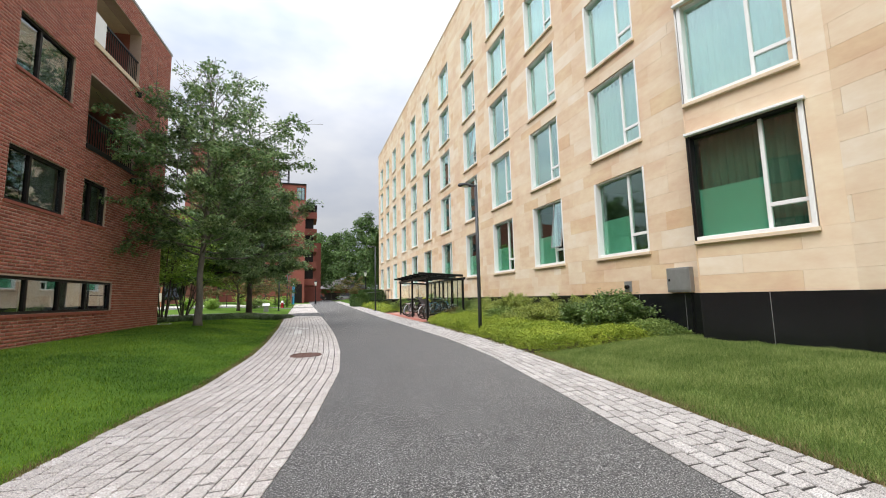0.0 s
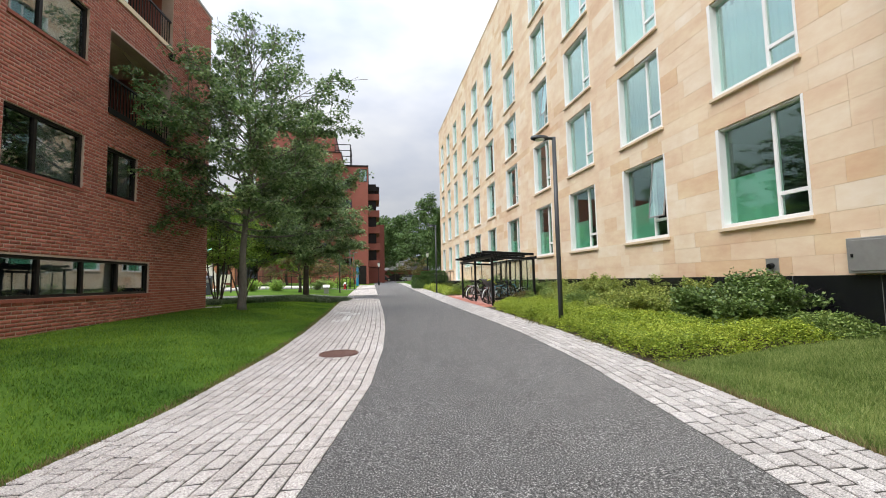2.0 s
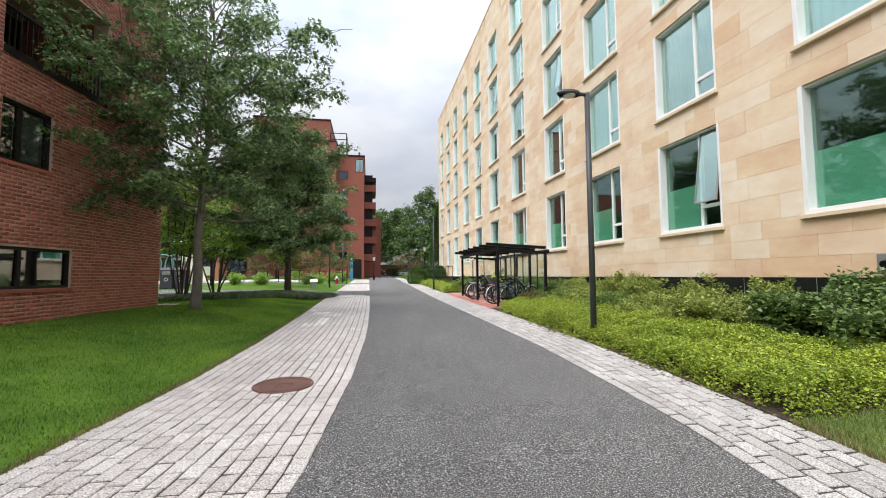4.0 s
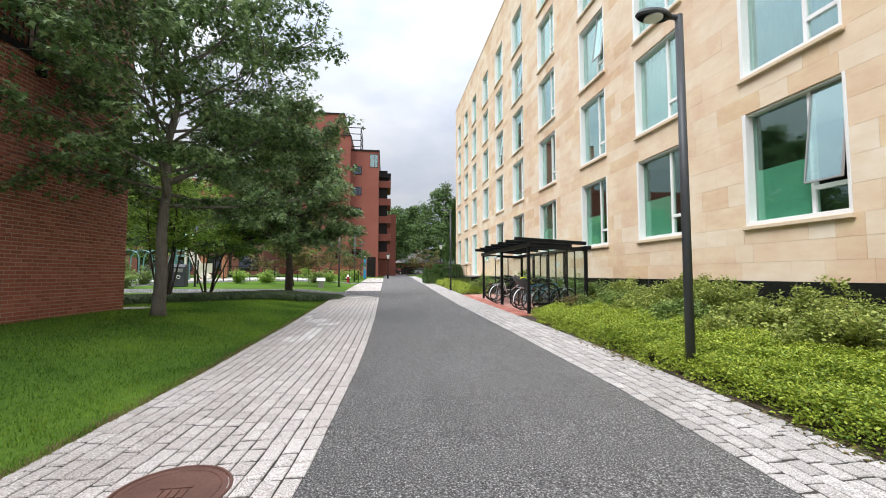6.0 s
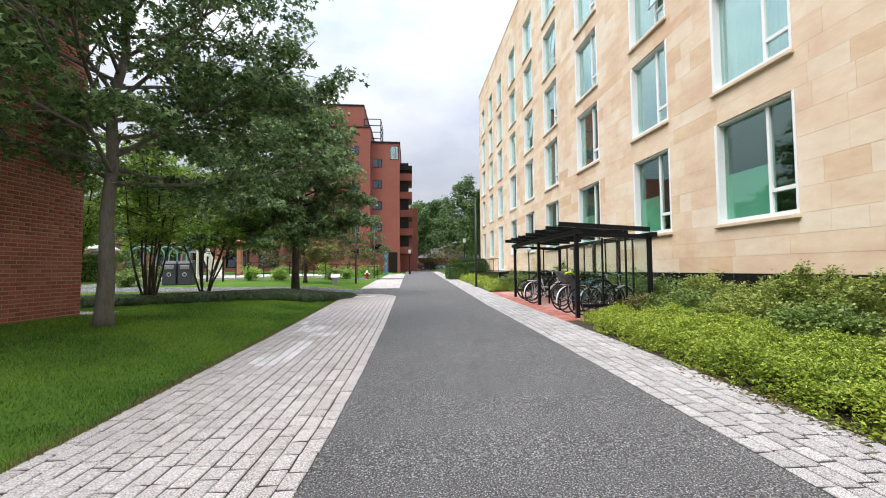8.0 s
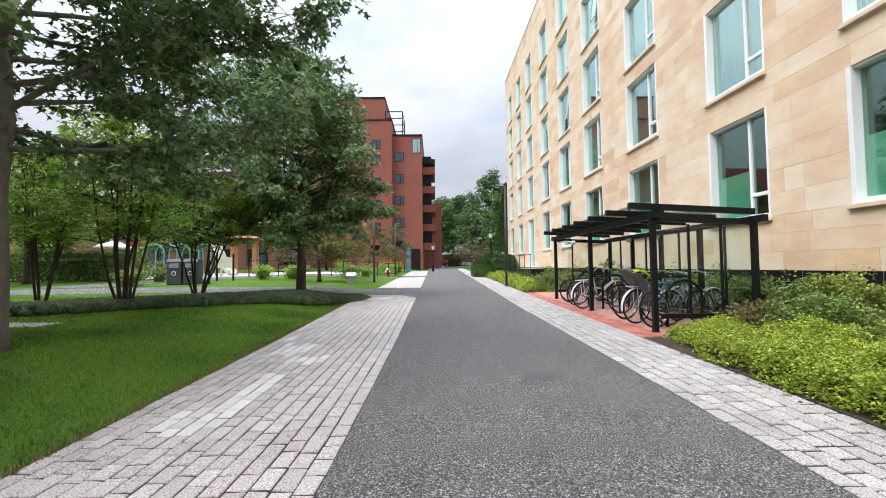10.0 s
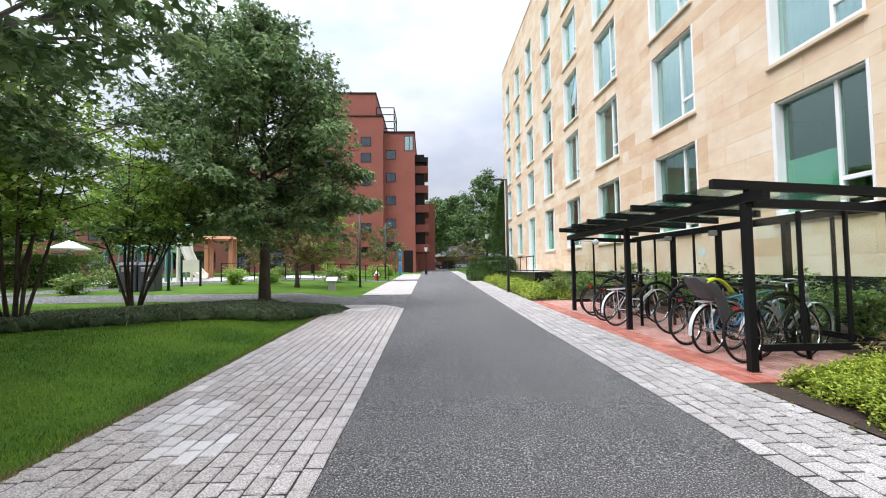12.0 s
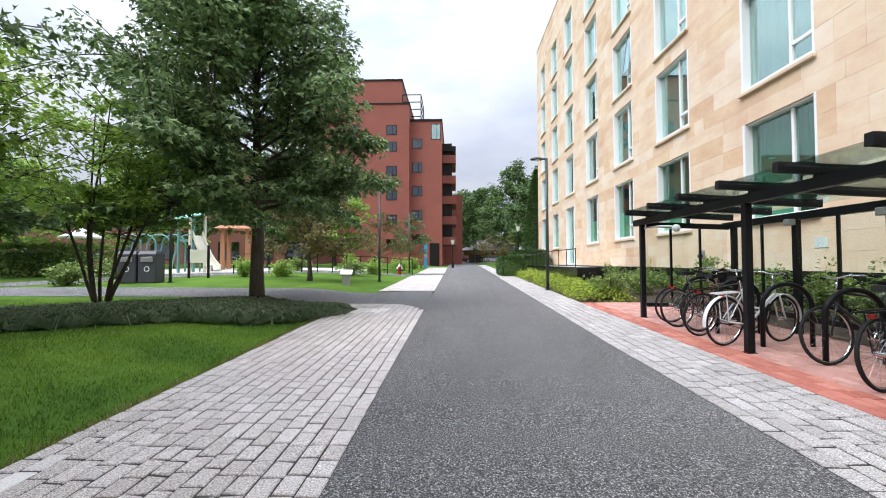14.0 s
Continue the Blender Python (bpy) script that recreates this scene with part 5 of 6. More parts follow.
def tufts(name, label, pts, h, mat, seed, per=70, spread=0.16):
    """Arching grassy tufts at the given places."""
    rng = np.random.default_rng(seed)
    P = np.repeat(np.array(pts), per, 0)
    n = len(P)
    base = np.stack([P[:, 0] + rng.normal(0, spread, n), P[:, 1] + rng.normal(0, spread, n)], 1)
    z = lawn_z(base[:, 0], base[:, 1])
    a = rng.uniform(0, 6.28, n)
    out = rng.uniform(0.5, 1.6, n) * h
    hh = h * rng.uniform(0.45, 1.0, n)
    w = 0.006
    sx, sy = -np.sin(a) * w, np.cos(a) * w
    b0 = np.stack([base[:, 0] - sx, base[:, 1] - sy, z], 1)
    b1 = np.stack([base[:, 0] + sx, base[:, 1] + sy, z], 1)
    m0 = np.stack([base[:, 0] + np.cos(a) * out * 0.4 - sx, base[:, 1] + np.sin(a) * out * 0.4 - sy, z + hh], 1)
    m1 = np.stack([base[:, 0] + np.cos(a) * out * 0.4 + sx, base[:, 1] + np.sin(a) * out * 0.4 + sy, z + hh], 1)
    t = np.stack([base[:, 0] + np.cos(a) * out, base[:, 1] + np.sin(a) * out, z + hh * 0.6], 1)
    v = np.stack([b0, b1, m1, t, m0], 1).reshape(-1, 3)
    ob = new(name, array_mesh(name, v, np.arange(5 * n).reshape(n, 5), mat))
    recentred(ob)
    return tagged(ob, label, "grass border", kind="stuff")


rt = np.random.default_rng(77)
LINE = ([-9.2, -7.6, -6.4, -5.2, -3.2, -0.95], [19.6, 20.9, 21.9, 22.75, 24.05, 25.35])
bx = rt.uniform(-9.2, -1.05, 1150)
across = rt.uniform(-0.95, 0.85, len(bx)) * np.clip((-0.9 - bx) / 1.2, 0.25, 1)
bx, by = bx + across * -0.55, np.interp(bx, *LINE) + across * 0.83 + rt.normal(0, 0.06, len(bx))
tufts("lily_turf", "grey-green grassy border between lawn and side path", np.stack([bx, by], 1), 0.24, M_LILY, 141, 42, 0.15)
ys = rt.uniform(20.0, 29.0, 40000)
xs = rt.uniform(-13.0, -0.9, len(ys))
ok = (ys > np.interp(xs, *LINE) + 1.05) & (ys < 26.5)
blades("border_grass", "short mown lawn grass beside the side path", xs[ok], ys[ok], 0.045, M_BLADE, 95)

# trees
tree("maple_tree", "maple with grey bark and dense dark green crown on the lawn", (-3.42, 16.35), 9.6, 3.2, 2.35, 0.125, 45000, 0.11, M_MAPLE, 11, 56, group="lawn maples", aspect=0.95, lean=0.4, spray=38, spray_r=0.24, shape=ROUND, rise=14, high=0.10, bark=M_PALEBARK)
tree("maple_tree", "spreading maple with dark trunk beside the side path", (-2.87, 25.7), 9.0, 2.95, 2.2, 0.165, 60000, 0.15, M_MAPLE, 15, 64, group="lawn maples", aspect=0.8, lean=-0.5, spray=42, spray_r=0.37, shape=PYRAMID, rise=8, droop=0.5, flat=0.18)
multistem("multi_stem_tree", "small tree with many slender stems in the border", (-5.95, 21.85), 4.8, 2.0, 8500, 0.11, M_BRIGHTLEAF, 31, 8, group="border trees")
multistem("multi_stem_tree", "small tree with many slender stems in the border", (-5.85, 24.85), 4.4, 1.9, 8000, 0.11, M_BRIGHTLEAF, 32, 8, group="border trees")
multistem("multi_stem_tree", "small bright green tree beside the brick building", (-9.6, 23.6), 4.8, 2.0, 9000, 0.12, M_BRIGHTLEAF, 33, 7, group="border trees")
tree("small_tree", "small sparse tree with rusty leaves by the side path", (-4.5, 33.9), 4.7, 2.45, 0.9, 0.11, 13000, 0.10, M_RUSTLEAF, 41, 26, shape=PYRAMID, rise=22)
tree("small_tree", "small rusty-leaved tree near the tower", (-3.6, 45.5), 4.0, 2.0, 1.0, 0.08, 3500, 0.12, M_RUSTLEAF, 42, 16)
tree("small_tree", "small green tree before the brick tower", (-2.6, 57), 5.0, 2.0, 1.4, 0.08, 3500, 0.14, M_FARLEAF, 43, 16)
tree("small_tree", "small green tree at the end of the path", (5.4, 88), 4.2, 2.2, 1.2, 0.08, 3000, 0.16, M_FARLEAF, 44, 14)
tree("small_tree", "rusty-leaved tree at the end of the path", (7.6, 74), 4.0, 2.6, 1.0, 0.08, 3500, 0.16, M_RUSTLEAF, 45, 16)
for i, (x, y, h, r) in enumerate([(3.0, 128, 20, 7), (9.5, 122, 20, 7), (15.5, 108, 23, 7.5), (22, 104, 25, 8), (19, 92, 19, 6.5), (28, 118, 26, 9), (-6, 132, 18, 7), (13, 134, 23, 8), (5.5, 138, 22, 8)]):
    tree("far_tree", "tall dark green tree beyond the path's end", (x, y), h, r, 3.5, 0.3, 13000, 0.42, M_FARLEAF, 60 + i, 34, group="far trees", aspect=0.9, spray=22, spray_r=0.95)
for i, (x, y, h, r) in enumerate([(-19, 46, 8, 4), (-25, 52, 9.5, 4.5), (-33, 48, 9, 4.5), (-14.5, 52, 8, 3.6), (-9.5, 55, 7.5, 3.4), (-40, 40, 10, 5), (-20, 34, 6.5, 3.2)]):
    tree("garden_tree", "leafy green tree behind the playground", (x, y), h, r, 2.0, 0.16, 6500, 0.26, M_FARLEAF if i % 3 == 0 else M_BRIGHTLEAF, 80 + i, 26, group="garden trees", aspect=0.9, spray_r=0.55)
# conifer at the corner of the sandstone building
rc = np.random.default_rng(5)
con = thing("conifer", "dark narrow conifer at the building corner", "tree", at=(9.6, 55.5, float(base_z(55.5))))
part("trunk", Geo().tube([(0, 0, 0), (0, 0, 9.0)], [0.14, 0.03], 8), M_BARK, con)
n = 9000
h = rc.uniform(0.03, 1, n) ** 0.8
a = rc.uniform(0, 6.28, n)
rr = (1 - h) ** 0.7 * 1.6 * rc.uniform(0.6, 1.05, n)
pos = np.stack([np.cos(a) * rr, np.sin(a) * rr, 0.4 + h * 9.0], 1)
part("crown", leaf_mesh("crown", pos, np.stack([np.cos(a), np.sin(a), 0.9 + 0 * a], 1) + rc.normal(0, 0.3, (n, 3)), 0.22, 0.4, M_HEDGE, rc), None, con)


def hedge(name, label, x0, y0, x1, y1, h, seed, mat=M_HEDGE, leaf=0.07, dens=900, z=None):
    """A clipped hedge with a leafy skin over dark twigs."""
    rng = np.random.default_rng(seed)
    z = float(lawn_z((x0 + x1) / 2, (y0 + y1) / 2)) - 0.03 if z is None else z
    cx, cy = (x0 + x1) / 2, (y0 + y1) / 2
    root = thing(name, label, "hedge", at=(cx, cy, z))
    wx, wy = (x1 - x0) / 2, (y1 - y0) / 2
    n = int(dens * (wx * wy * 4 + 4 * h * (wx + wy)))
    q = rng.uniform(-1, 1, (n, 3))
    ax = rng.choice(3, n, p=np.array([wy * h, wx * h, wx * wy * 2]) / (wy * h + wx * h + wx * wy * 2))
    for k in range(2):
        q[ax == k, k] = np.sign(q[ax == k, k])
    q[ax == 2, 2] = 1
    rnd = np.maximum(np.abs(q).sum(1, keepdims=True) / 2.2, 1) ** 0.6
    pos = np.stack([q[:, 0] / rnd[:, 0] * wx, q[:, 1] / rnd[:, 0] * wy, (q[:, 2] / rnd[:, 0] + 1) / 2 * h], 1) + rng.normal(0, 0.05, (n, 3))
    pos[:, 2] = np.maximum(pos[:, 2], 0.02)
    part("leaves", leaf_mesh("leaves", pos, q + rng.normal(0, 0.5, (n, 3)), leaf, 0.6, mat, rng), None, root)
    twig = Geo()
    for k in range(int(10 + 12 * wx * wy)):
        bx, by = rng.uniform(-wx * 0.7, wx * 0.7), rng.uniform(-wy * 0.7, wy * 0.7)
        twig.tube([(bx, by, 0), (bx + rng.normal(0, 0.08), by + rng.normal(0, 0.08), h * 0.9)], [0.015, 0.006], 5)
    twig.box(-wx * 0.8, -wy * 0.8, 0.05, wx * 0.8, wy * 0.8, h * 0.8)
    part("twig_core", twig, M_HEDGE, root)
    return root


hedge("clipped_hedge", "clipped rounded dark green hedge beside the path", 4.75, 41.6, 6.1, 45.2, 1.15, 401, leaf=0.1, dens=500)
hedge("clipped_hedge", "clipped dark green hedge behind the black planter", 6.1, 45.4, 8.5, 49.5, 1.5, 402, leaf=0.1, dens=450)
hedge("leafy_hedge", "long leafy green hedge behind the side path", -30, 35.5, -15.5, 37.0, 1.5, 403, M_SHRUB, 0.16, 220)
for i, (x, y, h) in enumerate([(-8.3, 35.7, 1.0), (-13.2, 34.2, 1.1), (-6.6, 36.2, 0.8), (-3.9, 38.4, 1.0), (-2.6, 50, 1.2), (-4.4, 48.5, 1.2), (-6.2, 47.5, 1.3), (-7.8, 41, 0.9), (-3.2, 41.0, 0.9), (-12.4, 30.9, 0.9), (-1.9, 54, 1.2)]):
    shrub("garden_shrub", "rounded green garden shrub on the lawn", (x, y), h, h * 0.75, 1300, 0.11, M_SHRUB if i % 2 else M_BRIGHTLEAF, 420 + i, group="garden shrubs")


# ---- bike shelter ----
SH_F, SH_R = 5.50, 7.20
shelter = thing("bike_shelter", "black steel bike shelter with glass roof and walls", "bike shelter", at=(0, 0, 0))
FRONT = [(5.44, 18.50), (5.50, 21.52), (5.56, 24.60)]
REAR = [(SH_R, 18.47), (SH_R, 19.93), (SH_R, 21.40), (SH_R, 22.85), (SH_R, 24.32)]
PADZ = 0.026
for x, y in FRONT + REAR:
    zz = float(base_z(y)) + PADZ
    post = part("post", Geo().box(x - 0.045, y - 0.045, zz, x + 0.045, y + 0.045, 2.24, 0.006), M_BLACK, shelter)
    part("base_plate", Geo().box(x - 0.058, y - 0.058, zz - 0.002, x + 0.058, y + 0.058, zz + 0.01), M_BLACK, post)
part("front_beam", Geo().beam((5.44, 18.2, 2.29), (5.57, 24.95, 2.29), 0.09, 0.12), M_BLACK, shelter)
part("rear_beam", Geo().beam((SH_R, 18.2, 2.20), (SH_R, 24.6, 2.20), 0.09, 0.12), M_BLACK, shelter)
part("end_beam", Geo().beam((5.49, 18.48, 2.23), (SH_R - 0.05, 18.48, 2.16), 0.07, 0.10), M_BLACK, shelter)
part("end_beam", Geo().beam((5.60, 24.5, 2.23), (SH_R - 0.05, 24.4, 2.16), 0.07, 0.10), M_BLACK, shelter)
for k in range(7):
    y = 18.48 + k * 0.985
    rafter = part("rafter", Geo().beam((5.02 + 0.02 * k, y, 2.46), (7.22, y, 2.34), 0.075, 0.105), M_BLACK, shelter)
    part("bracket", Geo().box(5.44 + 0.02 * k, y - 0.05, 2.345, 5.52 + 0.02 * k, y + 0.05, 2.395), M_BLACK, rafter)
for k in range(6):
    y = 18.48 + k * 0.985
    part("roof_pane", Geo().hexa([(5.12, y + 0.05, 2.462), (7.21, y + 0.05, 2.352), (7.21, y + 0.935, 2.352), (5.12, y + 0.935, 2.462)], [(5.12, y + 0.05, 2.474), (7.21, y + 0.05, 2.364), (7.21, y + 0.935, 2.364), (5.12, y + 0.935, 2.474)]), M_ROOFGLASS, shelter)
for (x0, y0), (x1, y1) in zip(REAR[:-1], REAR[1:]):
    zz = float(base_z(y0))
    part("low_rail", Geo().box(SH_R - 0.03, y0 + 0.05, zz + 0.26, SH_R + 0.03, y1 - 0.05, zz + 0.34), M_BLACK, shelter)
    ym = (y0 + y1) / 2
    part("mullion", Geo().box(SH_R - 0.018, ym - 0.018, zz + 0.34, SH_R + 0.018, ym + 0.018, 2.14), M_BLACK, shelter)
    part("wall_pane", Geo().box(SH_R - 0.005, y0 + 0.05, zz + 0.34, SH_R + 0.005, ym - 0.02, 2.14), M_CLEAR, shelter)
    part("wall_pane", Geo().box(SH_R - 0.005, ym + 0.02, zz + 0.34, SH_R + 0.005, y1 - 0.05, 2.14), M_CLEAR, shelter)
for y in (18.48, 24.45):
    zz = float(base_z(y))
    part("low_rail", Geo().box(5.55, y - 0.03, zz + 0.26, SH_R - 0.05, y + 0.03, zz + 0.34), M_BLACK, shelter)
    for xm in (6.05, 6.62):
        part("mullion", Geo().box(xm - 0.018, y - 0.018, zz + 0.34, xm + 0.018, y + 0.018, 2.13), M_BLACK, shelter)
    part("wall_pane", Geo().box(5.55, y - 0.005, zz + 0.34, 6.03, y + 0.005, 2.12), M_CLEAR, shelter)
    part("wall_pane", Geo().box(6.07, y - 0.005, zz + 0.34, 6.60, y + 0.005, 2.12), M_CLEAR, shelter)
    part("wall_pane", Geo().box(6.64, y - 0.005, zz + 0.34, SH_R - 0.05, y + 0.005, 2.12), M_CLEAR, shelter)
camg = part("camera_arm", Geo().tube([(5.58, 24.55, 2.16), (5.75, 24.3, 2.18), (5.9, 24.1, 2.16)], 0.018, 8), M_WHITE, shelter, "white security camera arm")
bm = bmesh.new()
bmesh.ops.create_uvsphere(bm, u_segments=14, v_segments=8, radius=0.075, matrix=Matrix.Translation((5.95, 24.05, 2.12)))
gg = Geo()
gg.take(bm)
part("camera_dome", gg, M_WHITE, camg, smooth=True)
for y in (21.4, 22.85):
    part("junction_box", Geo().box(SH_R - 0.16, y - 0.06, 2.06, SH_R - 0.05, y + 0.06, 2.16, 0.01), M_STEEL, shelter)

# hoops
for i, y in enumerate((19.0, 19.95, 20.93, 21.88, 22.85, 23.8)):
    zz = float(base_z(y)) + PADZ
    rack = Geo().tube([(5.93, y, zz)] + [(6.26 - 0.33 * math.cos(a), y, zz + 0.55 + 0.30 * math.sin(a)) for a in np.linspace(0, math.pi, 13)] + [(6.59, y, zz)], 0.03, 10)
    ob = new("bike_rack", rack.mesh("bike_rack", M_BLACK, True))
    tagged(recentred(ob), "black steel hoop bike rack on red pavers", "bike rack", "bike racks")


# fallen leaves along the bed
rf = np.random.default_rng(55)
n = 760
fy = np.concatenate([rf.uniform(7.5, 18, n // 4), rf.normal(9.6, 0.5, n // 4), rf.normal(12.9, 0.6, n // 2)])
fx = edge(PAVE_R, fy) - np.abs(rf.normal(0, 0.12, n)) + 0.08
pos = np.stack([fx, fy, base_z(fy) + 0.034], 1)
way = np.stack([rf.normal(0, 1, n), rf.normal(0, 1, n), rf.normal(0, 0.12, n)], 1)
tagged(recentred(new("fallen_leaves", leaf_mesh("fallen_leaves", pos, way, 0.045, 0.6, M_RUSTLEAF, rf))), "dry brown fallen leaves on the granite edging", "fallen leaves", kind="stuff")


# ---- bicycles ----
def bicycle(label, at, turn, lean, frame_mat, fender=None, step_through=False, extra=""):
    """Rear wheel at x=0, front wheel at x=1.05, wheels in the xz plane."""
    x, y = at
    root = new("bicycle")
    root.matrix_basis = pose(x, y, float(base_z(y)) + PADZ + 0.002, lean, 0, turn)
    tagged(root, label, "bicycle", "bicycles in the shelter")
    R = 0.335
    for wx, nm in ((0.0, "rear_wheel"), (1.05, "front_wheel")):
        rim = part(nm, Geo().ring((wx, 0, R), R - 0.035, 0.011, "y", 28, 6), M_CHROME, root)
        part("tyre", Geo().ring((wx, 0, R), R - 0.018, 0.018, "y", 28, 6), M_RUBBER, rim)
        part("hub", Geo().tube([(wx, -0.05, R), (wx, 0.05, R)], 0.022, 10), M_CHROME, rim)
        sp = Geo()
        for k in range(20):
            a = 2 * math.pi * k / 20
            sp.tube([(wx + 0.02 * math.cos(a), 0.02 * (-1) ** k, R + 0.02 * math.sin(a)), (wx + (R - 0.04) * math.cos(a + 0.15), 0, R + (R - 0.04) * math.sin(a + 0.15))], 0.0018, 3, False)
        part("spokes", sp, M_CHROME, rim)
    bb, seat, head, fork = (0.44, 0, 0.28), (0.28, 0, 0.78), (0.86, 0, 0.82), (0.90, 0, 0.70)
    fr = Geo().tube([bb, seat], 0.016, 8).tube([bb, fork], 0.019, 8).tube([head, fork], 0.02, 8)
    if step_through:
        fr.tube([(0.34, 0, 0.52), (0.62, 0, 0.50), fork], 0.017, 8)
    else:
        fr.tube([(0.29, 0, 0.74), head], 0.016, 8)
    for s in (-1, 1):
        fr.tube([(0, 0.055 * s, R), (bb[0], 0.03 * s, bb[2])], 0.009, 6).tube([(0, 0.055 * s, R), (0.29, 0.02 * s, 0.72)], 0.008, 6)
        fr.tube([(1.05, 0.055 * s, R), (0.93, 0.045 * s, 0.68), (0.90, 0, 0.71)], 0.011, 6)
    part("frame", fr, frame_mat, root, smooth=True)
    part("seat_post", Geo().tube([seat, (0.25, 0, 0.90)], 0.012, 8), M_CHROME, root)
    part("saddle", Geo().hexa([(0.10, -0.075, 0.90), (0.40, -0.015, 0.905), (0.40, 0.015, 0.905), (0.10, 0.075, 0.90)], [(0.11, -0.07, 0.955), (0.39, -0.012, 0.94), (0.39, 0.012, 0.94), (0.11, 0.07, 0.955)]), M_RUBBER, root)
    bar = part("handlebar", Geo().tube([head, (0.85, 0, 0.96)], 0.014, 8).tube([(0.72, -0.29, 0.99), (0.85, -0.15, 1.0), (0.87, 0, 0.97), (0.85, 0.15, 1.0), (0.72, 0.29, 0.99)], 0.011, 8), M_CHROME, root, smooth=True)
    for s in (-1, 1):
        part("grip", Geo().tube([(0.66, 0.31 * s, 0.985), (0.75, 0.262 * s, 0.992)], 0.017, 8), M_RUBBER, bar)
    crank = part("crankset", Geo().ring((bb[0], 0.05, bb[2]), 0.085, 0.008, "y", 20, 5).tube([(bb[0], -0.08, bb[2]), (bb[0], 0.08, bb[2])], 0.018, 8).beam((bb[0], 0.08, bb[2]), (bb[0] + 0.13, 0.08, bb[2] - 0.1), 0.018, 0.012).beam((bb[0], -0.08, bb[2]), (bb[0] - 0.13, -0.08, bb[2] + 0.1), 0.018, 0.012), M_CHROME, root)
    part("pedal", Geo().box(bb[0] + 0.09, 0.085, bb[2] - 0.115, bb[0] + 0.18, 0.17, bb[2] - 0.09), M_RUBBER, crank)
    part("pedal", Geo().box(bb[0] - 0.18, -0.17, bb[2] + 0.09, bb[0] - 0.09, -0.085, bb[2] + 0.115), M_RUBBER, crank)
    part("chain", Geo().tube([(bb[0], 0.05, bb[2] + 0.085), (0, 0.045, R + 0.035)], 0.005, 4).tube([(bb[0], 0.05, bb[2] - 0.085), (0, 0.045, R - 0.035)], 0.005, 4), M_BRONZE, root)
    if fender:
        for wx, a0, a1 in ((0.0, 20, 190), (1.05, -10, 140)):
            g, steps = Geo(), 14
            for k in range(steps + 1):
                p = radians(a0 + (a1 - a0) * k / steps)
                for rr, yy in ((R + 0.018, -0.028), (R + 0.018, 0.028), (R + 0.025, 0.022), (R + 0.025, -0.022)):
                    g.v.append((wx + rr * math.cos(p), yy, R + rr * math.sin(p)))
            for k in range(steps):
                for c in range(4):
                    g.f.append((4 * k + c, 4 * k + (c + 1) % 4, 4 * k + 4 + (c + 1) % 4, 4 * k + 4 + c))
            part("fender", g, fender, root)
    if "rack" in extra:
        g = Geo().beam((-0.2, -0.06, 0.72), (0.24, -0.06, 0.74), 0.014, 0.014).beam((-0.2, 0.06, 0.72), (0.24, 0.06, 0.74), 0.014, 0.014)
        for k in range(5):
            g.beam((-0.2 + 0.1 * k, -0.06, 0.722 + 0.004 * k), (-0.2 + 0.1 * k, 0.06, 0.722 + 0.004 * k), 0.014, 0.014)
        g.beam((0, -0.06, R), (-0.05, -0.06, 0.72), 0.01, 0.01).beam((0, 0.06, R), (-0.05, 0.06, 0.72), 0.01, 0.01)
        part("luggage_rack", g, fender or M_BLACK, root)
    if "child" in extra:
        g = Geo()
        spine = [(-0.36, 1.06, 0.10, 0.03), (-0.31, 0.99, 0.14, 0.09), (-0.24, 0.90, 0.155, 0.15), (-0.16, 0.81, 0.155, 0.19), (-0.06, 0.755, 0.15, 0.17), (0.05, 0.735, 0.14, 0.11), (0.15, 0.735, 0.12, 0.06)]
        rows_ = []
        for k, (x, z, w, wing) in enumerate(spine):
            a, b = spine[max(0, k - 1)], spine[min(len(spine) - 1, k + 1)]
            d = Vector((b[0] - a[0], 0, b[1] - a[1])).normalized()
            nrm = Vector((-d.z, 0, d.x))
            c = Vector((x, 0, z))
            sec = [(-w, wing), (-w * 0.97, wing * 0.35), (-w * 0.7, 0.02), (0, 0), (w * 0.7, 0.02), (w * 0.97, wing * 0.35), (w, wing)]
            rows_.append(([c + Vector((0, p, 0)) + nrm * q for p, q in sec], [c + Vector((0, p * 1.06, 0)) + nrm * (q - 0.018) for p, q in sec]))
        for r0, r1 in zip(rows_[:-1], rows_[1:]):
            for k in range(6):
                g.face([tuple(r0[0][k]), tuple(r0[0][k + 1]), tuple(r1[0][k + 1]), tuple(r1[0][k])])
                g.face([tuple(r0[1][k + 1]), tuple(r0[1][k]), tuple(r1[1][k]), tuple(r1[1][k + 1])])
            for k in (0, 6):
                g.face([tuple(r0[0][k]), tuple(r1[0][k]), tuple(r1[1][k]), tuple(r0[1][k])])
        for r in (rows_[0], rows_[-1]):
            for k in range(6):
                g.face([tuple(r[0][k]), tuple(r[0][k + 1]), tuple(r[1][k + 1]), tuple(r[1][k])])
        seat_shell = part("child_seat", g, M_GREYPLASTIC, root, "grey plastic child seat", smooth=True)
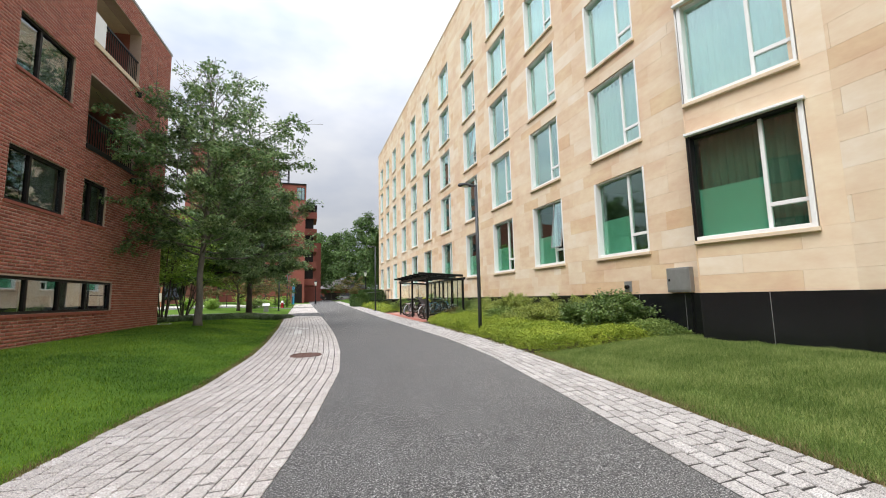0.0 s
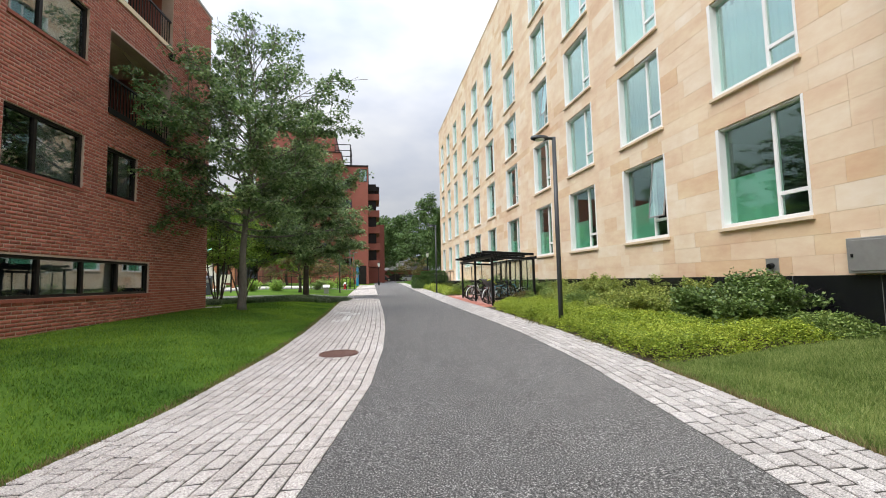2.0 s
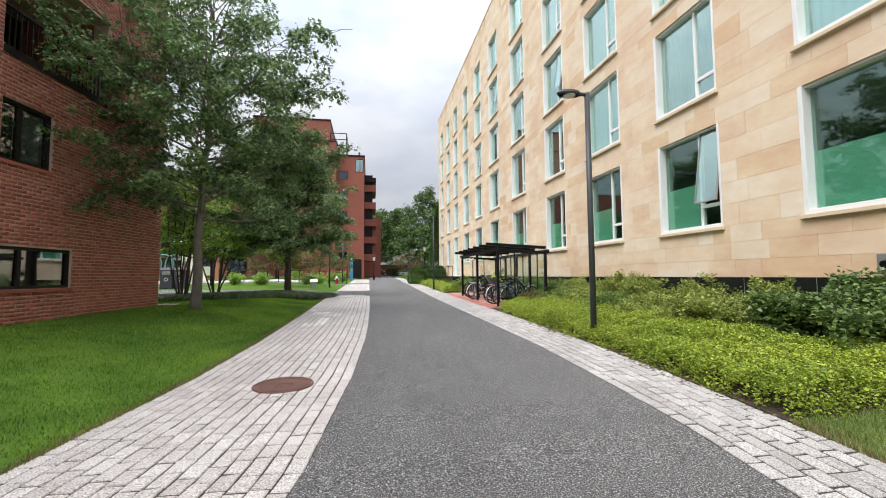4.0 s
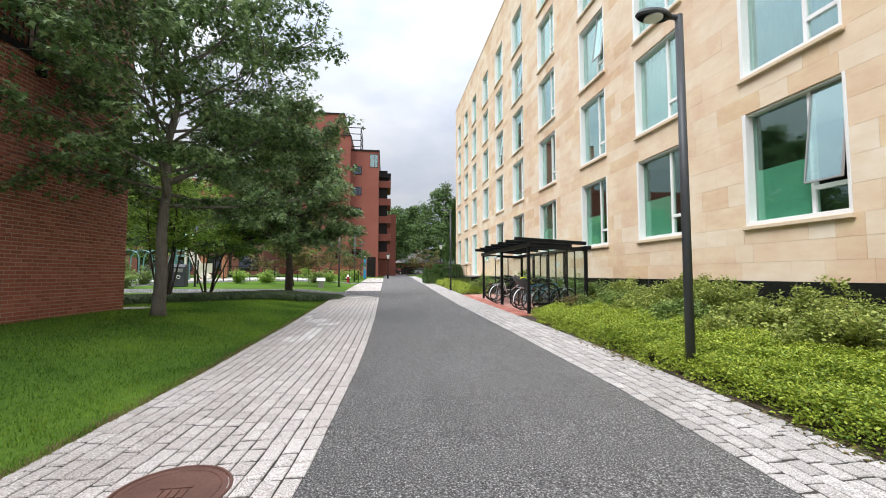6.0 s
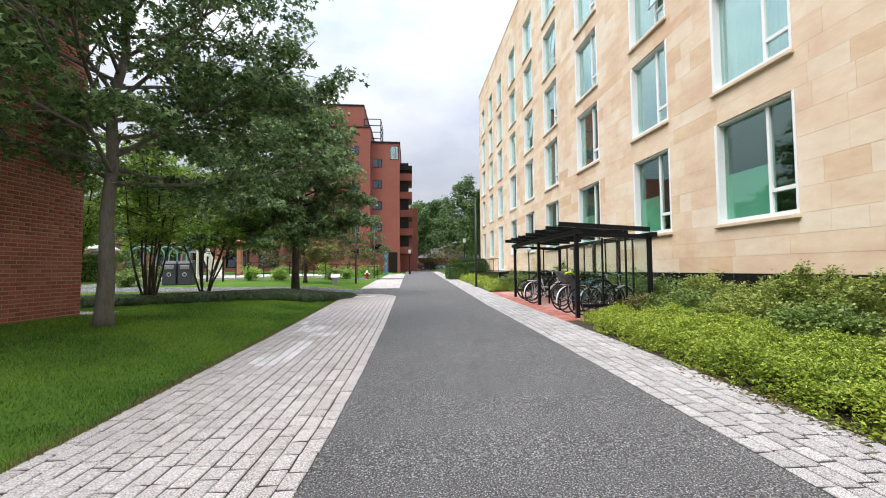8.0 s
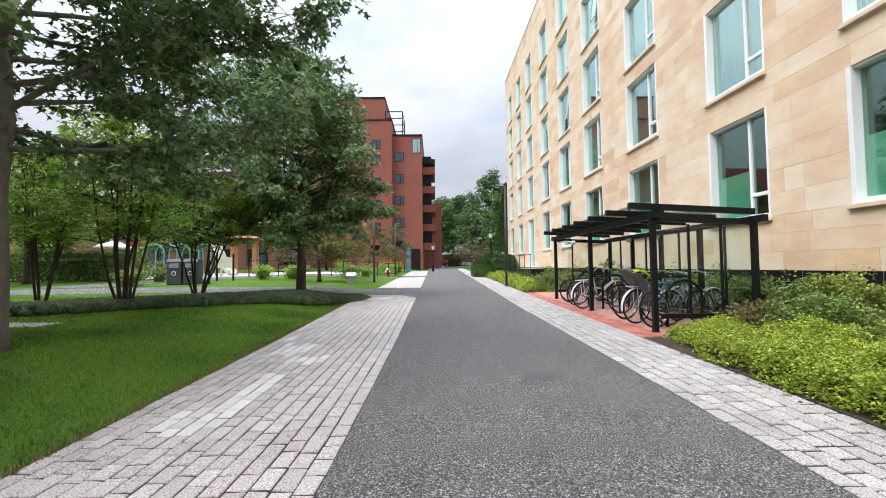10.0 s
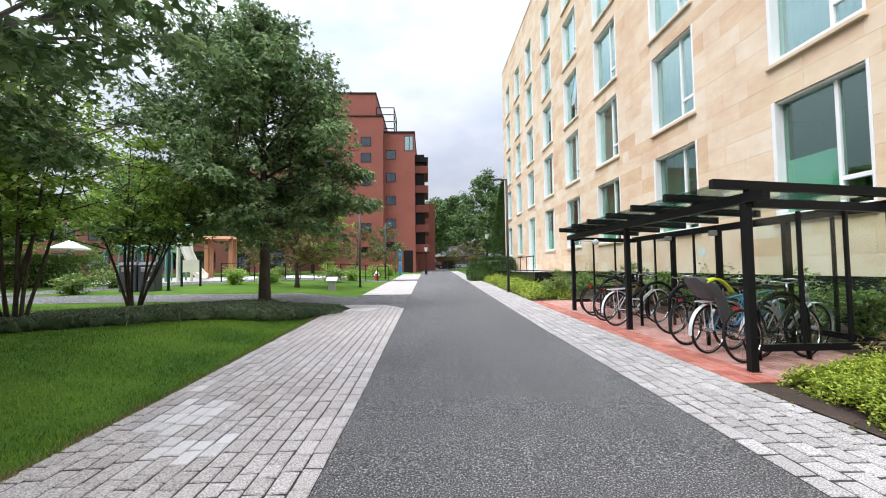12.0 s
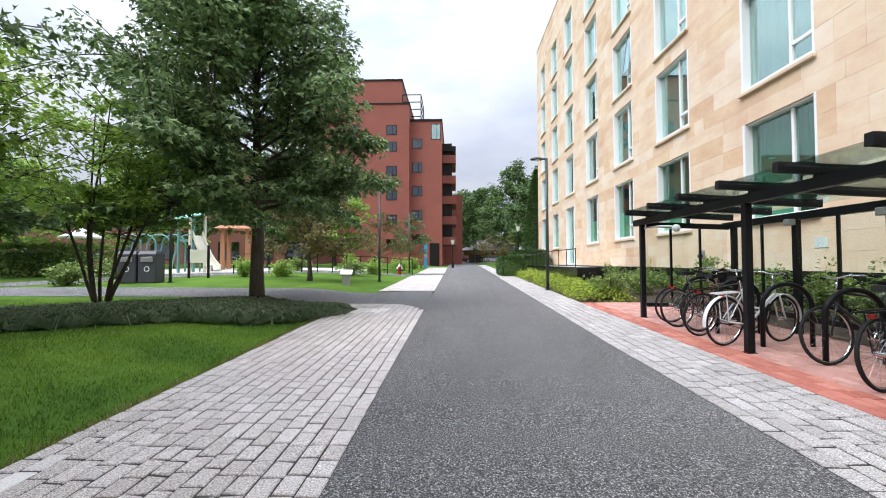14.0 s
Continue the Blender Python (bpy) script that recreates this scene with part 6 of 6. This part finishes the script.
        for sy in (-1, 1):
            p, q = sy * 0.125, sy * 0.15
            lo_, hi_ = min(p, q), max(p, q)
            leg = Geo().hexa([(0.06, lo_, 0.44), (0.19, lo_, 0.44), (0.19, hi_, 0.44), (0.06, hi_, 0.44)], [(0.00, lo_, 0.62), (0.18, lo_, 0.60), (0.18, hi_, 0.60), (0.00, hi_, 0.62)])
            leg.hexa([(0.00, lo_, 0.62), (0.18, lo_, 0.60), (0.18, hi_, 0.60), (0.00, hi_, 0.62)], [(-0.08, lo_, 0.80), (0.12, lo_, 0.78), (0.12, hi_, 0.78), (-0.08, hi_, 0.80)])
            part("leg_guard", leg, M_GREYPLASTIC, seat_shell)
    if "cover" in extra:
        arc = [Vector((-0.24, 0.0, 1.0)).lerp(Vector((0.26, 0.0, 0.86)), k / 8) + Vector((0, 0, 0.10 * math.sin(math.pi * k / 8))) for k in range(9)]
        band_ = Geo()
        for a, b in zip(arc[:-1], arc[1:]):
            band_.hexa([(a.x, -0.16, a.z - 0.012), (b.x, -0.16, b.z - 0.012), (b.x, -0.09, b.z - 0.012), (a.x, -0.09, a.z - 0.012)], [(a.x, -0.155, a.z + 0.012), (b.x, -0.155, b.z + 0.012), (b.x, -0.095, b.z + 0.016), (a.x, -0.095, a.z + 0.016)])
        part("yellow_band", band_, M_YELLOW, root, "bright yellow cloth band")
    if "basket" in extra:
        g = Geo().box(0.92, -0.16, 0.72, 1.2, 0.16, 0.74).box(0.92, -0.16, 0.74, 0.935, 0.16, 0.94).box(1.185, -0.16, 0.74, 1.2, 0.16, 0.94).box(0.935, -0.16, 0.74, 1.185, -0.145, 0.94).box(0.935, 0.145, 0.74, 1.185, 0.16, 0.94)
        part("basket", g, M_BLACK, root)
    part("rear_reflector", Geo().box(-0.07, -0.03, 0.66, -0.05, 0.03, 0.70), M_REDPLASTIC, root)
    return root


M_GREYPLASTIC = mat_plain("grey_plastic", (0.10, 0.10, 0.105), 0.5)
M_YELLOW = mat_plain("yellow_cloth", (0.65, 0.75, 0.03), 0.6)
M_REDPLASTIC = mat_plain("red_plastic", (0.4, 0.02, 0.02), 0.3)
M_BLUEPAINT = mat_plain("blue_bike_paint", (0.06, 0.25, 0.42), 0.3, 0, 0.1, 20, 0.4)
M_WHITEPAINT = mat_plain("white_bike_paint", (0.72, 0.73, 0.74), 0.3, 0, 0.05, 20, 0.4)
M_SILVER = mat_plain("silver_bike_paint", (0.42, 0.44, 0.45), 0.3, 0.5, 0.1, 20, 0.4)
M_BLACKPAINT = mat_plain("black_bike_paint", (0.02, 0.02, 0.022), 0.3, 0, 0.1, 20, 0.4)
M_ORANGEPAINT = mat_plain("orange_bike_paint", (0.16, 0.05, 0.02), 0.35, 0, 0.1, 20, 0.3)
bicycle("black commuter bicycle leaning on a hoop rack", (5.64, 18.86), 14, -4, M_BLACKPAINT, None, False, "")
bicycle("silver step-through bicycle with white fenders", (6.02, 19.10), 16, 4, M_SILVER, M_WHITEPAINT, True, "")
bicycle("dark bicycle with grey child seat and yellow cloth band", (5.56, 19.42), 17, 3, M_BLUEPAINT, M_WHITEPAINT, False, "child cover rack")
bicycle("blue bicycle with bright fenders", (6.05, 19.62), 14, -5, M_BLUEPAINT, M_WHITEPAINT, False, "")
bicycle("black bicycle with luggage rack", (5.62, 19.98), 17, -4, M_BLACKPAINT, None, False, "rack")
bicycle("dark bicycle turned towards the path", (7.0, 21.02), 186, 5, M_BLACKPAINT, None, False, "")
bicycle("white step-through bicycle with luggage rack and fenders", (5.44, 21.93), 17, 3, M_WHITEPAINT, M_WHITEPAINT, True, "rack")
bicycle("black city bicycle beside the white one", (5.52, 22.62), 16, 4, M_BLACKPAINT, None, False, "rack")
bicycle("brown and black bicycle among the racks", (5.72, 22.98), 14, -5, M_ORANGEPAINT, None, False, "")
bicycle("black bicycle with front basket", (5.62, 23.42), 12, -4, M_BLACKPAINT, None, True, "basket")
bicycle("dark bicycle at the far end of the shelter", (5.75, 23.92), 8, 5, M_BLACKPAINT, None, False, "")


# ---- lamps ----
def street_lamp(at, height, z, turn, label, group="path lamps"):
    root = thing("street_lamp", label, "street lamp", group, (at[0], at[1], z), turn)
    part("base", Geo().tube([(0, 0, 0), (0, 0, 0.05)], 0.10, 16), M_POLE, root)
    part("pole", Geo().tube([(0, 0, 0.05), (0, 0, height)], [0.056, 0.048], 14), M_POLE, root, smooth=True)
    arm = part("arm", Geo().tube([(0, 0, height - 0.06), (-0.06, 0, height - 0.03), (-0.20, 0, height - 0.03)], 0.035, 10), M_POLE, root)
    head = Geo()
    n = 20
    for lev, (s, zz) in enumerate(((0.90, -0.05), (1.0, -0.02), (0.86, 0.025), (0.4, 0.045))):
        for k in range(n):
            a = 2 * math.pi * k / n
            head.v.append((-0.36 + 0.24 * s * math.cos(a), 0.13 * s * math.sin(a), height - 0.02 + zz))
    for lev in range(3):
        for k in range(n):
            head.f.append((lev * n + k, lev * n + (k + 1) % n, (lev + 1) * n + (k + 1) % n, (lev + 1) * n + k))
    head.f.append(tuple(range(3 * n, 4 * n)))
    hd = part("head", head, M_POLE, root)
    part("lens", Geo().tube([(-0.36, 0, height - 0.082), (-0.36, 0, height - 0.068)], 0.115, 18), M_LENS, hd)
    return root


street_lamp((5.03, 11.55), 4.60, float(lawn_z(5.03, 11.55)), 0, "slim grey lamp post rising from the ground cover")
street_lamp((5.15, 31.3), 4.85, float(lawn_z(5.15, 31.3)), 0, "slim grey lamp post in the ground cover")
street_lamp((-1.85, 36.0), 4.5, float(lawn_z(-1.85, 36.0)), 180, "slim grey lamp post on the lawn")
street_lamp((-1.6, 47.0), 4.5, float(lawn_z(-1.6, 47.0)), 180, "slim grey lamp post beside the pavement")
street_lamp((-1.75, 60.0), 4.5, float(lawn_z(-1.75, 60.0)), 180, "slim grey lamp post near the brick tower")
street_lamp((-9.4, 32.1), 4.5, float(lawn_z(-9.4, 32.1)), 180, "grey lamp post beside the waste bins")


def post_lantern(at, height):
    z = float(base_z(at[1])) + 0.02
    root = thing("post_lantern", "black post lantern with a glazed head", "lantern", "post lanterns", (at[0], at[1], z))
    part("base", Geo().tube([(0, 0, 0), (0, 0, 0.5), (0, 0, 0.6)], [0.14, 0.11, 0.06], 12), M_BLACK, root)
    part("post", Geo().tube([(0, 0, 0.6), (0, 0, height - 0.7)], [0.055, 0.045], 10), M_BLACK, root)
    head = part("head", Geo().tube([(0, 0, height - 0.7), (0, 0, height - 0.62), (0, 0, height - 0.2)], [0.06, 0.12, 0.19], 8), M_LENS, root, "pale glazed lantern head")
    part("cap", Geo().tube([(0, 0, height - 0.2), (0, 0, height - 0.05), (0, 0, height)], [0.24, 0.10, 0.02], 8), M_BLACK, head)


post_lantern((1.62, 60.0), 3.2)
post_lantern((7.6, 54.0), 4.2)
M_CYAN = mat_plain("blue_paint", (0.03, 0.32, 0.60), 0.4)
call = thing("help_point", "blue emergency help point post", "help point", at=(-1.3, 60.5, float(lawn_z(-1.3, 60.5))))
part("post", Geo().box(-0.16, -0.12, 0, 0.16, 0.12, 2.6, 0.02), M_CYAN, call)
part("beacon", Geo().tube([(0, 0, 2.6), (0, 0, 2.85)], [0.08, 0.05], 12), M_WHITE, call)
part("panel", Geo().box(-0.11, -0.135, 1.1, 0.11, -0.118, 1.6), M_STEEL, call)
hyd = thing("fire_hydrant", "small red and white fire hydrant on the verge", "fire hydrant", at=(-1.95, 44.2, float(lawn_z(-1.95, 44.2))))
part("barrel", Geo().tube([(0, 0, 0), (0, 0, 0.08), (0, 0, 0.081), (0, 0, 0.5)], [0.17, 0.17, 0.12, 0.12], 14), M_REDPLASTIC, hyd)
part("bonnet", Geo().tube([(0, 0, 0.5), (0, 0, 0.6), (0, 0, 0.7)], [0.14, 0.11, 0.03], 14), M_WHITE, hyd)
part("outlet", Geo().tube([(-0.22, 0, 0.4), (0.22, 0, 0.4)], 0.06, 10), M_WHITE, hyd)

# manhole cover
mh = thing("manhole_cover", "round rusty brown manhole cover in the pavement", "manhole cover", at=(0.075, 9.52, float(base_z(9.52)) + 0.02))
part("rim", Geo().ring((0, 0, 0.012), 0.315, 0.012, "z", 40, 6), M_RUST, mh)
part("lid", Geo().disc((0, 0), 0.30, 0.0, 0.014, 40), M_RUST, mh)
part("groove", Geo().ring((0, 0, 0.0135), 0.262, 0.005, "z", 40, 6), M_RUST, mh)
for k in range(4):
    part("mark", Geo().box(-0.07 + 0.045 * k, -0.07, 0.014, -0.045 + 0.045 * k, 0.02, 0.020), M_RUST, mh)
part("mark", Geo().box(-0.075, 0.035, 0.014, 0.10, 0.06, 0.020), M_RUST, mh)
mh.rotation_euler = (SLOPE, 0, 0)

# wall box and vents on the sandstone facade
ebox = thing("electrical_box", "grey metal electrical box on the stone wall", "electrical box", at=(WX - 0.003, 7.80, 1.32))
part("body", Geo().box(-0.14, -0.33, 0, 0, 0.33, 0.60, 0.008), M_STEEL, ebox)
part("door", Geo().box(-0.155, -0.29, 0.04, -0.141, 0.29, 0.56, 0.005), M_STEEL, ebox)
part("latch", Geo().box(-0.175, 0.22, 0.27, -0.156, 0.25, 0.33), M_BLACK, ebox)
part("conduit", Geo().tube([(-0.05, -0.25, -0.02), (-0.05, -0.25, -0.9)], 0.012, 8), M_BLACK, ebox)


def wall_vent(y, z):
    v = thing("wall_vent", "small steel outlet plate on the stone wall", "vent", "wall vents", (WX - 0.003, y, z))
    part("plate", Geo().box(-0.02, -0.14, 0, 0, 0.14, 0.30, 0.004), M_STEEL, v)
    part("nozzle", Geo().tube([(-0.02, 0, 0.15), (-0.10, 0, 0.13)], 0.06, 14), M_BLACK, v)


wall_vent(9.6, 1.36)
wall_vent(28.15, 1.5)
sign = thing("wall_notice", "small pale blue notice on the stone wall", "notice", at=(WX - 0.003, 24.3, 1.75))
part("plate", Geo().box(-0.008, -0.15, 0, 0, 0.15, 0.20), M_CURTAIN, sign)

# black raised planter in front of the far entrance
planter = thing("raised_planter", "long black stone planter wall by the entrance", "planter", at=(0, 0, 0))
part("front_slab", Geo().box(6.9, 33.6, 0.35, 7.02, 46.2, 1.26, 0.006), M_PLINTH, planter)
part("end_slab", Geo().box(7.03, 33.6, 0.35, WX - 0.03, 33.72, 1.26, 0.006), M_PLINTH, planter)
part("paving", Geo().box(7.025, 33.725, 0.4, WX - 0.03, 46.2, 1.22), M_PAVER, planter)
rail = part("handrail", Geo().beam((6.96, 34, 2.05), (6.96, 44, 2.05), 0.04, 0.04), M_BLACK, planter)
for k in range(8):
    part("baluster", Geo().beam((6.96, 34.05 + k * 1.42, 1.26), (6.96, 34.05 + k * 1.42, 2.03), 0.03, 0.03), M_BLACK, rail)

# pale pebbles along the foot of the brick end wall
M_PEBBLE = mat_pieces("pale_pebble", [(0.0, (0.30, 0.28, 0.25)), (0.5, (0.48, 0.45, 0.41)), (1.0, (0.64, 0.61, 0.57))], 30, 0.3, 0.8)
rp = np.random.default_rng(66)
n = 1500
pa = rp.uniform(0, 1, n)
px = A_P.x + 0.35 - 4.6 * pa
py = A_P.y + 0.10 + 0.40 * pa + rp.uniform(0.0, 0.5, n)
pz = lawn_z(px, py) + 0.008
ps = rp.uniform(0.018, 0.04, n)
OCTA = np.array([(1, 0, 0), (-1, 0, 0), (0, 1, 0), (0, -1, 0), (0, 0, 0.6), (0, 0, -0.6)])
OCTA_F = np.array([(0, 2, 4), (2, 1, 4), (1, 3, 4), (3, 0, 4), (2, 0, 5), (1, 2, 5), (3, 1, 5), (0, 3, 5)])
pv = (np.stack([px, py, pz], 1)[:, None, :] + OCTA[None] * ps[:, None, None] * rp.uniform(0.7, 1.3, (n, 6, 1))).reshape(-1, 3)
pf = (OCTA_F[None] + 6 * np.arange(n)[:, None, None]).reshape(-1, 3)
tagged(recentred(new("pebble_strip", array_mesh("pebble_strip", pv, pf, M_PEBBLE))), "pale grey pebbles along the brick wall", "pebbles", kind="stuff")

# fittings on the brick facade
for z in (8.28, 5.32):
    wl_ = part("wall_light", Geo().tube([(0.0, -2.62, z), (0.10, -2.62, z + 0.01)], 0.05, 10).tube([(0.10, -2.62, z + 0.06), (0.10, -2.62, z - 0.10)], [0.075, 0.075], 12), M_BLACK, apartments, "small black wall light")
part("towel", Geo().hexa([(-0.045, -5.0, 8.72), (-0.03, -5.0, 8.72), (-0.03, -4.45, 8.72), (-0.045, -4.45, 8.72)], [(-0.05, -5.0, 9.52), (-0.035, -5.0, 9.52), (-0.035, -4.45, 9.50), (-0.05, -4.45, 9.50)]), M_WHITE, apartments, "white towel on the balcony rail")

# ---- garden and playground ----
M_BINGREY = mat_plain("charcoal_bin", (0.045, 0.048, 0.06), 0.5)


def bin_unit(dx):
    b = thing("waste_bin", "charcoal solar waste bin on the side path", "waste bin", "waste bins", (-10.95 + dx, 32.1 + dx * 0.15, float(lawn_z(-10.95, 32.1))), 8)
    part("body", Geo().box(-0.33, -0.33, 0, 0.33, 0.33, 1.12, 0.03), M_BINGREY, b)
    part("lid", Geo().hexa([(-0.34, -0.34, 1.12), (0.34, -0.34, 1.12), (0.34, 0.34, 1.12), (-0.34, 0.34, 1.12)], [(-0.30, -0.26, 1.24), (0.30, -0.26, 1.24), (0.30, 0.32, 1.28), (-0.30, 0.32, 1.28)]), M_BINGREY, b)
    part("hopper", Geo().box(-0.22, -0.36, 0.82, 0.22, -0.325, 1.02, 0.01), M_STEEL, b)
    part("emblem", Geo().ring((0, -0.335, 0.55), 0.09, 0.014, "y", 18, 5), M_WHITE, b)


bin_unit(0)
bin_unit(0.72)
band("play_surface", [(-18, 36.6), (-12, 38.2), (-7, 41.9), (-4, 44.5)], [(-18, 46), (-12, 47), (-7, 48), (-4, 48)], 0.014, M_PALEGROUND, "pale playground surface")
M_TEAL = mat_plain("teal_paint", (0.12, 0.27, 0.25), 0.4)
M_MINT = mat_plain("mint_panel", (0.30, 0.70, 0.58), 0.5)
M_CREAM = mat_plain("cream_plastic", (0.62, 0.60, 0.48), 0.45)


def gz(x, y):
    return float(lawn_z(x, y))


slide = thing("playground_slide", "cream playground slide with teal roof", "slide", at=(-13.0, 39.0, gz(-13.0, 39.0)), turn=-20)
g = Geo()
SECTION = ((-0.34, 0.0), (0.34, 0.0), (0.34, 0.30), (0.27, 0.30), (0.24, 0.06), (-0.24, 0.06), (-0.27, 0.30), (-0.34, 0.30))
for k in range(13):
    s = k / 12
    for w, up in SECTION:
        g.v.append((0.45 + 1.5 * s, w, 1.9 * (1 - s) ** 1.6 + 0.12 + up))
for k in range(12):
    for c in range(8):
        g.f.append((8 * k + c, 8 * k + (c + 1) % 8, 8 * k + 8 + (c + 1) % 8, 8 * k + 8 + c))
part("chute", g, M_CREAM, slide)
for xx in (-0.45, 0.45):
    for yy in (-0.45, 0.45):
        part("post", Geo().beam((xx, yy, 0), (xx, yy, 3.02 if yy < 0 else 3.4), 0.11, 0.11), M_CREAM if xx > 0 else M_TEAL, slide)
part("deck", Geo().box(-0.45, -0.45, 1.75, 0.45, 0.45, 1.87), M_TEAL, slide)
part("roof", Geo().hexa([(-0.6, -0.6, 3.0), (0.6, -0.6, 3.0), (0.6, 0.6, 3.42), (-0.6, 0.6, 3.42)], [(-0.6, -0.6, 3.06), (0.6, -0.6, 3.06), (0.6, 0.6, 3.48), (-0.6, 0.6, 3.48)]), M_MINT, slide, "pale mint roof panel")
arches = thing("climbing_arches", "teal steel climbing arches in the playground", "climbing frame", at=(-16.2, 39.6, gz(-16.2, 39.6)))
for k in range(5):
    part("arch", Geo().tube([(-1.6 + 0.8 * k, 0, 0)] + [(-1.6 + 0.8 * k + 0.7 - 0.7 * math.cos(a), 0.12 * k, 1.6 + 0.6 * math.sin(a)) for a in np.linspace(0, math.pi, 11)] + [(-0.2 + 0.8 * k, 0.12 * k, 0)], 0.045, 8), M_TEAL, arches)
perg = thing("wooden_pergola", "orange cedar pergola with flat roof", "pergola", at=(-12.9, 43.8, gz(-12.9, 43.8)), turn=15)
for xx in (-0.75, 0.75):
    for yy in (-0.75, 0.75):
        part("post", Geo().box(xx - 0.12, yy - 0.12, 0, xx + 0.12, yy + 0.12, 2.7, 0.01), M_CEDAR, perg)
part("roof", Geo().hexa([(-1.2, -1.2, 2.7), (1.2, -1.2, 2.7), (1.2, 1.2, 2.7), (-1.2, 1.2, 2.7)], [(-0.9, -0.9, 2.9), (0.9, -0.9, 2.9), (0.9, 0.9, 2.9), (-0.9, 0.9, 2.9)]), M_CEDAR, perg)
sg = thing("lawn_sign", "small pale tilted information sign on the lawn", "sign", at=(-2.5, 32.3, gz(-2.5, 32.3)))
part("plate", Geo().hexa([(-0.24, -0.05, 0.42), (0.24, -0.05, 0.42), (0.24, 0.12, 0.60), (-0.24, 0.12, 0.60)], [(-0.24, -0.07, 0.44), (0.24, -0.07, 0.44), (0.24, 0.10, 0.62), (-0.24, 0.10, 0.62)]), M_WHITE, sg)
part("pedestal", Geo().box(-0.16, -0.03, 0, 0.16, 0.05, 0.47), M_STEEL, sg)
post = thing("play_notice", "black framed notice board at the playground gate", "notice board", at=(-9.9, 34.7, gz(-9.9, 34.7)))
part("board", Geo().box(-0.4, -0.03, 0.7, 0.4, 0.03, 1.3), M_CREAM, post)
for xx in (-0.45, 0.45):
    part("post", Geo().box(xx - 0.04, -0.04, 0, xx + 0.04, 0.04, 1.5), M_BLACK, post)
para = thing("parasol", "open white garden parasol behind the hedge", "parasol", at=(-19.0, 38.6, gz(-19.0, 38.6)))
part("pole", Geo().tube([(0, 0, 0), (0, 0, 2.4)], 0.03, 10), M_STEEL, para)
part("canopy", Geo().tube([(0, 0, 1.95), (0, 0, 2.02), (0, 0, 2.5)], [1.0, 1.0, 0.05], 8), M_WHITE, para)
# playground fence
fence = thing("playground_fence", "low black wire fence round the playground", "fence", at=(0, 0, 0))
for k in range(13):
    x, y = -10.0 + 0.75 * k, 37.9 + 0.45 * k
    part("post", Geo().beam((x, y, gz(x, y) - 0.02), (x, y, gz(x, y) + 1.1), 0.05, 0.05), M_BLACK, fence)
    if k < 12:
        x2, y2 = x + 0.75, y + 0.45
        for zz in (0.3, 1.05):
            part("rail", Geo().beam((x, y, gz(x, y) + zz), (x2, y2, gz(x2, y2) + zz), 0.02, 0.03), M_BLACK, fence)
# cars far down the street
M_CARPAINT = mat_plain("dark_car_paint", (0.03, 0.032, 0.036), 0.25, 0.3, 0.1, 20, 0.6)


def car(at, turn, paint, label):
    z = float(base_z(at[1])) + 0.035
    c = thing("parked_car", label, "car", "far parked cars", (at[0], at[1], z), turn)
    g = Geo().hexa([(-2.2, -0.88, 0.25), (2.2, -0.88, 0.25), (2.2, 0.88, 0.25), (-2.2, 0.88, 0.25)], [(-2.15, -0.86, 0.85), (2.1, -0.86, 0.78), (2.1, 0.86, 0.78), (-2.15, 0.86, 0.85)])
    part("body", g, paint, c)
    part("cabin", Geo().hexa([(-1.9, -0.8, 0.85), (1.1, -0.8, 0.81), (1.1, 0.8, 0.81), (-1.9, 0.8, 0.85)], [(-1.4, -0.65, 1.42), (0.4, -0.65, 1.42), (0.4, 0.65, 1.42), (-1.4, 0.65, 1.42)]), M_DARKGLASS if paint is None else M_CARGLASS, c)
    for wx in (-1.35, 1.35):
        for s in (-1, 1):
            w = part("wheel", Geo().tube([(wx, 0.70 * s, 0.32), (wx, 0.90 * s, 0.32)], 0.32, 18), M_RUBBER, c)
            part("rim", Geo().tube([(wx, 0.895 * s, 0.32), (wx, 0.91 * s, 0.32)], 0.2, 14), M_CHROME, w)


M_CARGLASS = mat_plain("car_glass", (0.02, 0.022, 0.024), 0.08)
car((3.0, 94.5), 5, M_CARPAINT, "dark parked car at the far street")
car((9.5, 95.5), 0, M_SILVER, "silver parked car at the far street")

# ---- single pieces of pavement and cladding ----
for root, picked, mat, piece in LATE:
    for s in picked:
        g = Geo()
        add_paver(g, s)
        part(piece, g, mat, root)
for p in near_panels:
    g = Geo()
    panel_geo(g, p)
    part("stone_panel", g, M_STONE, sandstone)
for p in near_bricks:
    x = 0.002 + p[4]
    g = Geo()
    g.v = [(-0.009, p[0], p[2]), (-0.009, p[1], p[2]), (-0.009, p[1], p[3]), (-0.009, p[0], p[3]), (x, p[0] + 0.003, p[2] + 0.003), (x, p[1] - 0.003, p[2] + 0.003), (x, p[1] - 0.003, p[3] - 0.003), (x, p[0] + 0.003, p[3] - 0.003)]
    g.f = [(4, 5, 6, 7), (0, 1, 5, 4), (1, 2, 6, 5), (2, 3, 7, 6), (3, 0, 4, 7)]
    part("brick", g, M_BRICK, apartments)
